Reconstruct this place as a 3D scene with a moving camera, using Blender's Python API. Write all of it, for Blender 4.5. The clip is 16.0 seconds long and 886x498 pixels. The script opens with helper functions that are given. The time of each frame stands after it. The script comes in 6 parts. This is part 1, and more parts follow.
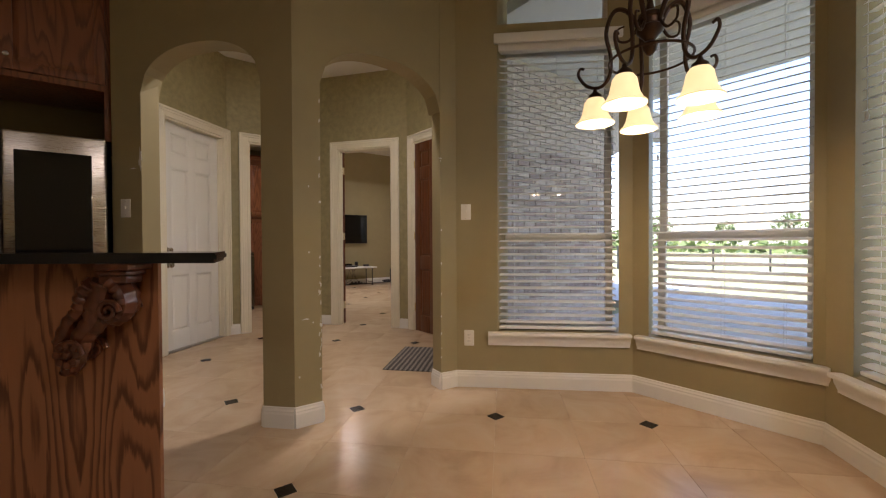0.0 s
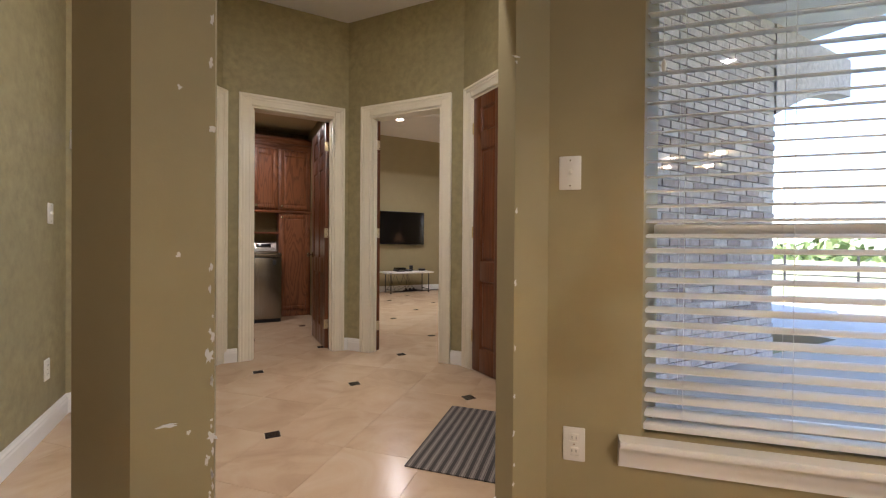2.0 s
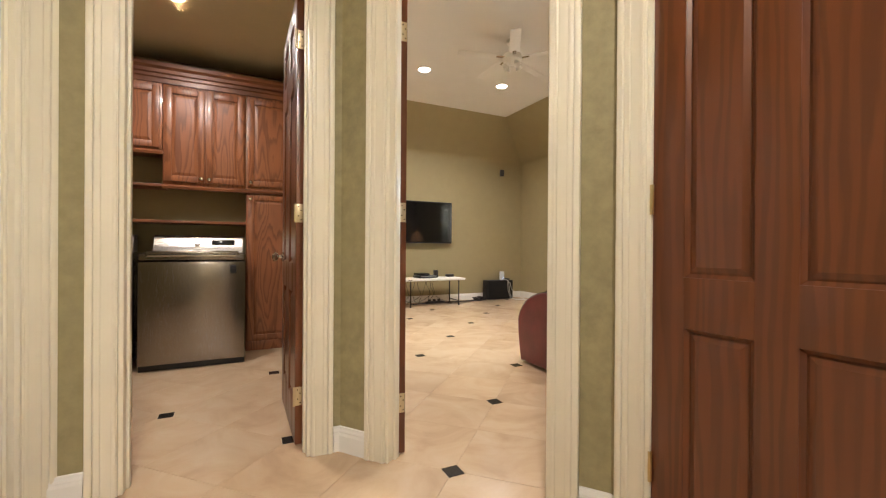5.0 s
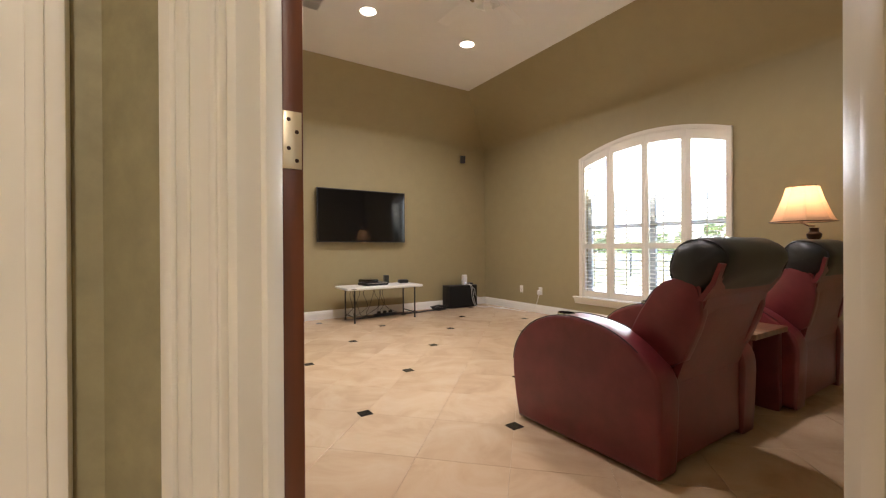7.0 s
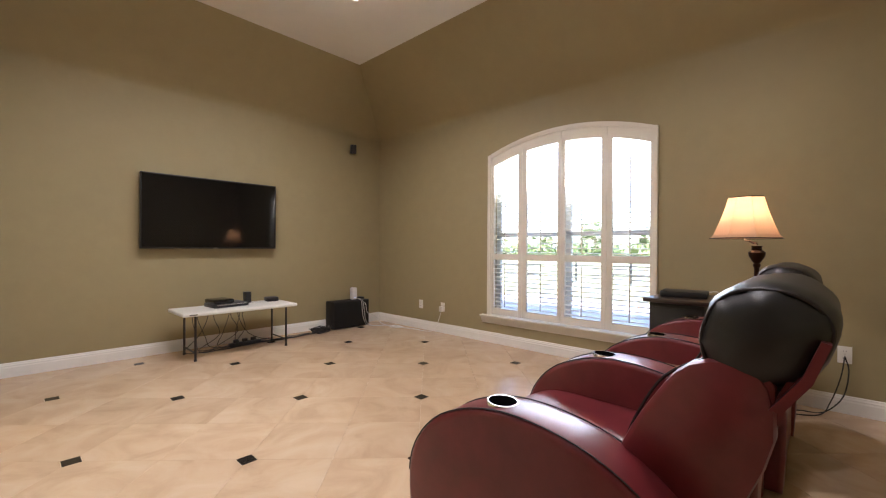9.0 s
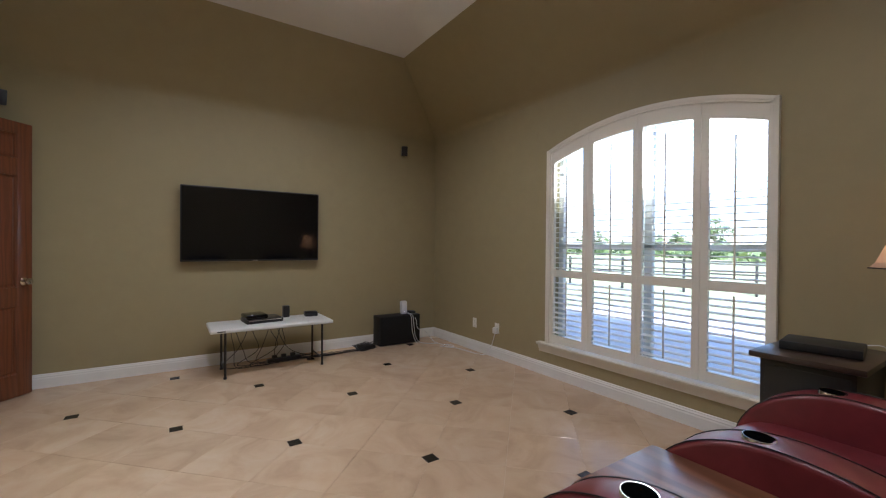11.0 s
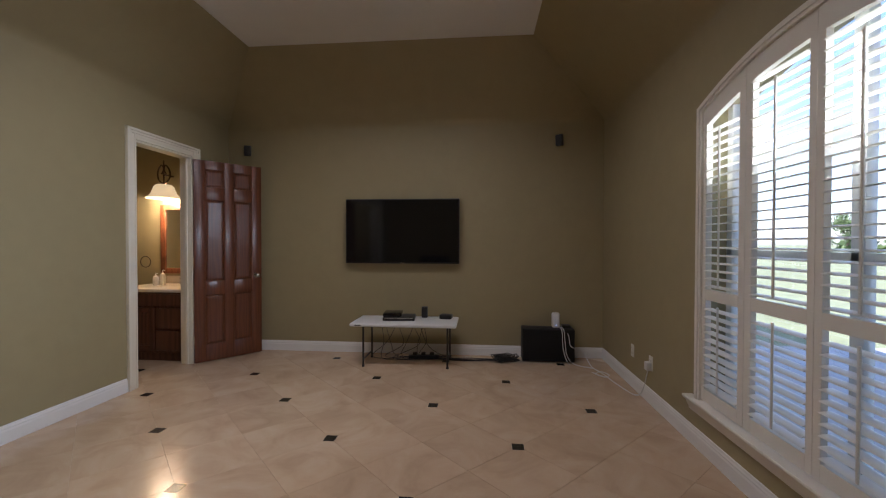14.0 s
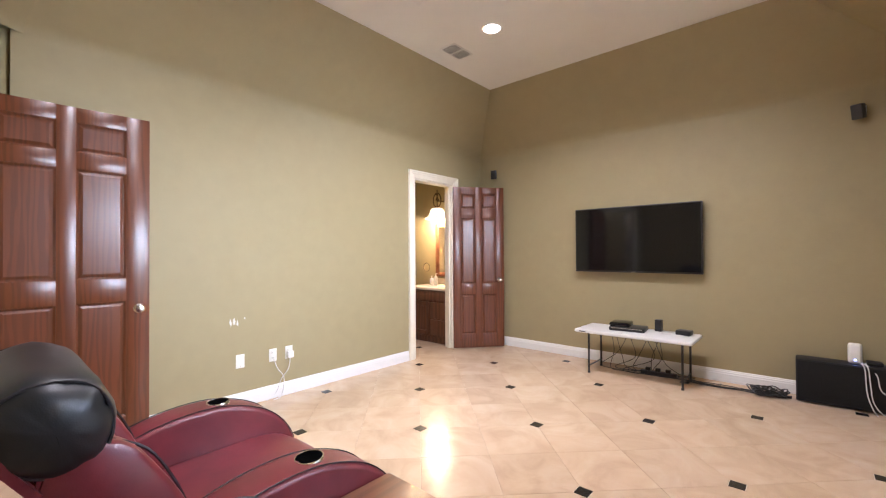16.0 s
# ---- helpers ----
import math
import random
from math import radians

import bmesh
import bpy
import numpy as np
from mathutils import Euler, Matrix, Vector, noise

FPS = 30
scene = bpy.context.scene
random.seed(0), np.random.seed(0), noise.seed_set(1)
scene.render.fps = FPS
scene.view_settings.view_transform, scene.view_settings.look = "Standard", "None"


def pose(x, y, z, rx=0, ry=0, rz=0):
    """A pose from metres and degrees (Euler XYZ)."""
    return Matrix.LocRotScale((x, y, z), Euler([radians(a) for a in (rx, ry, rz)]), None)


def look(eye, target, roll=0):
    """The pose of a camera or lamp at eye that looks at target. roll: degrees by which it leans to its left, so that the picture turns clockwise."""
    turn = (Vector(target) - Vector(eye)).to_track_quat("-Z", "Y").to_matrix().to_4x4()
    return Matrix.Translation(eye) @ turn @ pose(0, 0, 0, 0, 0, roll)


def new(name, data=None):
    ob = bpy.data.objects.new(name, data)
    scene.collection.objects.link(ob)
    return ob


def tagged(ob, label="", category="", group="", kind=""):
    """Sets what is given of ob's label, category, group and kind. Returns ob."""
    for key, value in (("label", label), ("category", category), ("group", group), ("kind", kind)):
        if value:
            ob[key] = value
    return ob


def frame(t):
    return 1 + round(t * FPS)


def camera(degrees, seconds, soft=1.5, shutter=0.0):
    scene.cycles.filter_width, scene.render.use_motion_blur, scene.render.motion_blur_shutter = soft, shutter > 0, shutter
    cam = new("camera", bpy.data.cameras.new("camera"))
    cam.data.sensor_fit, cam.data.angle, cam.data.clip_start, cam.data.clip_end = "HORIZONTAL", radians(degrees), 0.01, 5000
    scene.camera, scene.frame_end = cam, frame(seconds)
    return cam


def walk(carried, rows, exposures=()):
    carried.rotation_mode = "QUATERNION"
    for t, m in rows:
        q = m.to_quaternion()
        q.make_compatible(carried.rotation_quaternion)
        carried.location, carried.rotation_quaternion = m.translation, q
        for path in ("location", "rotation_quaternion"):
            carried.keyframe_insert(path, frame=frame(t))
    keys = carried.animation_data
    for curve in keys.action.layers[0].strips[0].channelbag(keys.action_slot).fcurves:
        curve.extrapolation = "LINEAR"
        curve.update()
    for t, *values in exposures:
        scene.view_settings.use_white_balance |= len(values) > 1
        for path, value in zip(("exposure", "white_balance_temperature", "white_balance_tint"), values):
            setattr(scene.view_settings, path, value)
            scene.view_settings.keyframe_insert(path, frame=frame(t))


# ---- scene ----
cam = camera(94.3, 16.0, 1.2)
PATH = [
    (0, (0.061, 0.019, 1.099), (1.258, 1.622, 1.073), -0.3),
    (0.5, (0.349, 0.306, 1.09), (1.39, 2.014, 1.072), -0.0),
    (1, (0.618, 0.638, 1.084), (1.6, 2.381, 1.066), 0.1),
    (1.5, (0.843, 0.979, 1.082), (1.793, 2.738, 1.066), 0.2),
    (2, (1.01, 1.345, 1.075), (1.933, 3.119, 1.063), 0.4),
    (2.5, (1.158, 1.726, 1.067), (2.071, 3.505, 1.057), 0.3),
    (3, (1.268, 2.083, 1.062), (2.142, 3.882, 1.05), 0.3),
    (3.5, (1.383, 2.447, 1.059), (2.261, 4.243, 1.045), 0.3),
    (3.7, (1.427, 2.587, 1.056), (2.305, 4.383, 1.044), 0.3),
    (5.8, (1.839, 3.974, 1.02), (2.703, 5.777, 1.014), 0.3),
    (6, (1.897, 4.095, 1.017), (2.761, 5.899, 1.009), 0.2),
    (6.5, (2.023, 4.381, 1.012), (2.936, 6.16, 1.011), -0.2),
    (7, (2.205, 4.685, 1.027), (3.29, 6.365, 1.022), -0.3),
    (7.5, (2.331, 4.942, 1.061), (3.536, 6.537, 1.048), 0.2),
    (8, (2.545, 5.14, 1.084), (3.955, 6.558, 1.07), -0.2),
    (8.2, (2.648, 5.215, 1.094), (4.085, 6.607, 1.087), -0.2),
    (10.3, (3.425, 5.675, 1.24), (4.892, 7.034, 1.227), 0.6),
    (10.5, (3.547, 5.659, 1.254), (4.941, 7.093, 1.243), 0.5),
    (11, (3.796, 5.619, 1.304), (4.9, 7.286, 1.288), 0.5),
    (11.5, (4.105, 5.61, 1.313), (4.999, 7.399, 1.289), 0.5),
    (12, (4.457, 5.556, 1.317), (5.249, 7.393, 1.292), 0.3),
    (12.5, (4.755, 5.563, 1.311), (5.378, 7.463, 1.284), 0.4),
    (13, (5.047, 5.563, 1.316), (5.451, 7.522, 1.289), 0.3),
    (13.5, (5.3, 5.557, 1.347), (5.406, 7.554, 1.317), 0.3),
    (14, (5.521, 5.621, 1.369), (5.341, 7.613, 1.34), 0.1),
    (14.5, (5.7, 5.598, 1.377), (5.094, 7.504, 1.373), 0.2),
    (15, (5.869, 5.504, 1.367), (4.933, 7.271, 1.38), 0.1),
    (15.5, (5.996, 5.466, 1.371), (4.907, 7.144, 1.386), -0.1),
    (16, (6.092, 5.468, 1.36), (4.768, 6.967, 1.38), -0.3),
]
EXPOSURES = [(0.0, 2.25, 6270, 22), (1.0, 2.13, 6081, 20), (1.5, 2.63, 5961, 20), (2.0, 2.63, 5891, 20), (2.5, 2.57, 5821, 20), (3.5, 2.99, 5990, 18),
             (6.0, 3.51, 6190, 14), (7.0, 3.06, 6110, 20), (8.0, 2.96, 5980, 22), (10.5, 2.61, 5480, 18), (11.0, 2.24, 5313, 17), (11.5, 1.99, 5147, 16),
             (12.0, 1.78, 5030, 14), (12.5, 1.53, 5010, 15), (13.0, 1.32, 5140, 17), (13.5, 1.42, 5160, 19), (14.0, 1.6, 5480, 22), (14.5, 2.03, 5790, 24),
             (15.0, 2.9, 5800, 24), (16.0, 3.48, 5460, 24)]
walk(cam, [(t, look(eye, target, roll)) for t, eye, target, roll in PATH], EXPOSURES)

# ---- light ----
world = bpy.data.worlds.new("sky")
scene.world = world
world.use_nodes = True
_nt = world.node_tree
_sky = _nt.nodes.new("ShaderNodeTexSky")
_sky.sky_type = "NISHITA"
_sky.sun_disc = False
_sky.sun_elevation = radians(48)
_sky.sun_rotation = radians(235)
_nt.links.new(_sky.outputs["Color"], _nt.nodes["Background"].inputs["Color"])
_nt.nodes["Background"].inputs["Strength"].default_value = 0.12
_sun = bpy.data.lights.new("sun", "SUN")
_sun.energy, _sun.angle, _sun.color = 4.3, radians(0.5), (1.0, 0.95, 0.87)
sun = new("sun", _sun)
# the sun stands in the south-west
sun.matrix_world = look((-7, -5, 9.6), (0, 0, 0))


def disc_lamp(name, place, radius, watts, spread=168, colour=(1.0, 0.92, 0.81)):
    """A round lamp that shines down."""
    d = bpy.data.lights.new(name, "AREA")
    d.shape, d.size, d.energy, d.color = "DISK", 2 * radius, 0.80 * watts, colour
    d.spread = radians(spread)
    ob = new(name, d)
    ob.location = place
    return ob


def bulb(name, place, radius, watts, colour=(1.0, 0.78, 0.52)):
    d = bpy.data.lights.new(name, "POINT")
    d.shadow_soft_size, d.energy, d.color = radius, 0.80 * watts, colour
    ob = new(name, d)
    ob.location = place
    return ob


# ---- materials ----
def material(name, colour, rough=0.5, metal=0.0, spec=0.5):
    m = bpy.data.materials.new(name)
    m.use_nodes = True
    b = m.node_tree.nodes["Principled BSDF"]
    b.inputs["Base Color"].default_value = (*colour, 1)
    b.inputs["Roughness"].default_value = rough
    b.inputs["Metallic"].default_value = metal
    b.inputs["Specular IOR Level"].default_value = spec
    return m


def node(m, kind, **sets):
    n = m.node_tree.nodes.new(kind)
    for k, v in sets.items():
        n.inputs[k.replace("_", " ")].default_value = v
    return n


def link(m, a, b):
    m.node_tree.links.new(a, b)


def coords(m, scale=(1, 1, 1), world_space=True):
    mp = m.node_tree.nodes.new("ShaderNodeMapping")
    mp.inputs["Scale"].default_value = scale
    if world_space:
        g = m.node_tree.nodes.new("ShaderNodeNewGeometry")
        link(m, g.outputs["Position"], mp.inputs["Vector"])
    else:
        g = m.node_tree.nodes.new("ShaderNodeTexCoord")
        link(m, g.outputs["Object"], mp.inputs["Vector"])
    return mp.outputs["Vector"]


def blotch(m, vec, scale, detail, stops, target="Base Color"):
    """Noise through a colour ramp into the base colour; returns the ramp."""
    n = node(m, "ShaderNodeTexNoise", Scale=scale, Detail=detail, Roughness=0.6)
    link(m, vec, n.inputs["Vector"])
    r = m.node_tree.nodes.new("ShaderNodeValToRGB")
    while len(r.color_ramp.elements) < len(stops):
        r.color_ramp.elements.new(0.5)
    for e, (p, c) in zip(r.color_ramp.elements, stops):
        e.position, e.color = p, (*c, 1)
    link(m, n.outputs["Fac"], r.inputs["Fac"])
    if target:
        link(m, r.outputs["Color"], m.node_tree.nodes["Principled BSDF"].inputs[target])
    return n, r


def bump(m, source, strength, distance=0.01):
    b = node(m, "ShaderNodeBump", Strength=strength, Distance=distance)
    link(m, source, b.inputs["Height"])
    link(m, b.outputs["Normal"], m.node_tree.nodes["Principled BSDF"].inputs["Normal"])


def mix(m, fac, a, b, mode="MIX"):
    x = m.node_tree.nodes.new("ShaderNodeMix")
    x.data_type, x.blend_type = "RGBA", mode
    for s, v in ((x.inputs["Factor"], fac), (x.inputs["A"], a), (x.inputs["B"], b)):
        if isinstance(v, (int, float)):
            s.default_value = v
        elif isinstance(v, tuple):
            s.default_value = (*v, 1)
        else:
            link(m, v, s)
    return x.outputs["Result"]


def paint(name, colour, rough=0.55, mottling=0.12, scale=7.0, relief=0.06):
    """Rolled wall paint with a faint sponge-like mottling."""
    m = material(name, colour, rough, spec=0.35)
    v = coords(m)
    lo = tuple(c * (1 - mottling) for c in colour)
    hi = tuple(min(1, c * (1 + mottling)) for c in colour)
    n1, r1 = blotch(m, v, scale, 6, [(0.32, lo), (0.68, hi)], None)
    n2 = node(m, "ShaderNodeTexNoise", Scale=scale * 0.14, Detail=3)
    link(m, v, n2.inputs["Vector"])
    c = mix(m, n2.outputs["Fac"], r1.outputs["Color"], tuple(x * (1 - 0.5 * mottling) for x in colour))
    link(m, c, m.node_tree.nodes["Principled BSDF"].inputs["Base Color"])
    n3 = node(m, "ShaderNodeTexNoise", Scale=160.0, Detail=3)
    link(m, v, n3.inputs["Vector"])
    bump(m, n3.outputs["Fac"], relief, 0.004)
    return m


def wood(name, dark, light, rough=0.35, along="Z", grain=1.0, coat=0.2):
    """Stained wood with long figured grain along one axis of the object."""
    m = material(name, light, rough)
    s = {"X": (0.9, 9, 9), "Y": (9, 0.9, 9), "Z": (9, 9, 0.9)}[along]
    oi = m.node_tree.nodes.new("ShaderNodeObjectInfo")
    v0 = coords(m, tuple(x * grain for x in s), world_space=False)
    add = m.node_tree.nodes.new("ShaderNodeVectorMath")
    sc = m.node_tree.nodes.new("ShaderNodeVectorMath")
    sc.operation = "SCALE"
    cx = m.node_tree.nodes.new("ShaderNodeCombineXYZ")
    for k in ("X", "Y", "Z"):
        link(m, oi.outputs["Random"], cx.inputs[k])
    link(m, cx.outputs[0], sc.inputs[0])
    sc.inputs["Scale"].default_value = 17.0
    link(m, v0, add.inputs[0])
    link(m, sc.outputs[0], add.inputs[1])
    n = node(m, "ShaderNodeTexNoise", Scale=1.1, Detail=4, Distortion=0.9)
    link(m, add.outputs[0], n.inputs["Vector"])
    w = node(m, "ShaderNodeTexWave", Scale=0.42, Distortion=15.0, Detail=3.5)
    w.bands_direction = "X"
    link(m, add.outputs[0], w.inputs["Vector"])
    r = m.node_tree.nodes.new("ShaderNodeValToRGB")
    r.color_ramp.elements[0].position, r.color_ramp.elements[0].color = 0.15, (*dark, 1)
    r.color_ramp.elements[1].position, r.color_ramp.elements[1].color = 0.75, (*light, 1)
    link(m, w.outputs["Fac"], r.inputs["Fac"])
    c = mix(m, n.outputs["Fac"], r.outputs["Color"], tuple(0.55 * a + 0.45 * b for a, b in zip(dark, light)))
    b = m.node_tree.nodes["Principled BSDF"]
    link(m, c, b.inputs["Base Color"])
    b.inputs["Coat Weight"].default_value = coat
    b.inputs["Coat Roughness"].default_value = 0.2
    fine = node(m, "ShaderNodeTexNoise", Scale=14.0, Detail=3)
    link(m, add.outputs[0], fine.inputs["Vector"])
    bump(m, fine.outputs["Fac"], 0.12, 0.002)
    return m


def leather(name, colour, rough=0.35):
    m = material(name, colour, rough)
    v = coords(m, world_space=False)
    n, r = blotch(m, v, 5, 5, [(0.3, tuple(c * 0.72 for c in colour)), (0.7, tuple(c * 1.2 for c in colour))])
    vo = node(m, "ShaderNodeTexVoronoi", Scale=260.0)
    link(m, v, vo.inputs["Vector"])
    n2 = node(m, "ShaderNodeTexNoise", Scale=9.0, Detail=4)
    link(m, v, n2.inputs["Vector"])
    s = m.node_tree.nodes.new("ShaderNodeMath")
    s.operation = "MULTIPLY_ADD"
    link(m, n2.outputs["Fac"], s.inputs[0])
    s.inputs[1].default_value = 4.0
    link(m, vo.outputs["Distance"], s.inputs[2])
    bump(m, s.outputs[0], 0.05, 0.003)
    return m


def steel(name, colour, rough=0.28, along=(1, 1, 60)):
    """Brushed metal."""
    m = material(name, colour, rough, 1.0)
    v = coords(m, along, world_space=False)
    n = node(m, "ShaderNodeTexNoise", Scale=14.0, Detail=3)
    link(m, v, n.inputs["Vector"])
    mr = node(m, "ShaderNodeMapRange", To_Min=rough * 0.75, To_Max=rough * 1.35)
    link(m, n.outputs["Fac"], mr.inputs["Value"])
    link(m, mr.outputs["Result"], m.node_tree.nodes["Principled BSDF"].inputs["Roughness"])
    return m


def glow(name, colour, strength, base=(0.8, 0.8, 0.8)):
    m = material(name, base, 0.4)
    b = m.node_tree.nodes["Principled BSDF"]
    b.inputs["Emission Color"].default_value = (*colour, 1)
    b.inputs["Emission Strength"].default_value = strength
    return m


def glass(name, tint=(1, 1, 1), rough=0.0):
    m = material(name, tint, rough)
    b = m.node_tree.nodes["Principled BSDF"]
    b.inputs["Transmission Weight"].default_value = 1.0
    b.inputs["IOR"].default_value = 1.45
    return m


WALL = paint("olive_wall_paint", (0.345, 0.290, 0.156), mottling=0.05)
SPONGE = paint("sponged_olive_paint", (0.335, 0.292, 0.156), mottling=0.24, scale=16.0)
CEIL = paint("white_ceiling_paint", (0.74, 0.72, 0.68), 0.8, 0.03, 3.0, 0.12)
CREAM = paint("cream_ceiling_paint", (0.62, 0.53, 0.36), 0.7, 0.05, 3.0, 0.1)
TRIM = paint("cream_trim_enamel", (0.82, 0.775, 0.64), 0.32, 0.05, 5.0, 0.03)
WHITE = paint("white_enamel", (0.80, 0.79, 0.75), 0.3, 0.03, 4.0, 0.02)
SHUTTER = paint("off_white_shutter_paint", (0.80, 0.76, 0.66), 0.35, 0.03, 4.0, 0.02)
SLAT = paint("white_slat", (0.82, 0.81, 0.78), 0.4, 0.03, 9.0, 0.02)
DOOR_WOOD = wood("mahogany_stained_wood", (0.092, 0.028, 0.0100), (0.162, 0.049, 0.016), 0.30, grain=2.2, coat=0.2)
OAK_X = wood("red_stained_oak_lying", (0.095, 0.028, 0.009), (0.26, 0.088, 0.031), 0.44, "X", coat=0.06)


def figured_oak(name, dark, light, size=1.0, rings=15.0):
    """Flat-sawn oak: nested cathedral figure with ragged dark latewood."""
    m = material(name, light, 0.40)
    v = coords(m, (3.6 * size, 3.6 * size, 0.62 * size))
    n = node(m, "ShaderNodeTexNoise", Scale=1.0, Detail=1.0, Roughness=0.4)
    link(m, v, n.inputs["Vector"])
    pv = coords(m, (34, 34, 2.6))
    f = node(m, "ShaderNodeTexNoise", Scale=2.0, Detail=4)
    link(m, pv, f.inputs["Vector"])
    a = m.node_tree.nodes.new("ShaderNodeMath")
    a.operation = "MULTIPLY"
    link(m, n.outputs["Fac"], a.inputs[0])
    a.inputs[1].default_value = rings
    k = m.node_tree.nodes.new("ShaderNodeMath")
    k.operation = "MULTIPLY_ADD"
    link(m, f.outputs["Fac"], k.inputs[0])
    k.inputs[1].default_value = 0.75
    link(m, a.outputs[0], k.inputs[2])
    fr = m.node_tree.nodes.new("ShaderNodeMath")
    fr.operation = "FRACT"
    link(m, k.outputs[0], fr.inputs[0])
    r = m.node_tree.nodes.new("ShaderNodeValToRGB")
    el = r.color_ramp.elements
    el[0].position, el[0].color = 0.0, (*light, 1)
    el[1].position, el[1].color = 1.0, (*light, 1)
    for p, c in ((0.50, tuple(0.88 * x for x in light)), (0.74, dark), (0.86, dark)):
        el.new(p).color = (*c, 1)
    link(m, fr.outputs[0], r.inputs["Fac"])
    q = m.node_tree.nodes.new("ShaderNodeMath")
    q.operation = "MULTIPLY"
    link(m, f.outputs["Fac"], q.inputs[0])
    q.inputs[1].default_value = 0.5
    c = mix(m, q.outputs[0], r.outputs["Color"], tuple(0.35 * x + 0.65 * y for x, y in zip(dark, light)))
    b = m.node_tree.nodes["Principled BSDF"]
    link(m, c, b.inputs["Base Color"])
    b.inputs["Coat Weight"].default_value = 0.15
    bump(m, f.outputs["Fac"], 0.10, 0.002)
    return m


BAR_OAK = figured_oak("bold_grained_oak", (0.085, 0.026, 0.011), (0.36, 0.150, 0.066))
RED_OAK = figured_oak("red_stained_oak", (0.130, 0.040, 0.014), (0.265, 0.092, 0.034), 1.9, 11.0)
LEATHER = leather("burgundy_leather", (0.150, 0.021, 0.026), 0.34)
BLACK_LEATHER = leather("black_leather", (0.012, 0.013, 0.014), 0.40)
PIPING = material("dark_piping", (0.012, 0.010, 0.012), 0.5)
STEEL = steel("brushed_stainless_steel", (0.50, 0.46, 0.41), 0.27)
CHROME = material("polished_nickel", (0.62, 0.58, 0.52), 0.16, 1.0)
BRASS = material("brushed_brass", (0.62, 0.47, 0.24), 0.3, 1.0)
BLACK = material("black_plastic", (0.012, 0.012, 0.013), 0.4)
# near-black that paints the shade inside the cup holders
HOLE_SHADE = material("hole_shade_black", (0.002, 0.002, 0.002), 0.95, spec=0.0)
SCREEN = material("black_glass_screen", (0.004, 0.004, 0.005), 0.07)
GRANITE = material("black_granite", (0.010, 0.010, 0.012), 0.12)
BRONZE = material("aged_bronze", (0.055, 0.030, 0.018), 0.42, 0.8)
PLATE = material("white_wall_plate", (0.78, 0.76, 0.70), 0.35)
PLASTIC = material("white_plastic", (0.72, 0.71, 0.68), 0.4)
INSET = paint("black_stone_inset", (0.022, 0.019, 0.016), 0.22, 0.35, 30.0, 0.03)
GROUT = paint("sand_grout", (0.60, 0.48, 0.34), 0.85, 0.1, 20.0)
PANE = glass("window_glass")
BARE = paint("bare_plaster", (0.72, 0.70, 0.66), 0.8, 0.05)


def travertine():
    m = material("polished_travertine", (0.6, 0.47, 0.33), 0.2)
    oi = m.node_tree.nodes.new("ShaderNodeObjectInfo")
    v = coords(m)
    off = m.node_tree.nodes.new("ShaderNodeVectorMath")
    off.operation = "MULTIPLY_ADD"
    cx = m.node_tree.nodes.new("ShaderNodeCombineXYZ")
    for k in ("X", "Y", "Z"):
        link(m, oi.outputs["Random"], cx.inputs[k])
    link(m, cx.outputs[0], off.inputs[0])
    off.inputs[1].default_value = (13, 7, 5)
    link(m, v, off.inputs[2])
    n, r = blotch(m, off.outputs[0], 2.6, 7, [(0.22, (0.50, 0.36, 0.235)), (0.5, (0.625, 0.472, 0.318)), (0.8, (0.69, 0.555, 0.40))], None)
    n.inputs["Distortion"].default_value = 1.3
    n2, r2 = blotch(m, v, 0.45, 3, [(0.35, (0.80, 0.74, 0.68)), (0.7, (1.0, 1.0, 1.0))], None)
    c = mix(m, 0.8, r.outputs["Color"], r2.outputs["Color"], "MULTIPLY")
    hs = m.node_tree.nodes.new("ShaderNodeHueSaturation")
    mr = node(m, "ShaderNodeMapRange", To_Min=0.965, To_Max=1.03)
    link(m, oi.outputs["Random"], mr.inputs["Value"])
    link(m, mr.outputs["Result"], hs.inputs["Value"])
    link(m, c, hs.inputs["Color"])
    b = m.node_tree.nodes["Principled BSDF"]
    link(m, hs.outputs["Color"], b.inputs["Base Color"])
    rg = node(m, "ShaderNodeMapRange", To_Min=0.13, To_Max=0.27)
    link(m, n.outputs["Fac"], rg.inputs["Value"])
    link(m, rg.outputs["Result"], b.inputs["Roughness"])
    n3 = node(m, "ShaderNodeTexNoise", Scale=45.0, Detail=4)
    link(m, v, n3.inputs["Vector"])
    bump(m, n3.outputs["Fac"], 0.03, 0.002)
    return m


TRAVERTINE = travertine()


# ---- mesh helpers ----
def mesh_of(bm, name, mat, smooth=False):
    me = bpy.data.meshes.new(name)
    bmesh.ops.recalc_face_normals(bm, faces=bm.faces)
    bm.to_mesh(me)
    bm.free()
    for m in mat if isinstance(mat, (list, tuple)) else [mat]:
        me.materials.append(m)
    if smooth:
        me.polygons.foreach_set("use_smooth", [True] * len(me.polygons))
        me.set_sharp_from_angle(angle=radians(38))
    return me


def part(name, bm, mat, parent, label="", smooth=True, m=None):
    ob = new(name, mesh_of(bm, name, mat, smooth))
    ob.parent = parent
    if m is not None:
        ob.matrix_basis = m
    if label:
        tagged(ob, label)
    return ob


def thing(name, label, category, group="", m=None, kind=""):
    ob = new(name)
    ob.empty_display_size = 0.1
    if m is not None:
        ob.matrix_basis = m
    return tagged(ob, label, category, group, kind)


def structure(name, bm, mat, label="", smooth=False):
    return tagged(new(name, mesh_of(bm, name, mat, smooth)), label, "", "", "structure")


def B():
    return bmesh.new()


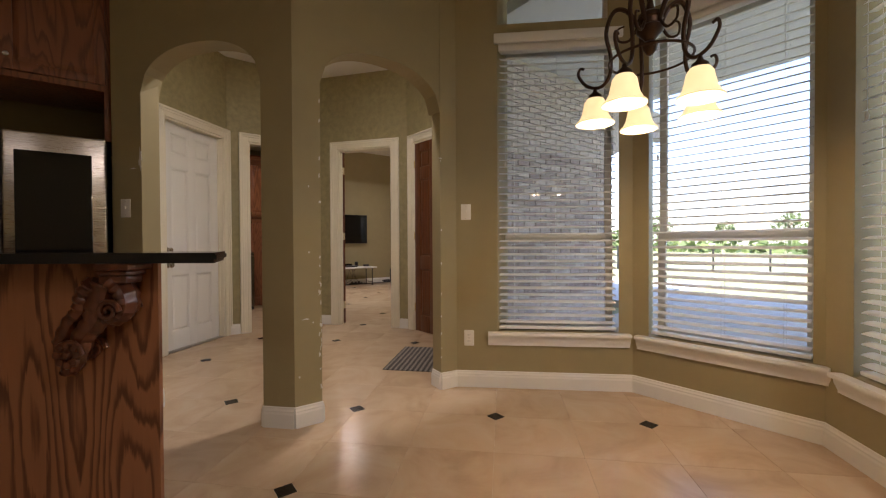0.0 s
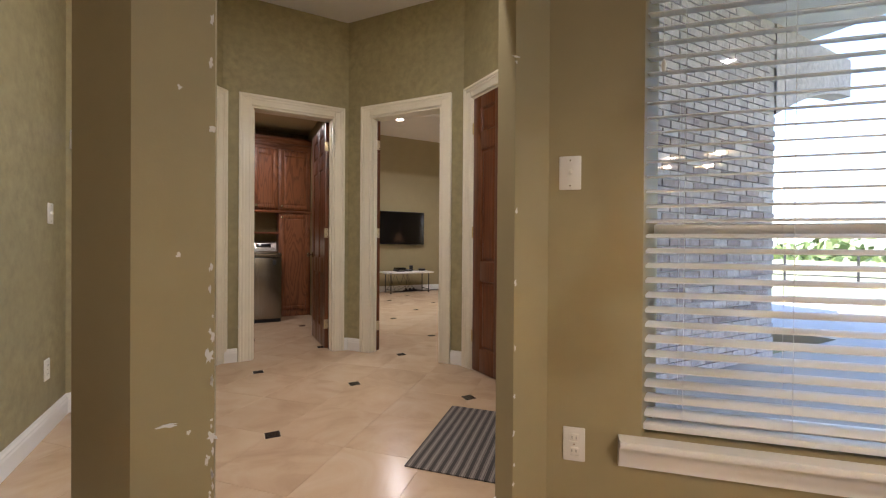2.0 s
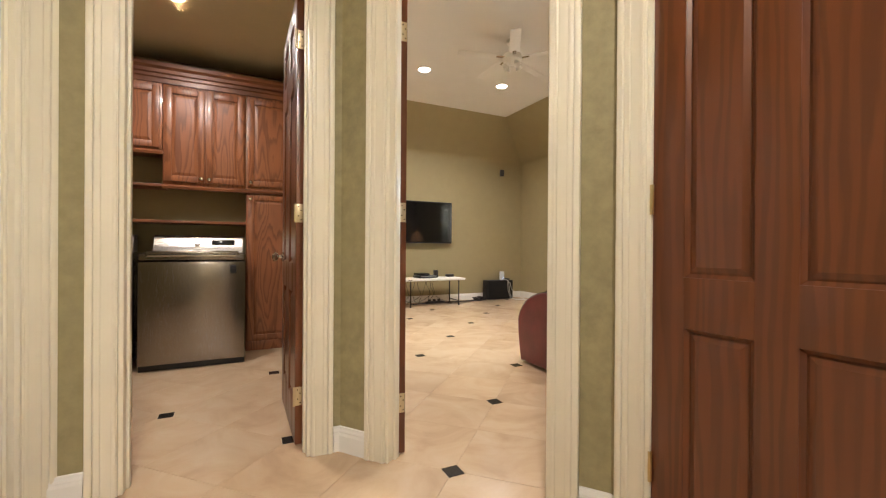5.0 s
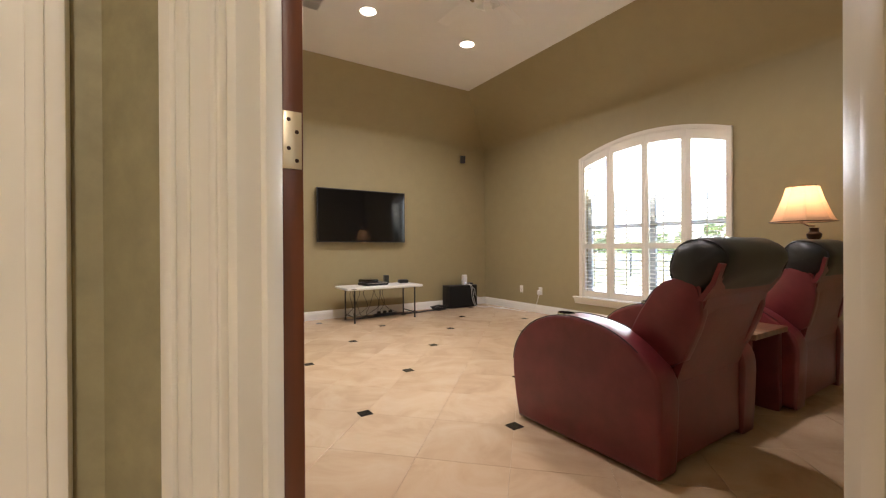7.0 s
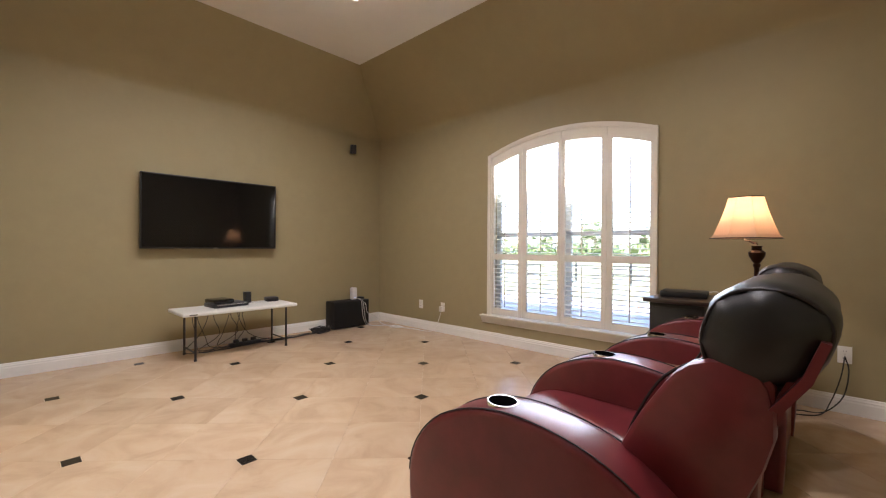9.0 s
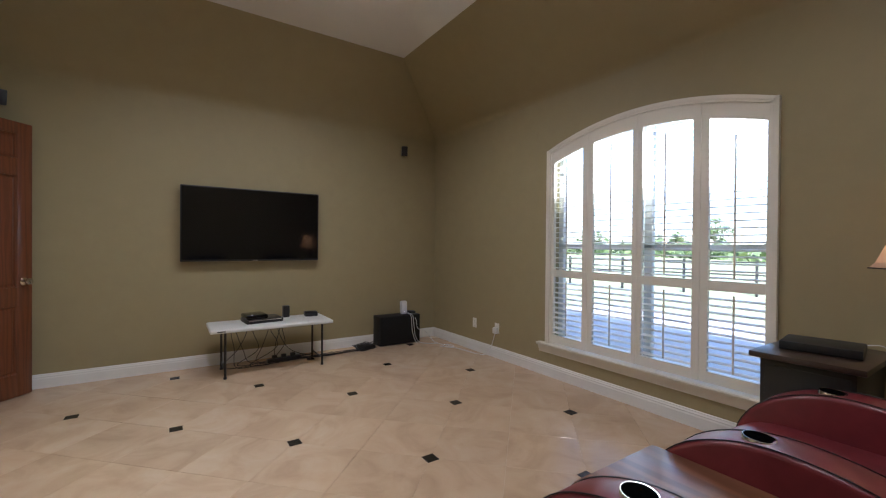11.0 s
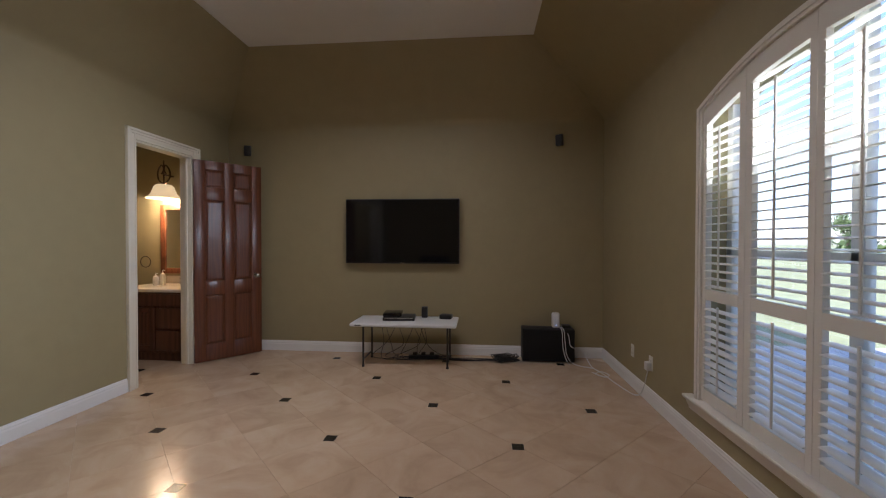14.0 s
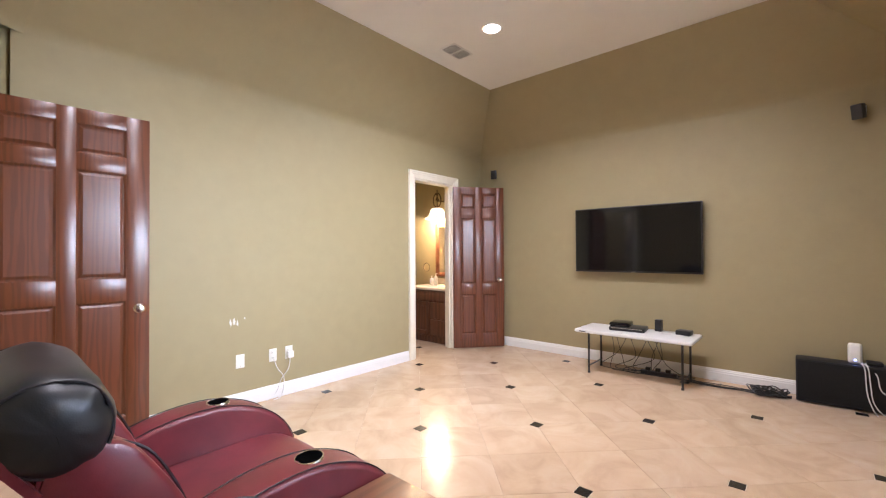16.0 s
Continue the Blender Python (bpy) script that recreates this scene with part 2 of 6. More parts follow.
def box(bm, a, b, bevel=0.0, m=None, seg=2):
    """A box from corner a to corner b with rounded edges."""
    r = bmesh.ops.create_cube(bm, size=1)
    vs = r["verts"]
    for v in vs:
        v.co = Vector([a[i] + (b[i] - a[i]) * (v.co[i] + 0.5) for i in range(3)])
    if bevel:
        es = list({e for v in vs for e in v.link_edges})
        r = bmesh.ops.bevel(bm, geom=es, offset=bevel, segments=seg, affect="EDGES", profile=0.5)
        vs = list({v for f in r["faces"] for v in f.verts} | {v for v in vs if v.is_valid})
    if m is not None:
        bmesh.ops.transform(bm, matrix=m, verts=[v for v in vs if v.is_valid])
    return bm


def prism(bm, poly, z0, z1, m=None):
    """An upright prism over a plan polygon."""
    lo = [bm.verts.new((x, y, z0)) for x, y in poly]
    hi = [bm.verts.new((x, y, z1)) for x, y in poly]
    n = len(poly)
    bm.faces.new(lo[::-1])
    bm.faces.new(hi)
    for i in range(n):
        bm.faces.new((lo[i], lo[(i + 1) % n], hi[(i + 1) % n], hi[i]))
    if m is not None:
        bmesh.ops.transform(bm, matrix=m, verts=lo + hi)
    return bm


def extrude_profile(bm, prof, a, b, up=Vector((0, 0, 1)), caps=True):
    """Sweep a profile of (out, up) straight from a to b; out lies to the left of the way."""
    a, b = Vector(a), Vector(b)
    d = (b - a).normalized()
    out = up.cross(d)
    ra = [bm.verts.new(a + out * o + up * u) for o, u in prof]
    rb = [bm.verts.new(b + out * o + up * u) for o, u in prof]
    n = len(prof)
    for i in range(n):
        bm.faces.new((ra[i], ra[(i + 1) % n], rb[(i + 1) % n], rb[i]))
    if caps:
        bm.faces.new(ra[::-1])
        bm.faces.new(rb)
    return bm


def lathe(bm, prof, seg=24, m=None):
    """Turn a profile of (radius, height) about z."""
    rings = []
    for r, z in prof:
        if r < 1e-5:
            rings.append([bm.verts.new((0, 0, z))])
        else:
            rings.append([bm.verts.new((r * math.cos(2 * math.pi * i / seg), r * math.sin(2 * math.pi * i / seg), z)) for i in range(seg)])
    for p, q in zip(rings, rings[1:]):
        for i in range(seg):
            j = (i + 1) % seg
            if len(p) == 1 and len(q) > 1:
                bm.faces.new((p[0], q[i], q[j]))
            elif len(q) == 1 and len(p) > 1:
                bm.faces.new((p[i], p[j], q[0]))
            elif len(p) > 1:
                bm.faces.new((p[i], p[j], q[j], q[i]))
    if m is not None:
        bmesh.ops.transform(bm, matrix=m, verts=[v for r in rings for v in r])
    return bm


def tube(bm, pts, r, seg=8, taper=None, caps=True):
    """A round bar along points; r may narrow to taper."""
    pts = [Vector(p) for p in pts]
    n = len(pts)
    rings, side = [], None
    for i, p in enumerate(pts):
        d = (pts[min(i + 1, n - 1)] - pts[max(i - 1, 0)]).normalized()
        ref = side if side is not None else (Vector((0, 0, 1)) if abs(d.z) < 0.9 else Vector((1, 0, 0)))
        x = (ref - d * ref.dot(d)).normalized()
        side = x
        y = d.cross(x)
        rr = r + ((taper - r) * i / (n - 1) if taper is not None else 0)
        rings.append([bm.verts.new(p + (x * math.cos(2 * math.pi * k / seg) + y * math.sin(2 * math.pi * k / seg)) * rr) for k in range(seg)])
    for a, b in zip(rings, rings[1:]):
        for k in range(seg):
            bm.faces.new((a[k], a[(k + 1) % seg], b[(k + 1) % seg], b[k]))
    if caps:
        bm.faces.new(rings[0][::-1])
        bm.faces.new(rings[-1])
    return bm


def spline(pts, n=8):
    """A smooth line through points."""
    pts = [Vector(p) for p in pts]
    out = []
    for i in range(len(pts) - 1):
        p0, p1, p2, p3 = pts[max(i - 1, 0)], pts[i], pts[i + 1], pts[min(i + 2, len(pts) - 1)]
        for k in range(n):
            t = k / n
            out.append(0.5 * ((2 * p1) + (p2 - p0) * t + (2 * p0 - 5 * p1 + 4 * p2 - p3) * t * t + (3 * p1 - p0 - 3 * p2 + p3) * t ** 3))
    return out + [pts[-1]]


def heading(a, b, z=0.0):
    """A frame at a with x towards b; its y points to the left of the way."""
    return pose(a[0], a[1], z, 0, 0, math.degrees(math.atan2(b[1] - a[1], b[0] - a[0])))


# ---- large structure ----
def wall(name, a, b, oa, ob_, height, openings=(), mat=WALL, z0=0.0, label=""):
    """A wall from a to b (inner face) with outer face oa to ob_. openings: (s0, s1, z0, z1, rise)."""
    a, b, oa, ob_ = (Vector((*p, 0)) for p in (a, b, oa, ob_))
    length = (b - a).length
    cuts = {0.0, length}
    for s0, s1, lo, hi, rise in openings:
        n = 24 if rise else 1
        cuts |= {s0 + (s1 - s0) * i / n for i in range(n + 1)}
    cuts = sorted(cuts)
    bm = B()

    def top_of(o, s):
        s0, s1, lo, hi, rise = o
        u = min(1.0, abs(2 * (s - s0) / (s1 - s0) - 1))
        return hi + (rise * ((1 - u * u) if rise < 0.2 else math.sqrt(max(0.0, 1 - u ** 2.3))) if rise else 0)

    def block(s, e, lo_s, lo_e, hi):
        vs = []
        for q, lo in ((s, lo_s), (e, lo_e)):
            i, o = a.lerp(b, q / length), oa.lerp(ob_, q / length)
            vs.append([bm.verts.new((p.x, p.y, z)) for p, z in ((i, lo), (o, lo), (o, hi), (i, hi))])
        p, q = vs
        for k in range(4):
            bm.faces.new((p[k], p[(k + 1) % 4], q[(k + 1) % 4], q[k]))
        bm.faces.new(p[::-1])
        bm.faces.new(q)

    for s, e in zip(cuts, cuts[1:]):
        mid = (s + e) / 2
        spans = sorted((o for o in openings if o[0] < mid < o[1]), key=lambda o: o[2])
        lo = z0
        lo2 = z0
        for o in spans:
            if o[2] > lo + 1e-4:
                block(s, e, lo, lo2, o[2])
            lo, lo2 = top_of(o, s), top_of(o, e)
        block(s, e, lo, lo2, height)
    bmesh.ops.remove_doubles(bm, verts=bm.verts, dist=0.0004)
    bm.verts.index_update()
    seen = {}
    for f in list(bm.faces):
        seen.setdefault(tuple(sorted(v.index for v in f.verts)), []).append(f)
    bmesh.ops.delete(bm, geom=[f for fs in seen.values() if len(fs) > 1 for f in fs], context="FACES_ONLY")
    return structure(name, bm, mat, label)


def outset(poly, d):
    """The polygon moved outward by d; poly runs clockwise seen from above."""
    n = len(poly)
    out = []
    for i in range(n):
        p, q, r = (Vector(poly[(i + k) % n]) for k in (-1, 0, 1))
        u, v = (q - p).normalized(), (r - q).normalized()
        nu, nv = Vector((-u.y, u.x)), Vector((-v.y, v.x))
        k = 1 + nu.dot(nv)
        out.append(tuple(q + (nu + nv) * (d / max(k, 0.3))))
    return out


CH = 3.37          # ceiling of kitchen and vestibule
DOOR = 2.375       # height of the doors
RE, RN, RW, RS = 6.98, 10.65, 2.30, 4.62   # media room: east, north, west, south walls
RC = 3.488         # its flat ceiling
EAVE = 2.84        # where its walls turn into the slope

# vestibule, clockwise
VEST = [(0.09, 3.50), (0.09, 4.76), (0.955, 5.575), (2.10, 5.575), (2.885, 4.564), (2.94, 3.57), (2.03, 2.64)]
VO = outset(VEST, 0.13)
wall("wall_vestibule_west", VEST[0], VEST[1], (-0.04, 3.50), VO[1], CH, mat=SPONGE, label="olive sponged wall with thermostat and switches")
wall("wall_garage", VEST[1], VEST[2], VO[1], VO[2], CH, [(0.28, 1.12, 0, 2.38, 0)], SPONGE, label="olive sponged wall around a white door")
wall("wall_laundry", VEST[2], VEST[3], VO[2], VO[3], CH, [(0.235, 1.00, 0, DOOR, 0)], SPONGE, label="olive sponged wall around the laundry door")
wall("wall_media_door", VEST[3], VEST[4], VO[3], VO[4], 3.9, [(0.275, 1.062, 0, DOOR, 0)], SPONGE, label="olive sponged diagonal wall with a doorway")
wall("wall_closet", VEST[4], VEST[5], VO[4], VO[5], CH, [(0.139, 0.876, 0, DOOR, 0)], SPONGE, label="olive sponged wall around the closet door")
wall("wall_patio_door", VEST[5], VEST[6], VO[5], (2.20, 2.56), CH, [(0.22, 1.19, 0, DOOR, 0)], SPONGE, label="olive wall around the glazed patio door")

# the arches between kitchen and vestibule
COLUMN = [(0.668, 2.655), (0.81, 2.508), (0.978, 2.508), (0.978, 2.65), (0.875, 2.65), (0.77, 2.757)]
_bm = B()
prism(_bm, COLUMN, 0, CH)
structure("wall_column", _bm, WALL, "olive painted column with chipped corners")
_bm = B()
prism(_bm, [(0.195, 3.395), (0.095, 3.335), (-0.06, 3.50), (-0.06, 3.62), (0.084, 3.62), (0.084, 3.50)], 0, CH)
structure("wall_pier", _bm, WALL, "olive painted pier beside the refrigerator")
_bm = B()
prism(_bm, [(1.895, 2.505), (2.035, 2.49), (2.20, 2.56), (2.03, 2.64), (1.912, 2.635)], 0, CH)
structure("wall_jamb", _bm, WALL, "olive painted arch jamb")
wall("wall_arch_right", (0.978, 2.508), (1.895, 2.508), (0.978, 2.65), (1.895, 2.65), CH, [(0.0, 0.917, 0, 2.09, 0.275)], WALL, label="arched opening in the olive wall")
wall("wall_arch_left", (0.095, 3.335), (0.668, 2.655), (0.195, 3.43), (0.77, 2.757), CH, [(0.0, 0.889, 0, 2.09, 0.275)], WALL, label="arched opening in the olive wall")

# breakfast nook and kitchen, clockwise
NOOK = [(2.035, 2.49), (2.985, 1.605), (3.03, 0.555), (2.12, -0.27), (2.12, -2.6), (-3.4, -2.6), (-3.4, 4.35), (-0.06, 4.35)]
NO = outset(NOOK, 0.24)
WIN1 = (0.315, 1.20, 0.43, 2.62, 0)
wall("wall_nook_north", NOOK[0], NOOK[1], (2.22, 2.57), NO[1], CH, [WIN1, (0.315, 1.12, 2.75, 3.12, 0)], WALL, label="olive nook wall with a tall window")
wall("wall_nook_east", NOOK[1], NOOK[2], NO[1], NO[2], CH, [(0.115, 1.0, 0.43, 2.62, 0), (0.115, 1.0, 2.75, 3.12, 0)], WALL, label="olive nook wall with a tall window")
wall("wall_nook_south", NOOK[2], NOOK[3], NO[2], NO[3], CH, [(0.19, 1.08, 0.43, 2.62, 0), (0.19, 1.08, 2.75, 3.12, 0)], WALL, label="olive nook wall with a tall window")
for i in (3, 4, 5, 6):
    wall("wall_kitchen", NOOK[i], NOOK[i + 1], NO[i], NO[i + 1], CH, (), WALL, label="plain olive kitchen wall")
_bm = B()
prism(_bm, [(-0.058, 3.62), (-0.058, 4.35), (0.02, 4.35), (0.02, 3.62)], 0, CH)
structure("wall_behind_refrigerator", _bm, WALL, "olive wall beside the refrigerator")
_bm = B()
prism(_bm, [p for p in NO], CH, CH + 0.12)
structure("ceiling_kitchen", _bm, CEIL, "plain white kitchen ceiling")
_bm = B()
prism(_bm, [(-0.05, 3.4), (-0.05, 4.85), (0.9, 5.72), (2.2, 5.72), (3.12, 4.8), (3.12, 3.5), (2.15, 2.6), (0.9, 2.6)], CH + 0.004, CH + 0.13)
structure("ceiling_vestibule", _bm, CEIL, "plain white vestibule ceiling")

# media room
T = 0.28
wall("wall_media_north", (RW, RN), (RE, RN), (RW - 0.13, RN + 0.2), (RE + T, RN + 0.2), 3.9, (), WALL, label="olive media room wall behind the television")
wall("wall_media_east", (RE, RN), (RE, RS), (RE + T, RN + 0.2), (RE + T, RS - T), 3.9, [(RN - 8.49, RN - 6.62, 0.33, 2.25, 0.175)], WALL, label="olive media room wall with an arched window")
wall("wall_media_south", (RE, RS), (2.99, RS), (RE + T, RS - T), (2.99, RS - T), 3.9, (), WALL, label="plain olive media room wall")
wall("wall_media_west", (RW, 5.60), (RW, RN), (RW - 0.13, 5.6), (RW - 0.13, RN + 0.2), 3.9, [(9.20 - 5.60, 9.97 - 5.60, 0, 2.33, 0)], WALL, label="olive media room wall with paint patches")
_bm = B()
# sloped perimeter of the ceiling
_lo = [(3.00, RS), (RE, RS), (RE, RN), (RW, RN), (RW, 5.66)]
_hi = [(3.45, 5.40), (6.055, 5.40), (6.055, 9.89), (3.02, 9.89), (3.02, 5.85)]
for i in range(5):
    j = (i + 1) % 5
    rows = []
    for k in range(9):
        s = k / 7
        f, z = (0.07 * s * s, EAVE - 0.045 * (1 - s) ** 2 + 0.07 * (RC - EAVE) * s * s) if k < 8 else (1.0, RC)
        rows.append([_bm.verts.new((a[0] + (b[0] - a[0]) * f, a[1] + (b[1] - a[1]) * f, z)) for a, b in ((_lo[i], _hi[i]), (_lo[j], _hi[j]))])
    for p, q in zip(rows, rows[1:]):
        _bm.faces.new((p[0], p[1], q[1], q[0]))
structure("ceiling_slope", _bm, WALL, "olive painted sloped ceiling border", smooth=True)
_bm = B()
box(_bm, (RW - 0.3, RS - 0.4, RC + 0.002), (RE + 0.3, RN + 0.3, 4.0))
structure("ceiling_media", _bm, CEIL, "white flat ceiling of the media room")

# laundry room
LX0, LX1, LN = -0.62, 2.16, 8.30
wall("wall_laundry_north", (LX0, LN), (LX1, LN), (LX0, LN + 0.13), (LX1, LN + 0.13), 3.0, (), WALL, label="olive laundry wall behind the cabinets")
wall("wall_laundry_west", (LX0, 5.60), (LX0, LN), (LX0 - 0.13, 5.60), (LX0 - 0.13, LN + 0.13), 3.0, (), WALL, label="plain olive laundry wall")
_bm = B()
box(_bm, (2.135, 5.735, 0), (2.165, LN, 3.0))
structure("wall_laundry_east", _bm, WALL, "plain olive laundry wall")
_bm = B()
box(_bm, (LX0 - 0.13, 5.61, 2.86), (2.16, LN + 0.13, 3.0))
structure("ceiling_laundry", _bm, CREAM, "cream laundry ceiling")
wall("wall_garage_side", (LX0, 5.60), (0.9, 5.60), (LX0, 5.73), (0.9, 5.73), 3.0, (), WALL, label="plain olive laundry wall")
# closet behind its door, and the garage side
_bm = B()
box(_bm, (3.9, 3.55, 0), (4.0, RS - T, CH))
structure("wall_closet_back", _bm, WALL, "plain closet wall")
_bm = B()
box(_bm, (3.115, 3.47, 0), (5.80, 3.62, 4.2))
structure("wall_patio", _bm, WALL, "inner side of the brick patio wall")

# bathroom
BX0 = 0.80
wall("wall_bath_west", (BX0, 8.6), (BX0, 10.62), (BX0 - 0.13, 8.6), (BX0 - 0.13, 10.62), 2.9, (), WALL, label="plain bathroom wall")
wall("wall_bath_north", (BX0, 10.62), (RW - 0.13, 10.62), (BX0, 10.75), (RW - 0.13, 10.75), 2.9, (), WALL, label="plain bathroom wall")
_bm = B()
box(_bm, (BX0 - 0.13, 8.5, 0), (RW - 0.13, 8.62, 2.9))
structure("wall_bath_south", _bm, WALL, "plain bathroom wall")
_bm = B()
box(_bm, (BX0 - 0.13, 8.5, 2.9), (RW - 0.13, 10.75, 3.0))
structure("ceiling_bath", _bm, CEIL, "white bathroom ceiling")

# floor bed; the tiles lie on it
_bm = B()
box(_bm, (-3.6, -2.8, -0.12), (3.1, 6.0, -0.003))
box(_bm, (-1.0, 6.0, -0.12), (RE + 0.2, RN + 0.9, -0.003))
box(_bm, (3.1, 4.3, -0.12), (RE + 0.2, 6.0, -0.003))
floor = structure("floor", _bm, GROUT, "cream travertine tiles with black corner insets")


# ---- trim, doors, windows ----
BASE = [(0, 0), (0.016, 0), (0.016, 0.082), (0.012, 0.094), (0.013, 0.101), (0.008, 0.111), (0.006, 0.122), (0, 0.125)]


def baseboard(a, b, name="baseboard"):
    """Skirting along the inner face of a clockwise wall from a to b."""
    bm = B()
    extrude_profile(bm, BASE, (*b, 0.0), (*a, 0.0))
    return structure(name, bm, WHITE, "off-white painted wooden baseboard")


def along(a, b, s):
    d = (Vector(b) - Vector(a)).normalized()
    return tuple(Vector(a) + d * s)


for i, spans in enumerate([[(0, 99)], [(0, 0.17), (1.19, 99)], [(0, 0.125), (1.11, 99)], [(0, 0.168), (1.169, 99)], [(0.0, 0.032), (0.983, 99)], [(0, 0.11), (1.297, 99)]]):
    a, b = VEST[i], VEST[i + 1]
    n = (Vector(b) - Vector(a)).length
    for s, e in spans:
        baseboard(along(a, b, s), along(a, b, min(e, n)))
for i in (0, 1, 2, 3):
    baseboard(NOOK[i], NOOK[i + 1])
baseboard((1.895, 2.505), (2.035, 2.49))
baseboard((1.912, 2.635), (1.895, 2.505))
for a, b in zip(COLUMN, COLUMN[1:] + COLUMN[:1]):
    baseboard(a, b)
baseboard((0.195, 3.395), (0.09, 3.50))
baseboard((0.095, 3.335), (0.195, 3.395))
baseboard((-0.06, 3.50), (0.095, 3.335))
baseboard((RW, RN), (RE, RN))
baseboard((RE, RN), (RE, RS))
baseboard((RE, RS), (2.99, RS))
baseboard((RW, 5.68), (RW, 9.09))
baseboard((RW, 10.08), (RW, RN))
baseboard((BX0, 8.62), (BX0, 10.62))
baseboard((LX0, LN), (LX1 - 0.03, LN))


def casing_leg(bm, x0, x1, z0, z1, outer):
    """One leg of a door casing on the face y=0, proud towards -y; outer tells which side is raised."""
    w = x1 - x0
    box(bm, (x0, -0.016, z0), (x1, 0.0, z1), 0.002)
    if outer < 0:
        box(bm, (x0, -0.030, z0), (x0 + 0.026, -0.014, z1), 0.006)
        box(bm, (x0 + 0.026, -0.023, z0), (x0 + 0.05, -0.014, z1), 0.005)
        box(bm, (x1 - 0.018, -0.021, z0), (x1 - 0.004, -0.014, z1), 0.004)
    else:
        box(bm, (x1 - 0.026, -0.030, z0), (x1, -0.014, z1), 0.006)
        box(bm, (x1 - 0.05, -0.023, z0), (x1 - 0.026, -0.014, z1), 0.005)
        box(bm, (x0 + 0.004, -0.021, z0), (x0 + 0.018, -0.014, z1), 0.004)


def door_frame(parent, w, h, depth, back=True, cw=0.105, mat=TRIM):
    """Casing and jambs round an opening of w by h; x runs along the wall, the room lies at -y."""
    for face in ((1,) if not back else (1, -1)):
        bm = B()
        casing_leg(bm, -cw, 0.0, 0, h + cw, -1)
        casing_leg(bm, w, w + cw, 0, h + cw, 1)
        box(bm, (0.0, -0.016, h), (w, 0.0, h + cw), 0.002)
        box(bm, (-cw, -0.030, h + cw - 0.026), (w + cw, -0.012, h + cw), 0.006)
        box(bm, (-cw + 0.026, -0.023, h + cw - 0.05), (w + cw - 0.026, -0.012, h + cw - 0.026), 0.005)
        box(bm, (0.0, -0.021, h + 0.004), (w, -0.012, h + 0.018), 0.004)
        if face < 0:
            bmesh.ops.transform(bm, matrix=Matrix.Translation((0, depth, 0)) @ Matrix.Diagonal((1, -1, 1, 1)), verts=bm.verts)
        part("casing", bm, mat, parent, "cream moulded door casing")
    for x0, x1 in ((0.0, 0.018), (w - 0.018, w)):
        bm = B()
        box(bm, (x0, -0.004, 0), (x1, depth + 0.004, h), 0.002)
        xs = (x0 + 0.018, x0 + 0.030) if x0 == 0.0 else (x1 - 0.030, x1 - 0.018)
        box(bm, (xs[0], depth * 0.32, 0), (xs[1], depth * 0.60, h - 0.018), 0.002)
        part("jamb", bm, mat, parent)
    bm = B()
    box(bm, (0.018, -0.004, h - 0.018), (w - 0.018, depth + 0.004, h), 0.002)
    part("jamb", bm, mat, parent)


KNOB = [(0.0, 0.0), (0.032, 0.0), (0.033, 0.004), (0.026, 0.010), (0.012, 0.014), (0.011, 0.030), (0.020, 0.036), (0.028, 0.046), (0.029, 0.056), (0.022, 0.066), (0.0, 0.070)]


def knob(parent, x, z, y, side, mat=CHROME, name="handle", scale=1.0, label="polished round door knob"):
    bm = B()
    lathe(bm, [(r * scale, h * scale) for r, h in KNOB], 20)
    return part(name, bm, mat, parent, label, m=pose(x, y, z, 90 if side < 0 else -90))


def hinge(parent, x, y, z, m=BRASS):
    bm = B()
    tube(bm, [(x, y, z - 0.05), (x, y, z + 0.05)], 0.007, 10)
    box(bm, (x - 0.003, y, z - 0.05), (x + 0.0, y + 0.036, z + 0.05), 0.001)
    return part("hinge", bm, m, parent, "brass butt hinge")


HINGE = material("pale_worn_brass", (0.72, 0.62, 0.42), 0.34, 0.85)


def leaf_hinges(leaf, heights):
    """Butt hinges let into the hinge edge of a leaf: a plate with rounded corners, its knuckle and screws."""
    for z in heights:
        bm = B()
        box(bm, (-0.0025, 0.003, z - 0.048), (0.0005, 0.034, z + 0.048), 0.0011)
        for k in range(5):
            tube(bm, [(-0.005, 0.041, z - 0.048 + 0.0194 * k), (-0.005, 0.041, z - 0.0298 + 0.0194 * k)], 0.0068, 10)
        h = part("hinge", bm, HINGE, leaf, "pale brass butt hinge")
        bm = B()
        for y, dz in ((0.011, -0.034), (0.024, -0.014), (0.011, 0.014), (0.024, 0.034)):
            lathe(bm, [(0, 0.0008), (0.0035, 0.0004), (0.0035, 0)], 8, pose(-0.0025, y, z + dz, 0, -90))
        part("screws", bm, BRONZE, h)


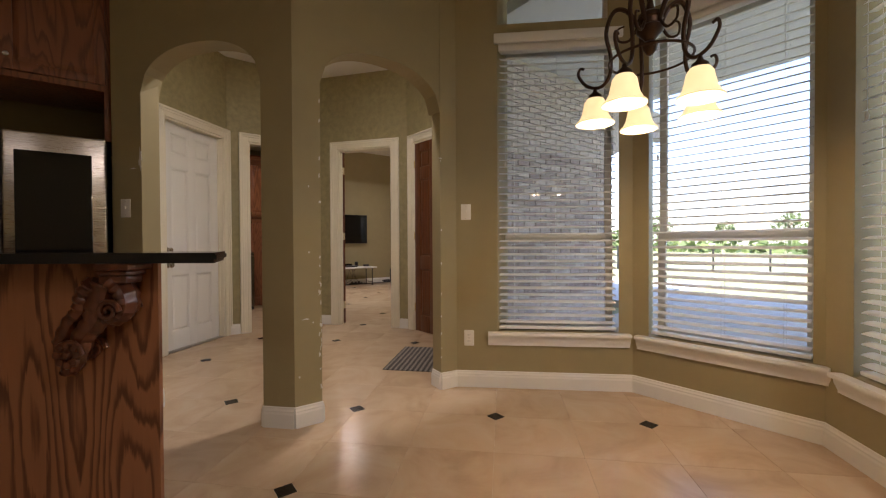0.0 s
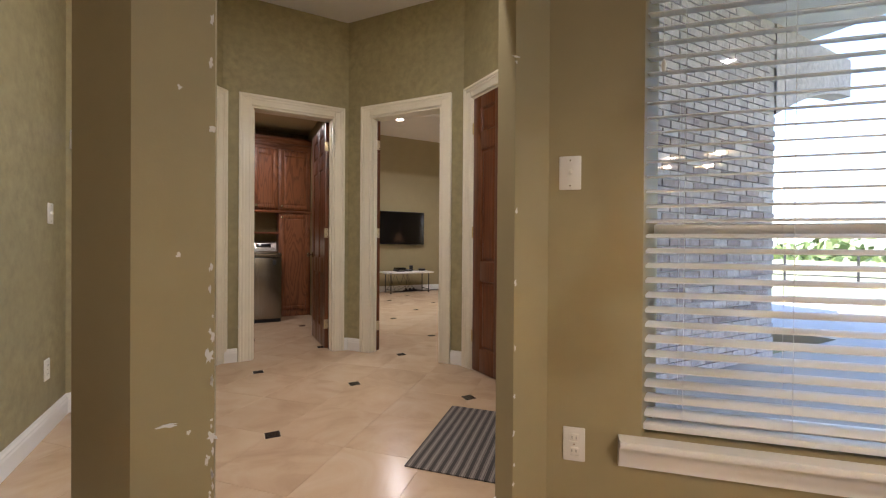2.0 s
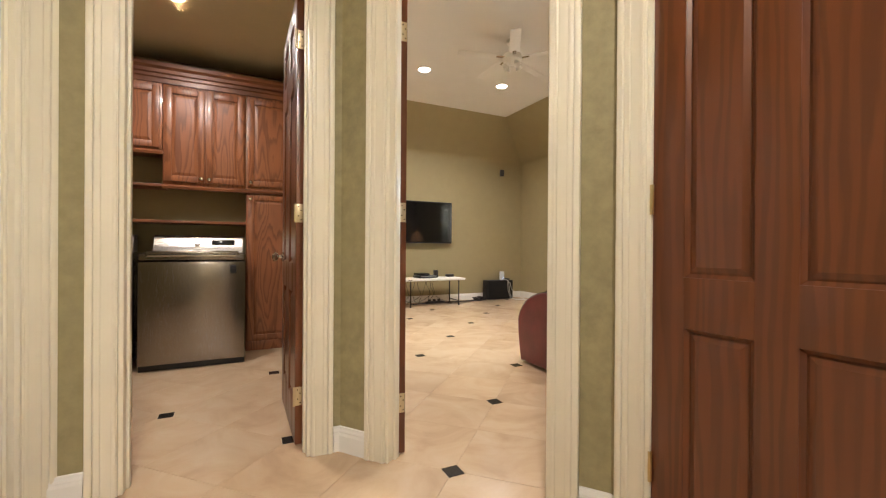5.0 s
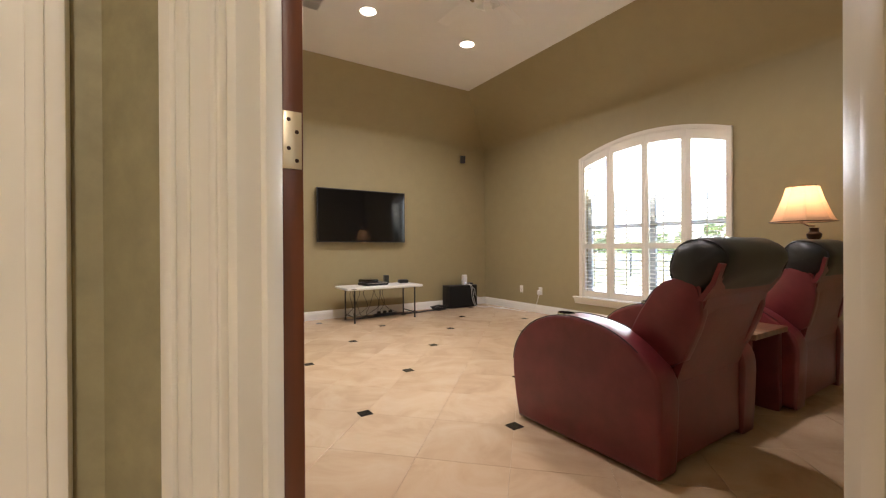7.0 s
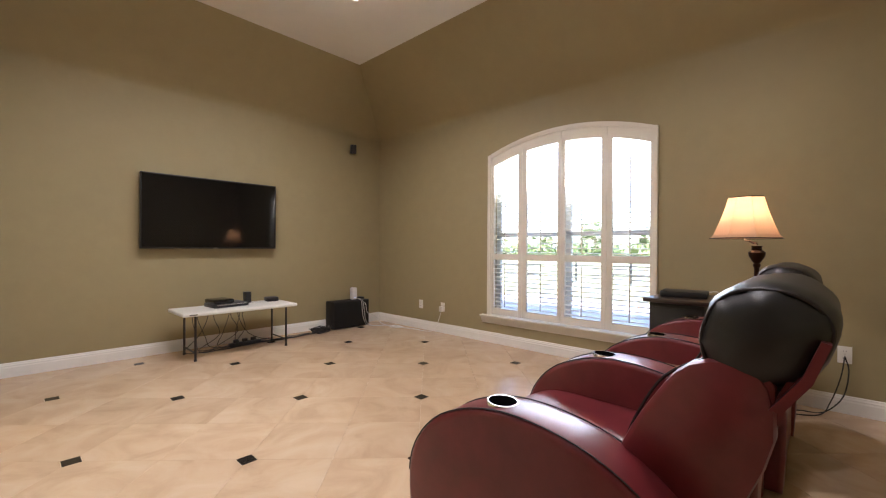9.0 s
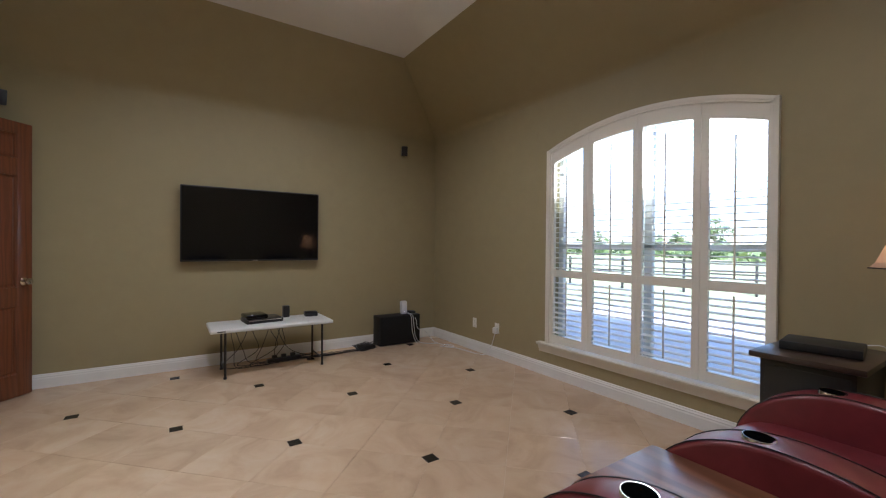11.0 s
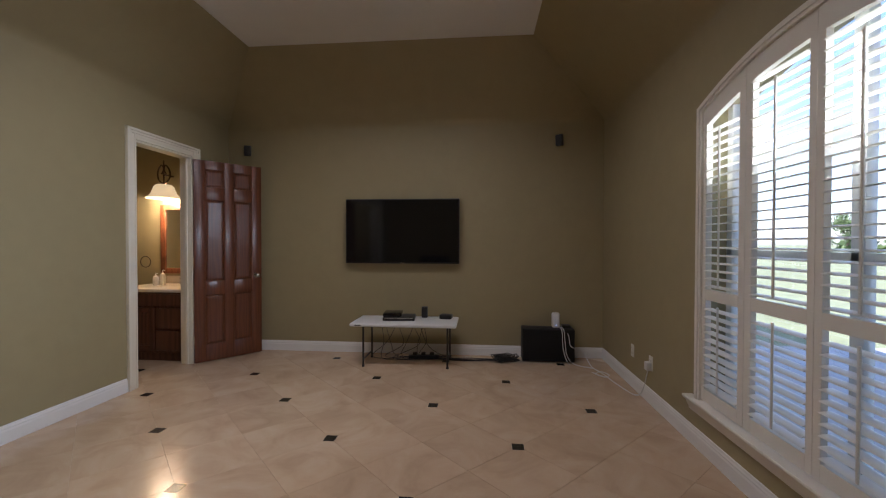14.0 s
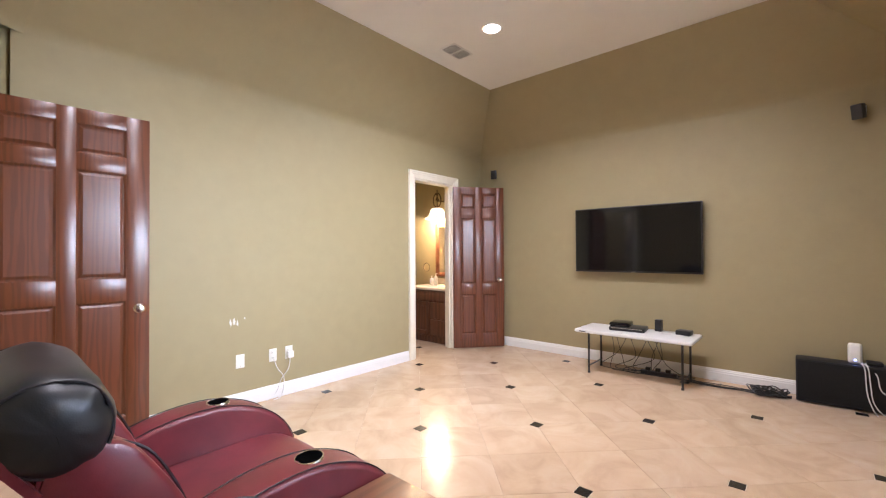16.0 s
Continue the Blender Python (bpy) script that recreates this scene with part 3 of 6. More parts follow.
def six_panel_leaf(parent, w, h, mat, t=0.036, label="", knobs=True, knob_mat=CHROME, rows=((0.20, 0.80), (0.965, 1.95), (2.10, 2.315))):
    """A six-panel door leaf: hinge at x=0, thickness from y=0 to t."""
    leaf_bm = B()
    st, mid = 0.115 * w / 0.76, 0.10
    k = h / 2.42
    rows = [(lo * k, hi * k) for lo, hi in rows]
    cols = [(st, (w - mid) / 2), ((w + mid) / 2, w - st)]
    for x0, x1 in ((0, st), ((w - mid) / 2, (w + mid) / 2), (w - st, w)):
        box(leaf_bm, (x0, 0, 0), (x1, t, h), 0.0015)
    zs = [0] + [z for r in rows for z in r] + [h]
    for z0, z1 in zip(zs[::2], zs[1::2]):
        for x0, x1 in cols:
            box(leaf_bm, (x0 - 0.001, 0.0003, z0), (x1 + 0.001, t - 0.0003, z1), 0.001)
    leaf = part("leaf", leaf_bm, mat, parent, label)
    for x0, x1 in cols:
        for z0, z1 in rows:
            bm = B()
            box(bm, (x0 - 0.002, t * 0.36, z0 - 0.002), (x1 + 0.002, t * 0.64, z1 + 0.002))
            # moulded edge and raised field on both faces
            for s in (1, -1):
                lo, hi = (0.003, t * 0.36) if s > 0 else (t - 0.003, t * 0.64)
                e, g = 0.012, 0.034
                ring = lambda d, y: [bm.verts.new(p) for p in ((x0 + d, y, z0 + d), (x1 - d, y, z0 + d), (x1 - d, y, z1 - d), (x0 + d, y, z1 - d))]
                rings = [ring(0.0, lo), ring(e, hi), ring(e + 0.006, hi), ring(g, lo + (0.003 if s > 0 else -0.003))]
                for p, q in zip(rings, rings[1:]):
                    for i in range(4):
                        bm.faces.new((p[i], p[(i + 1) % 4], q[(i + 1) % 4], q[i]))
                bm.faces.new(rings[-1])
            part("panel", bm, mat, leaf, smooth=False)
    if knobs:
        knob(leaf, w - 0.065, 0.96, 0.0, -1, knob_mat)
        knob(leaf, w - 0.065, 0.96, t, 1, knob_mat)
        bm = B()
        box(bm, (w - 0.001, t * 0.2, 0.93), (w + 0.0015, t * 0.8, 0.99), 0.0004)
        part("latch_plate", bm, CHROME, leaf, "nickel latch plate")
    return leaf


def door(name, a, b, s0, s1, h, label, depth=0.13, back=True):
    """A doorway set on the wall from a to b; returns the set at its left jamb."""
    d = heading(along(a, b, s0), b)
    ob = thing(name, label, "door", m=d, kind="structure")
    door_frame(ob, s1 - s0, h, depth, back)
    return ob


# garage door, shut, set back in its frame
d1 = door("door_1", VEST[1], VEST[2], 0.28, 1.12, 2.38, "closed white six-panel door with knob and deadbolt", back=False)
leaf = six_panel_leaf(d1, 0.804, 2.355, WHITE, 0.04, "white painted six-panel leaf", knobs=False)
leaf.location = (0.018, 0.06, 0.005)
knob(leaf, 0.065, 0.89, 0.0, -1)
knob(leaf, 0.065, 1.045, 0.0, -1, name="deadbolt", scale=0.85, label="round nickel deadbolt")
bm = B()
box(bm, (0.02, 0.0, 0.0), (0.82, 0.10, 0.012), 0.003)
part("threshold", bm, STEEL, d1, "worn metal threshold")
bm = B()
box(bm, (0.0, 0.105, 0), (0.84, 0.13, 2.38))
part("backing", bm, BLACK, d1)
# laundry door, open into the laundry
d2 = door("door_2", VEST[2], VEST[3], 0.235, 1.00, DOOR, "open mahogany six-panel laundry door in cream casing")
leaf = six_panel_leaf(d2, 0.73, 2.35, DOOR_WOOD, 0.036, "mahogany-stained six-panel leaf")
leaf.matrix_basis = pose(0.742, 0.135, 0.008, 0, 0, 90.5)
leaf_hinges(leaf, (0.25, 1.2, 2.1))
# media room door, open into the room
d3 = door("door_3", VEST[3], VEST[4], 0.275, 1.062, DOOR, "open mahogany six-panel media room door in cream casing")
leaf = six_panel_leaf(d3, 0.92, 2.35, DOOR_WOOD, 0.036, "mahogany-stained six-panel leaf", rows=((0.20, 1.05), (1.22, 1.99), (2.11, 2.315)))
leaf.matrix_basis = pose(0.040, 0.116, 0.008, 0, 0, 140)
leaf_hinges(leaf, (0.25, 1.2, 2.1))
bm = B()
box(bm, (0.766, 0.03, 0.94), (0.770, 0.07, 1.01), 0.0008)
part("strike_plate", bm, CHROME, d3, "nickel strike plate")
# closet door, shut
d4 = door("door_4", VEST[4], VEST[5], 0.139, 0.876, DOOR, "closed mahogany six-panel closet door in cream casing")
leaf = six_panel_leaf(d4, 0.699, 2.35, DOOR_WOOD, 0.036, "mahogany-stained six-panel leaf")
leaf.location = (0.019, 0.004, 0.008)
for z in (0.3, 1.2, 2.1):
    hinge(d4, 0.019, -0.002, z)
# bathroom door, open into the media room
d5 = door("door_5", (RW, 5.5), (RW, RN), 3.70, 4.47, 2.33, "open mahogany six-panel bathroom door in cream casing")
leaf = six_panel_leaf(d5, 0.745, 2.295, DOOR_WOOD, 0.036, "mahogany-stained six-panel leaf")
leaf.matrix_basis = pose(0.752, -0.03, 0.010, 0, 0, -39)
leaf_hinges(leaf, (0.25, 1.15, 2.05))


# patio door: glazed leaf with its own blind
def blind(name, w, z0, z1, pitch, m, label, depth=0.050, tilt=12, group="window blinds"):
    """A horizontal slat blind, w wide, hanging from z1 down to z0; x runs along the wall."""
    ob = thing(name, label, "blind", group, m)
    bm = B()
    box(bm, (0, -depth / 2 - 0.006, z1 - 0.055), (w, depth / 2 + 0.004, z1), 0.003)
    part("head_rail", bm, SLAT, ob)
    bm = B()
    box(bm, (0, -depth / 2, z0), (w, depth / 2, z0 + 0.022), 0.004)
    part("bottom_rail", bm, SLAT, ob)
    bm = B()
    n = 7
    top = [[bm.verts.new((x, -depth / 2 + depth * k / (n - 1), 0.004 * (1 - (2 * k / (n - 1) - 1) ** 2) + dz)) for k in range(n)] for x in (0.003, w - 0.003) for dz in (0.0, 0.0028)]
    a, b_, c, d = top
    for k in range(n - 1):
        bm.faces.new((a[k], a[k + 1], c[k + 1], c[k]))
        bm.faces.new((b_[k], b_[k + 1], d[k + 1], d[k]))
    bm.faces.new((a[0], b_[0], d[0], c[0]))
    bm.faces.new((a[-1], b_[-1], d[-1], c[-1]))
    me = mesh_of(bm, "slat", SLAT, True)
    z = z0 + 0.022 + pitch * 0.6
    rnd = random.Random(name + label)
    while z < z1 - 0.06:
        s = new("slat", me)
        s.parent = ob
        s.matrix_basis = pose(0, 0, z, tilt + rnd.uniform(-2.0, 2.0), rnd.uniform(-0.12, 0.12), 0)
        z += pitch
    for x in (0.12, w / 2, w - 0.12) if w > 0.7 else (0.1, w - 0.1):
        for y in (-depth / 2 - 0.002, depth / 2 + 0.002):
            bm = B()
            tube(bm, [(x, y, z0 + 0.01), (x, y, z1 - 0.03)], 0.0009, 5)
            part("cord", bm, SLAT, ob)
    bm = B()
    tube(bm, [(0.05, -depth / 2 - 0.012, z1 - 0.9), (0.05, -depth / 2 - 0.012, z1 - 0.05)], 0.0012, 5)
    lathe(bm, [(0, 0), (0.006, 0.002), (0.008, 0.03), (0.003, 0.045), (0, 0.045)], 10, pose(0.05, -depth / 2 - 0.012, z1 - 0.945))
    part("pull_cord", bm, SLAT, ob, "white pull cord with tassel")
    return ob


d6 = door("door_6", VEST[5], VEST[6], 0.22, 1.19, DOOR, "closed cream patio door with a full glass pane", depth=0.15, back=False)
bm = B()
for a, b in (((0.02, 0.03, 0.01), (0.135, 0.075, 2.355)), ((0.79, 0.03, 0.01), (0.95, 0.075, 2.355)), ((0.135, 0.03, 0.01), (0.79, 0.075, 0.24)), ((0.135, 0.03, 2.22), (0.79, 0.075, 2.355))):
    box(bm, a, b, 0.003)
part("leaf", bm, TRIM, d6, "cream painted glazed leaf")
bm = B()
box(bm, (0.13, 0.048, 0.235), (0.795, 0.056, 2.225))
pane = part("pane", bm, PANE, d6, smooth=False)
pane.visible_shadow = False
knob(d6, 0.88, 1.01, 0.03, -1, material("satin_nickel", (0.50, 0.46, 0.40), 0.3, 1.0), scale=1.05, label="satin nickel door knob")
knob(d6, 0.88, 1.15, 0.03, -1, CHROME, "deadbolt", 0.85, "satin nickel thumb-turn deadbolt")
blind("door_blind", 0.92, 0.10, 2.34, 0.045, d6.matrix_basis @ pose(-0.065, -0.040, 0), "white slat blind hung on the patio door", 0.050, 8)


# nook windows
def nook_window(name, a, b, s0, s1, label):
    w = s1 - s0
    ob = thing(name, label, "window", "nook windows", heading(along(a, b, s0), b), "structure")
    z0, z1 = 0.43, 2.62
    for fy, lo, hi in ((0.15, z0, 1.16), (0.175, 1.12, z1)):
        bm = B()
        for p, q in (((0.0, fy, lo), (0.05, fy + 0.035, hi)), ((w - 0.05, fy, lo), (w, fy + 0.035, hi)), ((0.05, fy, lo), (w - 0.05, fy + 0.035, lo + 0.045)), ((0.05, fy, hi - 0.045), (w - 0.05, fy + 0.035, hi))):
            box(bm, p, q, 0.003)
        part("sash", bm, WHITE, ob, "white window sash")
        bm = B()
        box(bm, (0.045, fy + 0.014, lo + 0.04), (w - 0.045, fy + 0.02, hi - 0.04))
        p = part("pane", bm, PANE, ob, smooth=False)
        p.visible_shadow = False
    # transom above
    bm = B()
    for p, q in (((0.0, 0.1, 2.75), (0.04, 0.15, 3.12)), ((w - 0.08, 0.1, 2.75), (w, 0.15, 3.12)), ((0.04, 0.1, 2.75), (w - 0.08, 0.15, 2.785)), ((0.04, 0.1, 3.08), (w - 0.08, 0.15, 3.12))):
        box(bm, p, q, 0.003)
    part("transom_frame", bm, WHITE, ob)
    bm = B()
    box(bm, (0.035, 0.12, 2.78), (w - 0.075, 0.126, 3.09))
    p = part("pane", bm, PANE, ob, smooth=False)
    p.visible_shadow = False
    # sill: stool with a stepped apron below
    bm = B()
    extrude_profile(bm, [(-0.15, -0.002), (0.062, -0.002), (0.066, -0.012), (0.062, -0.026), (0.040, -0.030), (0.036, -0.055), (0.026, -0.075), (0.018, -0.092), (0.018, -0.104), (0.0, -0.104), (-0.0, -0.03), (-0.15, -0.03)], (w + 0.075, 0, z0), (-0.075, 0, z0))
    part("sill", bm, WHITE, ob, "off-white moulded window sill")
    return ob


for k, (i, s0, s1) in enumerate(((0, 0.315, 1.20), (1, 0.115, 1.0), (2, 0.19, 1.08))):
    win = nook_window("window_%d" % (k + 1), NOOK[i], NOOK[i + 1], s0, s1, "tall white double-hung window with transom above")
    blind("window_blind", s1 - s0 - 0.02, 0.445, 2.615, 0.0515, win.matrix_basis @ pose(0.01, 0.05, 0), "white slat blind, opened, in the nook window", 0.060, 13 if k else 12)
    bm = B()
    box(bm, (-0.025, -0.03, 2.60), (s1 - s0 + 0.025, 0.0, 2.675), 0.008)
    ob = tagged(new("valance", mesh_of(bm, "valance", SLAT, True)), "white valance above a window blind", "valance", "window blinds")
    ob.matrix_basis = win.matrix_basis


# media room window with plantation shutters
def arch_z(y):
    u = (y - 7.555) / 0.935
    return 2.25 + 0.175 * max(0.0, 1 - u * u)


win4 = thing("window_4", "arched window with off-white plantation shutters", "window", "", None, "structure")
bm = B()
ys = [6.62 + 1.87 * i / 32 for i in range(33)]
# outer frame following the arch, proud of the wall
for x0, x1, t, drop in ((RE - 0.022, RE + 0.05, 0.035, 0.0), (RE - 0.030, RE - 0.02, 0.016, 0.0)):
    for p, q in zip(ys, ys[1:]):
        zp, zq = arch_z(p), arch_z(q)
        vs = [bm.verts.new(c) for c in ((x0, p, zp + 0.012), (x1, p, zp + 0.012), (x1, p, zp - t), (x0, p, zp - t), (x0, q, zq + 0.012), (x1, q, zq + 0.012), (x1, q, zq - t), (x0, q, zq - t))]
        for f in ((0, 1, 5, 4), (1, 2, 6, 5), (2, 3, 7, 6), (3, 0, 4, 7)):
            bm.faces.new([vs[i] for i in f])
    box(bm, (x0, 6.605, 0.33), (x1, 6.62 + t, arch_z(6.62) + 0.012), 0.002)
    box(bm, (x0, 8.49 - t, 0.33), (x1, 8.505, arch_z(8.49) + 0.012), 0.002)
part("window_frame", bm, SHUTTER, win4, "off-white arched frame", smooth=False)
bm = B()
extrude_profile(bm, [(-0.1, 0.0), (0.062, 0.0), (0.066, -0.010), (0.06, -0.024), (0.04, -0.028), (0.034, -0.055), (0.018, -0.085), (0.018, -0.10), (0.0, -0.10), (0.0, -0.028), (-0.1, -0.028)], (RE, 6.52, 0.335), (RE, 8.59, 0.335))
part("sill", bm, SHUTTER, win4, "off-white moulded sill")
SP = [(8.42, 8.083, 8.475, 8.03), (7.972, 7.591, 8.027, 7.552), (7.507, 7.12, 7.549, 7.068), (7.012, 6.67, 7.065, 6.635)]
for y1, y0, o1, o0 in SP:
    bm = B()
    sx0, sx1 = RE - 0.006, RE + 0.024
    box(bm, (sx0, o0, 0.345), (sx1, y0, 1.07), 0.002)
    box(bm, (sx0, y1, 0.345), (sx1, o1, 1.07), 0.002)
    box(bm, (sx0, y0, 0.345), (sx1, y1, 0.425), 0.002)
    box(bm, (sx0, y0, 1.005), (sx1, y1, 1.075), 0.002)
    n = 10
    for s, e in ((o0, y0), (y1, o1)):
        zs, ze = arch_z(s) - 0.03, arch_z(e) - 0.03
        vs = [bm.verts.new(c) for c in ((sx0, s, 1.07), (sx1, s, 1.07), (sx1, e, 1.07), (sx0, e, 1.07), (sx0, s, zs), (sx1, s, zs), (sx1, e, ze), (sx0, e, ze))]
        for f in ((0, 1, 5, 4), (1, 2, 6, 5), (2, 3, 7, 6), (3, 0, 4, 7), (4, 5, 6, 7)):
            bm.faces.new([vs[i] for i in f])
    for i in range(n):
        s, e = y0 + (y1 - y0) * i / n, y0 + (y1 - y0) * (i + 1) / n
        vs = []
        for q in (s, e):
            hi = arch_z(q) - 0.03
            vs += [bm.verts.new(c) for c in ((sx0, q, hi - 0.115), (sx1, q, hi - 0.115), (sx1, q, hi), (sx0, q, hi))]
        for f in ((0, 1, 5, 4), (1, 2, 6, 5), (2, 3, 7, 6), (3, 0, 4, 7)):
            bm.faces.new([vs[i] for i in f])
    panel = part("shutter_panel", bm, SHUTTER, win4, "off-white shutter panel", smooth=False)
    w = y1 - y0
    bm = B()
    prof = [(0.031 * math.cos(a), 0.0045 * math.sin(a)) for a in [2 * math.pi * i / 10 for i in range(10)]]
    ra = [bm.verts.new((x, 0.002, z)) for x, z in prof]
    rb = [bm.verts.new((x, w - 0.002, z)) for x, z in prof]
    for i in range(10):
        bm.faces.new((ra[i], ra[(i + 1) % 10], rb[(i + 1) % 10], rb[i]))
    bm.faces.new(ra[::-1])
    bm.faces.new(rb)
    me = mesh_of(bm, "slat", SHUTTER, True)
    z = 0.452
    while z < min(arch_z(y0), arch_z(y1)) - 0.03 - 0.12:
        if not 0.985 < z < 1.095:
            s = new("slat", me)
            s.parent = panel
            s.matrix_basis = pose(RE + 0.012, y0, z, 0, -6, 0)
        z += 0.0495
    for z0, z1 in ((0.45, 0.98), (1.10, min(arch_z(y0), arch_z(y1)) - 0.2)):
        bm = B()
        box(bm, (RE - 0.026, (y0 + y1) / 2 - 0.006, z0), (RE - 0.017, (y0 + y1) / 2 + 0.006, z1), 0.002)
        part("tilt_rod", bm, SHUTTER, panel)
bm = B()
for p, q in (((RE + 0.17, 6.60, 0.33), (RE + 0.22, 6.66, 2.45)), ((RE + 0.17, 8.45, 0.33), (RE + 0.22, 8.51, 2.45)), ((RE + 0.17, 7.52, 0.33), (RE + 0.22, 7.59, 2.45)), ((RE + 0.17, 6.6, 0.33), (RE + 0.22, 8.5, 0.38)), ((RE + 0.17, 6.6, 1.28), (RE + 0.22, 8.5, 1.33))):
    box(bm, p, q, 0.003)
part("sash", bm, WHITE, win4)
bm = B()
box(bm, (RE + 0.19, 6.6, 0.34), (RE + 0.196, 8.5, 2.44))
pane = part("pane", bm, PANE, win4, smooth=False)
pane.visible_shadow = False


# ---- lamps of the place and added fill ----
def downlight(x, y, z, watts, spread=168, size=0.075, group="recessed lights"):
    ob = thing("recessed_or_fill_light", "lit round white-trimmed ceiling light, some placed only as fill", "ceiling light", group, pose(x, y, z))
    bm = B()
    lathe(bm, [(size, -0.001), (size + 0.004, -0.006), (size + 0.018, -0.005), (size + 0.024, 0.0), (size, 0.0)], 28)
    part("trim_ring", bm, CEIL, ob)
    bm = B()
    lathe(bm, [(0, 0.0), (size, 0.0)], 28)
    part("lens", bm, glow("lamp_glow", (1.0, 0.92, 0.80), 5.0), ob, "glowing round lens")
    disc_lamp("recessed_or_fill_lamp", (x, y, z - 0.008), size, watts, spread)
    return ob


# the pair at y 6.20 is added fill for the room's south half
for x, y, watts in ((3.88, 8.69, 5.0), (5.16, 8.70, 5.2), (3.88, 6.20, 2.4), (5.16, 6.20, 3.1)):
    downlight(x, y, RC, watts, 154)
downlight(1.18, 7.02, 2.86, 4.2)
# invented lamp that brightens the vestibule, tucked behind the arch wall
downlight(1.45, 2.88, CH + 0.004, 9.0, 176)
# area lamp added in the head of the arched window to imitate skylight
_d = bpy.data.lights.new("window_daylight", "AREA")
_d.shape, _d.size, _d.size_y, _d.energy, _d.color = "RECTANGLE", 1.80, 0.46, 8.5, (0.90, 0.97, 0.93)
_d.spread = radians(96)
new("window_daylight", _d).matrix_world = look((RE + 0.10, 7.555, 2.03), (RW, 7.35, 0.75))
for x, y, watts in ((-2.2, -1.2, 4.0), (0.9, -1.7, 11.5)):
    downlight(x, y, CH, watts)



# ---- media room ----
def recliner_arm(parent, x0, x1, flip):
    """One arm: an arched slab with piping on its edges and a rimmed black disc as cup holder in its top."""
    K = 0.92
    prof = spline([(y, z * K) for y, z in [(5.665, 0.02), (5.655, 0.25), (5.66, 0.475), (5.76, 0.60), (5.90, 0.685), (6.08, 0.722), (6.25, 0.712), (6.42, 0.640), (6.53, 0.52), (6.572, 0.38), (6.555, 0.18), (6.525, 0.02)]], 4)
    bm = B()
    f = bm.faces.new([bm.verts.new((x0, p.x, p.y)) for p in (Vector(q) for q in prof)])
    r = bmesh.ops.extrude_face_region(bm, geom=[f])
    vs = [v for v in r["geom"] if isinstance(v, bmesh.types.BMVert)]
    bmesh.ops.translate(bm, vec=(x1 - x0, 0, 0), verts=vs)
    rim = [e for e in bm.edges if abs(e.verts[0].co.x - e.verts[1].co.x) < 1e-6]
    bmesh.ops.bevel(bm, geom=rim, offset=0.022, segments=3, affect="EDGES", profile=0.55)
    arm = part("armrest", bm, LEATHER, parent, "padded burgundy leather armrest")
    for x in (x0 + 0.010, x1 - 0.010):
        bm = B()
        tube(bm, [(x, p[0], p[1] + 0.001) for i, p in enumerate(prof[12:-8])], 0.0024, 6)
        part("piping", bm, PIPING, arm, "dark leather piping")
    bm = B()
    c = (x0 + x1) / 2
    lathe(bm, [(0.050, -0.012), (0.050, 0.003), (0.048, 0.007), (0.045, 0.007), (0.044, 0.004), (0.044, -0.012)], 28, pose(c, 6.22, 0.661, 3))
    part("cup_holder_ring", bm, CHROME, arm, "metal cup holder rim")
    # shallow black disc in place of a real hollow and its shade
    bm = B()
    lathe(bm, [(0.0, 0.0035), (0.030, 0.0045), (0.0445, 0.0055)], 28, pose(c, 6.22, 0.6615, 3))
    part("cup_holder", bm, HOLE_SHADE, arm, "flat black disc for the shaded cup holder hollow")
    return arm


def loft(bm, rings):
    """Skin closed rings of equal count, and cap both ends."""
    vs = [[bm.verts.new(p) for p in r] for r in rings]
    n = len(vs[0])
    for a, b in zip(vs, vs[1:]):
        for i in range(n):
            bm.faces.new((a[i], a[(i + 1) % n], b[(i + 1) % n], b[i]))
    bm.faces.new(vs[0][::-1])
    bm.faces.new(vs[-1])
    return bm


def pillow_block(x0, x1, prof, puff, n=9):
    """A stuffed block: a side profile of (y, z) drawn through x, drawn in and rounded at its ends."""
    cy = sum(p[0] for p in prof) / len(prof)
    cz = sum(p[1] for p in prof) / len(prof)
    rings = []
    for i in range(n):
        u = i / (n - 1)
        k = 1 - puff * abs(2 * u - 1) ** 6
        rings.append([(x0 + (x1 - x0) * u, cy + (y - cy) * k, cz + (z - cz) * k) for y, z in prof])
    return loft(B(), rings)


def bolster(x0, x1, prof, n=37):
    """A stuffed roll with softly domed ends; prof is its section of (y, z)."""
    cy = sum(p[0] for p in prof) / len(prof)
    cz = sum(p[1] for p in prof) / len(prof)
    rings = []
    for i in range(n):
        w = -math.cos(math.pi * i / (n - 1))
        k = max(0.04, (1 - abs(w) ** 9) ** 0.42)
        rings.append([(0.5 * (x0 + x1) + 0.5 * (x1 - x0) * w, cy + (y - cy) * k, cz + (z - cz) * k) for y, z in prof])
    return loft(B(), rings)


def creased(bm, x0, x1):
    """Pulls soft folds into a stuffed roll, deepest towards its gathered ends."""
    c = Vector((0.5 * (x0 + x1), 5.605, 0.93))
    for v in bm.verts:
        u = abs(2 * (v.co.x - x0) / (x1 - x0) - 1)
        a = math.atan2(v.co.z - c.z, v.co.y - c.y)
        d = 0.004 * math.sin(7 * a + 9 * v.co.x) * u + 0.0035 * math.sin(19 * a + 3 * math.sin(11 * v.co.x)) * u ** 4
        v.co.y += d * math.cos(a)
        v.co.z += d * math.sin(a)
    return bm


def upright(prof, lean=0.17, foot=0.45):
    """The profile with its part above foot tipped forward."""
    return [(y + max(0.0, z - foot) * lean, z) for y, z in prof]


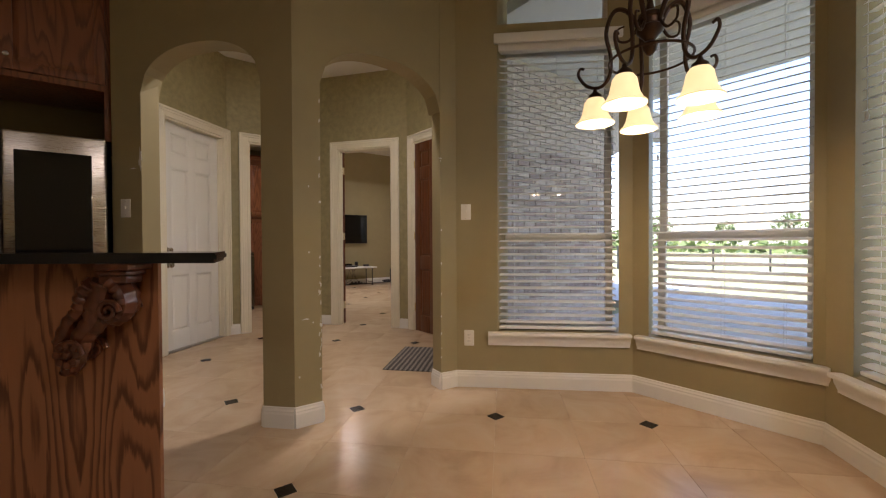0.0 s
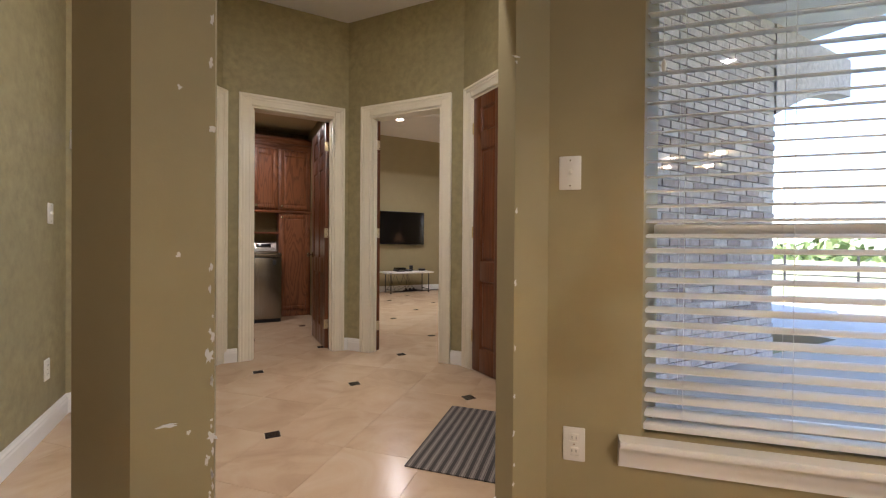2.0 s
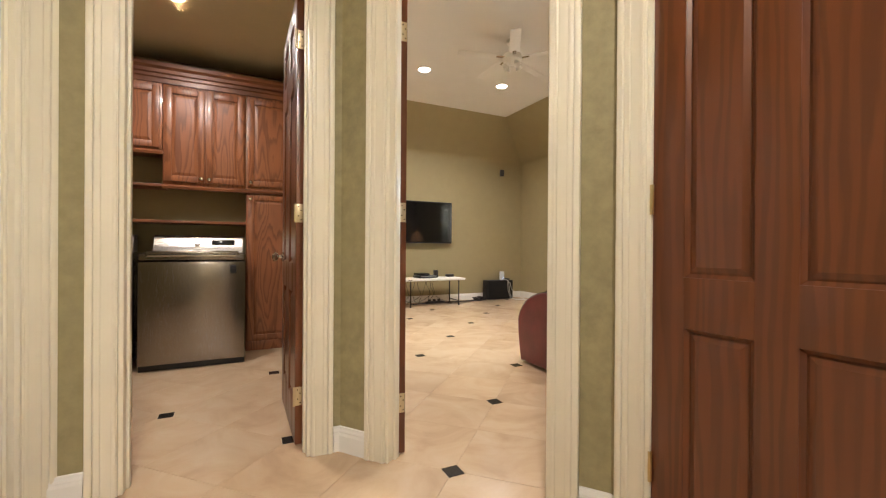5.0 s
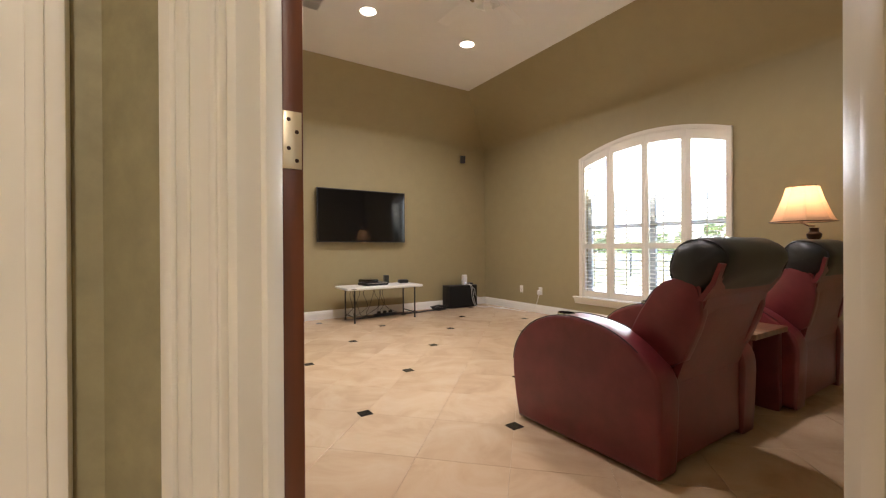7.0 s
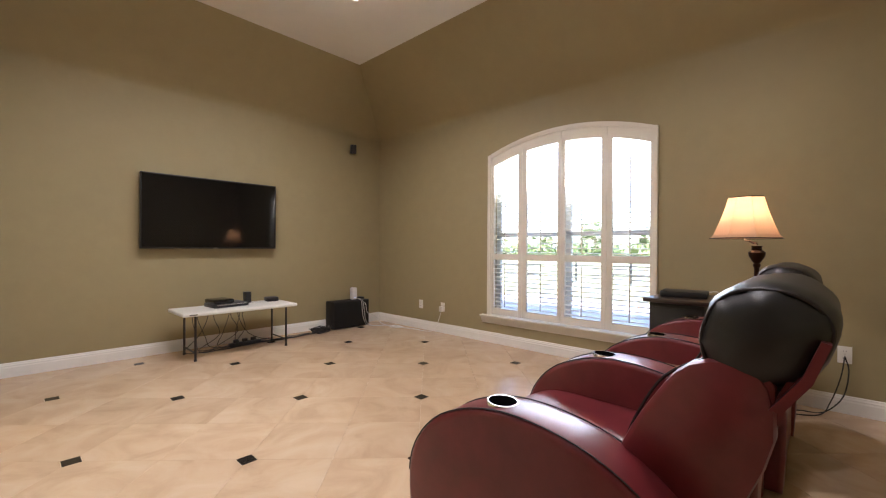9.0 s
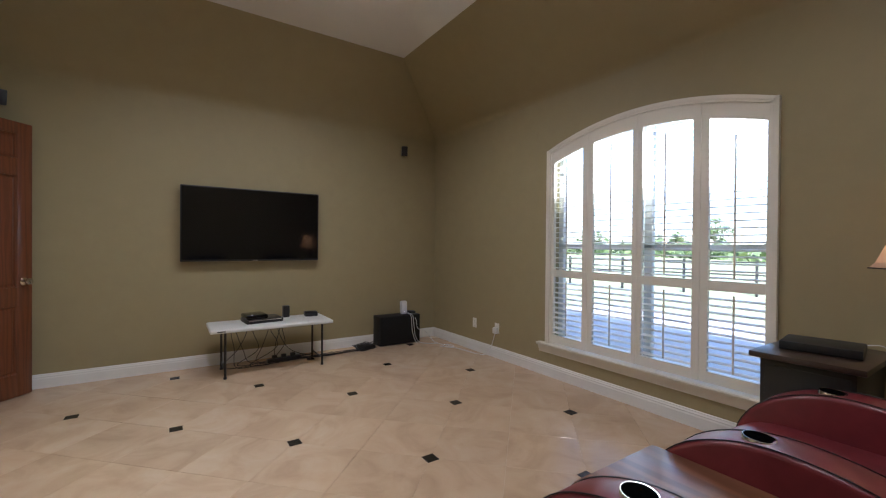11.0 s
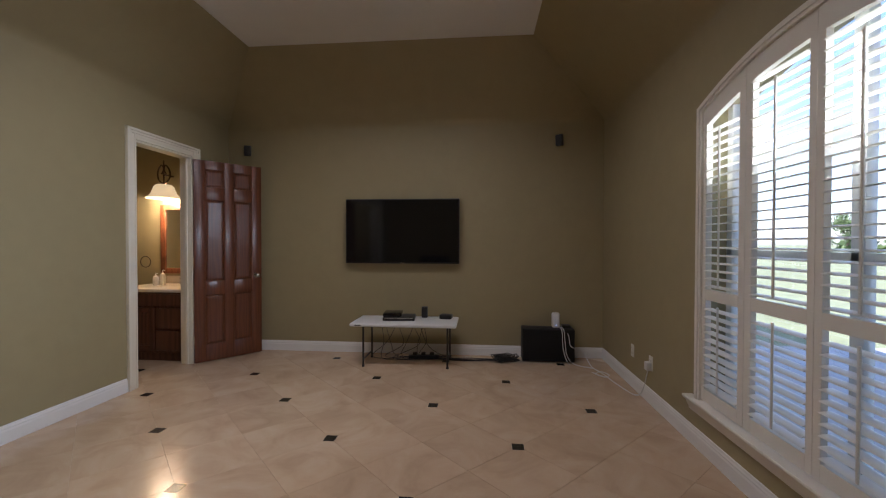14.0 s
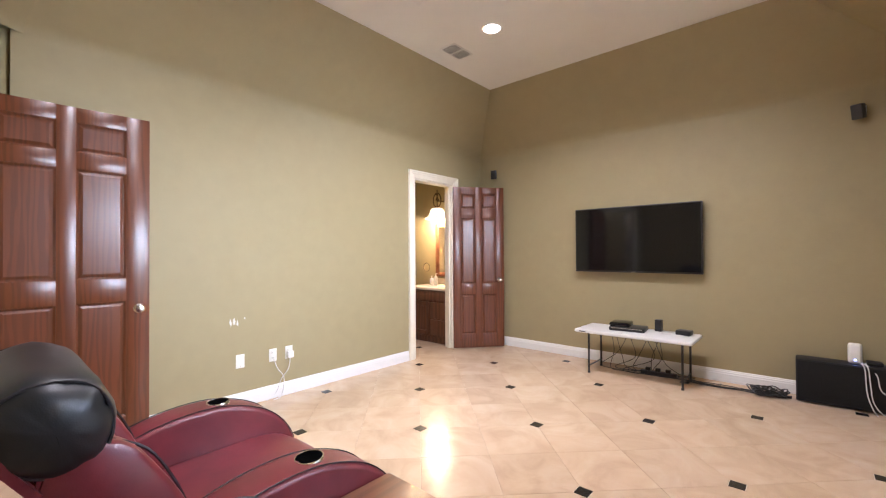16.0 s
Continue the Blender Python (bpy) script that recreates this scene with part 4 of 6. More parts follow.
def tipped(bm, k, foot=0.42):
    """The block with its part above foot leaned forward by k."""
    for v in bm.verts:
        v.co.y += k * max(0.0, v.co.z - foot)
    return bm


def recliner(label, m, tip=0.0):
    """A home theatre recliner. Local frame: world axes, left arm outside at x=0; tip raises its back."""
    ob = thing("recliner", label, "armchair", "media room recliners", m)
    recliner_arm(ob, 0.0, 0.165, 1)
    recliner_arm(ob, 0.805, 0.97, -1)
    seat = [(p.x, p.y) for p in spline([(5.80, 0.30), (5.78, 0.44), (5.95, 0.475), (6.2, 0.482), (6.42, 0.478), (6.54, 0.43), (6.565, 0.36), (6.55, 0.30)], 3)]
    part("seat", pillow_block(0.168, 0.802, seat, 0.05), LEATHER, ob, "plump burgundy leather seat cushion")
    foot = [(6.50, 0.05), (6.555, 0.07), (6.56, 0.29), (6.50, 0.30)]
    part("footrest", pillow_block(0.17, 0.80, foot, 0.05), LEATHER, ob, "folded burgundy footrest panel")
    back = [(p.x, p.y) for p in spline([(5.80, 0.42), (5.92, 0.47), (5.83, 0.60), (5.72, 0.76), (5.64, 0.86), (5.55, 0.90), (5.48, 0.86), (5.53, 0.70), (5.64, 0.50)], 3)]
    part("backrest", tipped(pillow_block(0.155, 0.815, upright(back), 0.07), tip), LEATHER, ob, "reclined burgundy leather backrest")
    # side wings of the back
    for x0, x1 in ((0.140, 0.225), (0.745, 0.830)):
        wing = [(p.x, p.y) for p in spline([(5.72, 0.46), (5.88, 0.54), (5.85, 0.63), (5.75, 0.77), (5.65, 0.87), (5.52, 0.88), (5.51, 0.73), (5.62, 0.52)], 3)]
        w = part("side_bolster", tipped(pillow_block(x0, x1, upright(wing), 0.16), tip), LEATHER, ob, "stitched side bolster")
        bm = B()
        tube(bm, spline([((x0 + x1) / 2, 5.894, 0.58), ((x0 + x1) / 2, 5.852, 0.70), ((x0 + x1) / 2, 5.783, 0.82), ((x0 + x1) / 2, 5.684, 0.885)], 5), 0.0045, 6)
        part("piping", tipped(bm, tip), PIPING, w)
    rear = [(5.70, 0.05), (5.70, 0.42), (5.57, 0.70), (5.46, 0.88), (5.445, 0.875), (5.545, 0.68), (5.675, 0.41), (5.675, 0.05)]
    part("rear_panel", tipped(pillow_block(0.168, 0.802, upright(rear), 0.0, 2), tip), LEATHER, ob, "flat burgundy rear panel", smooth=False)
    # headrest: red shell behind, black roll in front
    roll = [(p.x - 0.005, p.y - 0.03) for p in spline([(5.52, 0.87), (5.62, 0.835), (5.705, 0.88), (5.725, 0.97), (5.69, 1.06), (5.62, 1.10), (5.52, 1.09), (5.46, 1.03), (5.47, 0.95), (5.52, 0.87)], 4)][:-1]
    h = part("headrest", creased(tipped(bolster(0.135, 0.862, roll), tip), 0.135, 0.862), BLACK_LEATHER, ob, "creased black leather headrest roll")
    shell = [(5.50, 0.80), (5.43, 0.88), (5.385, 0.96), (5.37, 0.955), (5.415, 0.87), (5.48, 0.795)]
    part("headrest_back", tipped(pillow_block(0.14, 0.83, upright(shell, 0.20), 0.0, 2), tip), LEATHER, h, "burgundy headrest back")
    for x in (0.1815, 0.8155):
        bm = B()
        k = 0.872
        cy, cz = sum(p[0] for p in roll) / len(roll), sum(p[1] for p in roll) / len(roll)
        ring = [(x, cy + (y - cy) * k, cz + (z - cz) * k) for y, z in roll]
        tube(bm, ring + ring[:1], 0.005, 6)
        part("seam", tipped(bm, tip), PIPING, h)
    for x in (0.20, 0.77):
        for y in (5.75, 6.45):
            bm = B()
            lathe(bm, [(0.0, 0.0), (0.025, 0.0), (0.022, 0.05), (0.0, 0.05)], 12, pose(x, y, 0))
            part("foot", bm, BLACK, ob, "black glide foot")
    for x in (0.34, 0.63):
        bm = B()
        tube(bm, [(x, 5.61, 0.80), (x, 5.575, 0.93)], 0.008, 8)
        part("headrest_post", tipped(bm, tip), CHROME, ob, "steel headrest post")
    return ob


r1 = recliner("burgundy leather recliner with black headrest and cup holders", pose(3.925, 0, 0))
r2 = recliner("burgundy leather recliner with its back raised upright", pose(5.375, -0.04, 0), 0.16)

# wooden console between the recliners
ob = thing("wedge_table", "burgundy side table with brown wooden top between recliners", "side table", "", pose(4.90, 0, 0))
bm = B()
box(bm, (0.0, 5.66, 0.50), (0.47, 6.50, 0.535), 0.006)
part("tabletop", bm, wood("walnut_top", (0.10, 0.040, 0.018), (0.22, 0.095, 0.045), 0.35, "Y"), ob, "brown wooden tabletop")
for x0, x1 in ((0.0, 0.05), (0.42, 0.47)):
    bm = B()
    box(bm, (x0, 5.69, 0.0), (x1, 6.45, 0.50), 0.012)
    part("side_panel", bm, LEATHER, ob)
bm = B()
box(bm, (0.05, 6.10, 0.08), (0.42, 6.14, 0.50), 0.004)
part("back_panel", bm, BLACK, ob)

# floor lamp with swing arm
LX, LY = 6.50, 5.84
ob = thing("floor_lamp", "lit bronze swing-arm floor lamp with fabric shade", "floor lamp", "", pose(LX, LY, 0))
bm = B()
lathe(bm, [(0, 0), (0.14, 0), (0.142, 0.012), (0.12, 0.022), (0.06, 0.035), (0.022, 0.055), (0.016, 0.08)], 28)
part("base", bm, BRONZE, ob)
bm = B()
lathe(bm, [(0.016, 0.07), (0.016, 0.50), (0.021, 0.51), (0.021, 0.53), (0.016, 0.54), (0.015, 1.02), (0.022, 1.03), (0.022, 1.045), (0.016, 1.05)], 18)
part("pole", bm, BRONZE, ob)
bm = B()
lathe(bm, [(0.016, 1.05), (0.028, 1.065), (0.046, 1.10), (0.050, 1.125), (0.038, 1.138), (0.030, 1.142), (0.031, 1.152), (0.027, 1.156), (0.031, 1.166), (0.034, 1.172), (0.0, 1.175)], 20)
part("urn", bm, BRONZE, ob, "turned bronze urn")
bm = B()
tube(bm, [(0, 0, 1.17), (0, 0, 1.19), (-0.05, 0.02, 1.192), (-0.10, 0.0, 1.195)], 0.007, 8)
tube(bm, [(-0.10, 0.0, 1.185), (-0.11, 0.03, 1.205), (-0.07, 0.06, 1.21), (-0.06, 0.055, 1.25)], 0.007, 8)
part("swing_arm", bm, CHROME, ob, "nickel swing arm")
SHADE = material("lamp_shade_cloth", (0.62, 0.46, 0.34), 0.8)
_b = SHADE.node_tree.nodes["Principled BSDF"]
_tr = SHADE.node_tree.nodes.new("ShaderNodeBsdfTranslucent")
_tr.inputs["Color"].default_value = (0.62, 0.37, 0.20, 1)
_ms = SHADE.node_tree.nodes.new("ShaderNodeMixShader")
_ms.inputs[0].default_value = 0.55
link(SHADE, _b.outputs[0], _ms.inputs[1])
link(SHADE, _tr.outputs[0], _ms.inputs[2])
link(SHADE, _ms.outputs[0], SHADE.node_tree.nodes["Material Output"].inputs["Surface"])
bm = B()
SC = (-0.06, 0.055)
rings = []
for k, (r, z) in enumerate([(0.215, 1.222), (0.194, 1.247), (0.160, 1.33), (0.128, 1.42), (0.105, 1.505)]):
    pts = []
    for i in range(8):
        a = math.pi / 8 + math.pi / 4 * i
        pts.append((SC[0] + r * math.cos(a), SC[1] + r * math.sin(a), z))
    rings.append([bm.verts.new(p) for p in pts])
for a, b in zip(rings, rings[1:]):
    for i in range(8):
        bm.faces.new((a[i], a[(i + 1) % 8], b[(i + 1) % 8], b[i]))
part("shade", bm, SHADE, ob, "cream eight-sided fabric shade", smooth=False)
for r, z in ((0.216, 1.223), (0.106, 1.504)):
    bm = B()
    ring = [(SC[0] + r * math.cos(math.pi / 8 + math.pi / 4 * i), SC[1] + r * math.sin(math.pi / 8 + math.pi / 4 * i), z) for i in range(9)]
    tube(bm, ring, 0.003, 6)
    if r < 0.2:
        tube(bm, [(SC[0] - 0.1, SC[1], 1.503), (SC[0] + 0.1, SC[1], 1.503)], 0.002, 6)
    part("shade_trim", bm, BRONZE, ob)
bulb("floor_lamp_bulb", (LX + SC[0], LY + SC[1], 1.405), 0.03, 0.85)

# black cabinet with a player on it
ob = thing("cabinet", "black wooden cabinet beside the shuttered window", "cabinet", "", pose(0, 0, 0))
bm = B()
box(bm, (6.40, 6.13, 0.03), (6.93, 6.50, 0.735), 0.004)
part("body", bm, BLACK, ob)
bm = B()
box(bm, (6.36, 6.09, 0.735), (6.95, 6.54, 0.765), 0.006)
part("top", bm, material("dark_wood_top", (0.035, 0.022, 0.016), 0.3), ob, "dark wooden top")
bm = B()
box(bm, (6.396, 6.15, 0.08), (6.402, 6.48, 0.70), 0.002)
part("door", bm, BLACK, ob)
ob = thing("media_player", "flat black media player lying on the cabinet", "media player", "", pose(6.68, 6.32, 0.766, 0, 0, 8))
bm = B()
box(bm, (-0.13, -0.16, 0), (0.13, 0.16, 0.045), 0.005)
part("body", bm, BLACK, ob)
bm = B()
tube(bm, spline([(0.12, -0.10, 0.02), (0.17, -0.16, 0.03), (0.20, -0.24, 0.0), (0.22, -0.26, -0.3)], 6), 0.003, 6)
part("cable", bm, PLASTIC, ob)

# television
ob = thing("television", "large black flat television on a wall mount", "television", "", pose(0, 0, 0))
bm = B()
box(bm, (3.872, 10.555, 1.118), (5.272, 10.60, 1.905), 0.006)
part("body", bm, BLACK, ob)
bm = B()
box(bm, (3.884, 10.5525, 1.136), (5.260, 10.556, 1.893), 0.001)
part("screen", bm, SCREEN, ob, "glossy black screen", smooth=False)
bm = B()
box(bm, (4.55, 10.551, 1.122), (4.60, 10.556, 1.128), 0.001)
part("badge", bm, STEEL, ob)
bm = B()
box(bm, (4.30, 10.598, 1.30), (4.85, RN, 1.70), 0.004)
part("wall_mount", bm, BLACK, ob)

# folding table
ob = thing("folding_table", "low white plastic folding table with dark legs", "table", "", pose(0, 0, 0))
bm = B()
box(bm, (4.10, 9.98, 0.455), (5.27, 10.50, 0.492), 0.014, seg=3)
part("tabletop", bm, PLASTIC, ob, "moulded white plastic top")
IRON = material("dark_steel_tube", (0.045, 0.043, 0.042), 0.4, 0.7)
for x in (4.235, 5.17):
    for y in (10.06, 10.43):
        bm = B()
        tube(bm, [(x, y, 0.0), (x, y, 0.46)], 0.011, 10)
        lathe(bm, [(0, 0), (0.015, 0), (0.015, 0.02), (0.011, 0.022)], 10, pose(x, y, 0))
        part("leg", bm, IRON, ob)
    bm = B()
    tube(bm, [(x, 10.06, 0.08), (x, 10.43, 0.08)], 0.008, 8)
    part("crossbar", bm, IRON, ob)
bm = B()
box(bm, (4.16, 9.976, 0.468), (4.23, 9.98, 0.478), 0.001)
part("badge", bm, BLACK, ob)

# things on the table
ob = thing("game_console", "glossy black game console lying on the folding table", "game console", "", pose(4.60, 10.28, 0.4925, 0, 0, 6))
bm = B()
box(bm, (-0.18, -0.13, 0.0), (0.18, 0.13, 0.042), 0.008)
part("body", bm, BLACK, ob)
bm = B()
box(bm, (-0.18, -0.12, 0.042), (0.03, 0.12, 0.088), 0.018, seg=4)
part("upper_body", bm, SCREEN, ob, "rounded glossy upper shell")
bm = B()
box(bm, (-0.16, -0.132, 0.028), (0.16, -0.129, 0.036), 0.001)
part("front_strip", bm, STEEL, ob, "silver front strip")
ob = thing("desktop_speaker", "small upright black speaker box on the table", "speaker", "", pose(4.87, 10.42, 0.4925))
bm = B()
box(bm, (-0.03, -0.04, 0.0), (0.035, 0.04, 0.125), 0.005)
part("body", bm, BLACK, ob)
ob = thing("set_top_box", "small black receiver box on the table", "receiver", "", pose(5.13, 10.36, 0.4925, 0, 0, -6))
bm = B()
box(bm, (-0.07, -0.06, 0.0), (0.07, 0.06, 0.05), 0.012)
part("body", bm, BLACK, ob)
bm = B()
box(bm, (-0.22, -0.05, 0.0), (-0.10, 0.03, 0.006), 0.001)
part("card", bm, PLASTIC, ob)


def cables(name, label, runs, mat, r=0.0035):
    ob = thing(name, label, "cable", "", None)
    for pts in runs:
        bm = B()
        tube(bm, spline(pts, 6), r, 6)
        part("cable", bm, mat, ob)
    return ob


rnd = random.Random(7)
runs = []
for i in range(9):
    x = rnd.uniform(4.35, 5.1)
    x2 = x + rnd.uniform(-0.3, 0.35)
    y = rnd.uniform(10.38, 10.52)
    runs.append([(x, 10.49, 0.47), (x + rnd.uniform(-0.05, 0.05), 10.53, 0.35), (x + rnd.uniform(-0.1, 0.1), 10.50, rnd.uniform(0.12, 0.2)), (x2, y, 0.02), (x2 + rnd.uniform(0.1, 0.3), y - 0.05, 0.008), (x2 + rnd.uniform(0.2, 0.5), y + 0.05, 0.008)])
for i in range(5):
    y = 10.36 + 0.05 * i
    runs.append([(4.5 + 0.1 * i, y, 0.006), (4.9, y + rnd.uniform(-0.05, 0.05), 0.008), (5.3, 10.40 + rnd.uniform(-0.06, 0.06), 0.008), (5.6, 10.42 + rnd.uniform(-0.05, 0.05), 0.012), (5.98, 10.45 + rnd.uniform(-0.05, 0.05), 0.008)])
cables("cable_tangle", "tangle of thin black cables under the table", runs, BLACK)
ob = thing("power_strip", "black power strip with plugs on the floor", "power strip", "", pose(4.86, 10.44, 0, 0, 0, 4))
bm = B()
box(bm, (-0.18, -0.03, 0.0), (0.18, 0.03, 0.04), 0.006)
part("body", bm, BLACK, ob)
for i in range(3):
    bm = B()
    box(bm, (-0.13 + 0.1 * i, -0.02, 0.04), (-0.08 + 0.1 * i, 0.02, 0.075), 0.005)
    part("plug", bm, BLACK, ob)
# coil of cable beside the subwoofer
runs = []
for i in range(10):
    a0, rr = rnd.uniform(0, 6.28), rnd.uniform(0.07, 0.15)
    cx, cy = 5.80 + rnd.uniform(-0.03, 0.03), 10.40 + rnd.uniform(-0.02, 0.02)
    runs.append([(cx + rr * math.cos(a0 + k * 0.9), cy + 0.55 * rr * math.sin(a0 + k * 0.9), 0.012 + 0.07 * (0.5 + 0.5 * math.sin(k * 1.7 + i))) for k in range(9)])
cables("cable_coil", "loose coil of black cable on the floor", runs, BLACK, 0.005)

ob = thing("subwoofer", "black cloth-fronted subwoofer box on the floor", "speaker", "", pose(0, 0, 0))
bm = B()
box(bm, (6.01, 10.40, 0.012), (6.60, 10.60, 0.385), 0.008)
part("body", bm, paint("black_ash_veneer", (0.014, 0.013, 0.013), 0.5, 0.3, 20.0), ob)
bm = B()
box(bm, (6.02, 10.388, 0.02), (6.59, 10.402, 0.375), 0.005)
part("grille", bm, paint("black_grille_cloth", (0.010, 0.010, 0.010), 0.9, 0.4, 90.0), ob, "black cloth grille")
ob = thing("router", "white upright wireless router on the subwoofer", "router", "", pose(6.40, 10.50, 0.386))
bm = B()
box(bm, (-0.045, -0.035, 0.0), (0.045, 0.035, 0.175), 0.022, seg=4)
part("body", bm, PLASTIC, ob)
bm = B()
box(bm, (-0.004, -0.036, 0.03), (0.004, -0.0345, 0.04))
part("indicator", bm, glow("blue_led", (0.2, 0.35, 1.0), 6.0), ob, "small blue light")
ob = thing("cable_modem", "small black modem on the subwoofer", "modem", "", pose(6.52, 10.52, 0.386))
bm = B()
box(bm, (-0.05, -0.05, 0.0), (0.05, 0.05, 0.03), 0.006)
part("body", bm, BLACK, ob)
cables("white_cables", "white cables hanging from the subwoofer to the outlet", [
    [(6.44, 10.47, 0.40), (6.47, 10.38, 0.38), (6.48, 10.35, 0.25), (6.50, 10.34, 0.10), (6.58, 10.33, 0.01), (6.75, 10.2, 0.008)],
    [(6.43, 10.47, 0.40), (6.45, 10.38, 0.37), (6.46, 10.36, 0.18), (6.49, 10.34, 0.06), (6.52, 10.33, 0.01)],
    [(6.46, 10.47, 0.40), (6.52, 10.38, 0.33), (6.55, 10.37, 0.20), (6.68, 10.38, 0.14), (6.74, 10.25, 0.02), (6.80, 10.0, 0.01), (6.84, 9.7, 0.01), (6.93, 9.40, 0.02), (6.96, 9.28, 0.28)],
    [(6.70, 10.05, 0.01), (6.78, 9.9, 0.012), (6.85, 9.98, 0.01), (6.80, 10.08, 0.012), (6.72, 9.98, 0.015), (6.82, 9.88, 0.012)]], PLASTIC, 0.004)


def wall_speaker(x, y, z, turn, label):
    ob = thing("wall_speaker", label, "speaker", "wall speakers", pose(x, y, z))
    bm = B()
    box(bm, (-0.03, -0.012, -0.045), (0.03, 0.0, 0.045), 0.004)
    part("bracket", bm, PLASTIC, ob, "white wall bracket")
    bm = B()
    box(bm, (-0.04, -0.095, -0.065), (0.04, -0.02, 0.065), 0.01, m=pose(0, 0, 0, 12, 0, turn))
    part("body", bm, BLACK, ob)
    return ob


wall_speaker(6.475, RN, 2.60, -25, "small black satellite speaker on a wall bracket")
wall_speaker(2.56, RN, 2.545, 25, "small black satellite speaker on a wall bracket")

# ceiling vent and fan
ob = thing("ceiling_vent", "white louvred ceiling air vent", "vent", "", pose(3.345, 8.81, RC))
bm = B()
for a, b in (((-0.10, -0.16, -0.008), (-0.085, 0.16, 0)), ((0.085, -0.16, -0.008), (0.10, 0.16, 0)), ((-0.085, -0.16, -0.008), (0.085, -0.145, 0)), ((-0.085, 0.145, -0.008), (0.085, 0.16, 0)), ((-0.085, -0.006, -0.008), (0.085, 0.006, 0))):
    box(bm, a, b, 0.002)
part("frame", bm, CEIL, ob)
# dark sheet that paints the duct's shade between the slats
bm = B()
box(bm, (-0.085, -0.145, -0.0015), (0.085, 0.145, -0.0005))
part("backing", bm, material("duct_shade", (0.03, 0.03, 0.03), 0.8), ob)
for i in range(9):
    bm = B()
    box(bm, (-0.08 + 0.019 * i, -0.145, -0.010), (-0.073 + 0.019 * i, 0.145, -0.008), m=None)
    part("slat", bm, CEIL, ob)

ob = thing("ceiling_fan", "white ceiling fan with five blades at rest", "ceiling fan", "", pose(4.50, 7.50, RC))
bm = B()
lathe(bm, [(0, 0), (0.07, 0), (0.065, -0.03), (0.03, -0.05), (0.013, -0.055), (0.013, -0.14), (0.05, -0.15), (0.105, -0.17), (0.115, -0.20), (0.11, -0.235), (0.08, -0.255), (0.05, -0.275), (0.0, -0.28)], 28)
part("motor", bm, WHITE, ob, "white fan motor housing")
for i in range(5):
    bm = B()
    box(bm, (0.16, -0.058, -0.213), (0.66, 0.058, -0.206), 0.003)
    bl = part("blade", bm, CEIL, ob, "white fan blade", m=pose(0, 0, 0, 0, 0, 72 * i + 20) @ pose(0, 0, 0, 6))
    bm = B()
    box(bm, (0.09, -0.02, -0.214), (0.20, 0.02, -0.208), 0.002)
    part("blade_iron", bm, CHROME, bl)
for i in range(4):
    bm = B()
    lathe(bm, [(0.0, 0.0), (0.018, -0.005), (0.03, -0.035), (0.042, -0.065), (0.038, -0.068), (0.0, -0.02)], 16, pose(0.07 * math.cos(1.57 * i), 0.07 * math.sin(1.57 * i), -0.265, 30 * math.sin(1.57 * i), -30 * math.cos(1.57 * i)))
    part("light_cup", bm, WHITE, ob, "frosted glass light cup")


# ---- laundry room ----
def cabinet_door(parent, x0, x1, z0, z1, y, knob_x=None, knob_z=None, mat=RED_OAK):
    """A raised-panel cabinet door on the face y, looking towards -y."""
    bm = B()
    s, t = 0.055, 0.02
    box(bm, (x0, y - t, z0), (x0 + s, y, z1), 0.003)
    box(bm, (x1 - s, y - t, z0), (x1, y, z1), 0.003)
    box(bm, (x0 + s, y - t, z0), (x1 - s, y, z0 + s), 0.003)
    box(bm, (x0 + s, y - t, z1 - s), (x1 - s, y, z1), 0.003)
    d = part("door", bm, mat, parent, "raised-panel oak door")
    bm = B()
    box(bm, (x0 + s - 0.004, y - 0.010, z0 + s - 0.004), (x1 - s + 0.004, y - 0.002, z1 - s + 0.004))
    a, b, c, e = x0 + s, x1 - s, z0 + s, z1 - s
    o = [bm.verts.new(p) for p in ((a + 0.004, y - 0.0105, c + 0.004), (b - 0.004, y - 0.0105, c + 0.004), (b - 0.004, y - 0.0105, e - 0.004), (a + 0.004, y - 0.0105, e - 0.004))]
    i = [bm.verts.new(p) for p in ((a + 0.03, y - 0.019, c + 0.03), (b - 0.03, y - 0.019, c + 0.03), (b - 0.03, y - 0.019, e - 0.03), (a + 0.03, y - 0.019, e - 0.03))]
    for k in range(4):
        bm.faces.new((o[k], o[(k + 1) % 4], i[(k + 1) % 4], i[k]))
    bm.faces.new(i)
    part("panel", bm, mat, d, smooth=False)
    if knob_x is not None:
        bm = B()
        lathe(bm, [(0, 0), (0.007, 0), (0.006, 0.012), (0.014, 0.018), (0.015, 0.026), (0, 0.03)], 14, pose(knob_x, y - t, knob_z, 90))
        part("handle", bm, CHROME, d, "small nickel knob")
    return d


CY = 7.97
GR = "laundry wall cabinets"
ob = thing("wall_cabinet", "red-stained oak wall cabinet with a pair of doors", "cabinet", GR)
bm = B()
box(bm, (-0.40, CY, 1.895), (0.975, LN, 2.52), 0.002)
part("body", bm, RED_OAK, ob)
for x0, x1, kx in ((-0.38, 0.29, 0.26), (0.31, 0.955, 0.34)):
    cabinet_door(ob, x0, x1, 1.93, 2.49, CY, kx, 1.965)
bm = B()
extrude_profile(bm, [(0, 0), (0.03, 0), (0.036, 0.02), (0.02, 0.035), (0, 0.04)], (0.985, CY, 1.868), (-0.40, CY, 1.868))
part("light_rail", bm, OAK_X, ob)
ob = thing("wall_cabinet", "red-stained oak wall cabinet with two narrow doors", "cabinet", GR)
bm = B()
box(bm, (0.98, CY, 1.593), (1.665, LN, 2.52), 0.002)
part("body", bm, RED_OAK, ob)
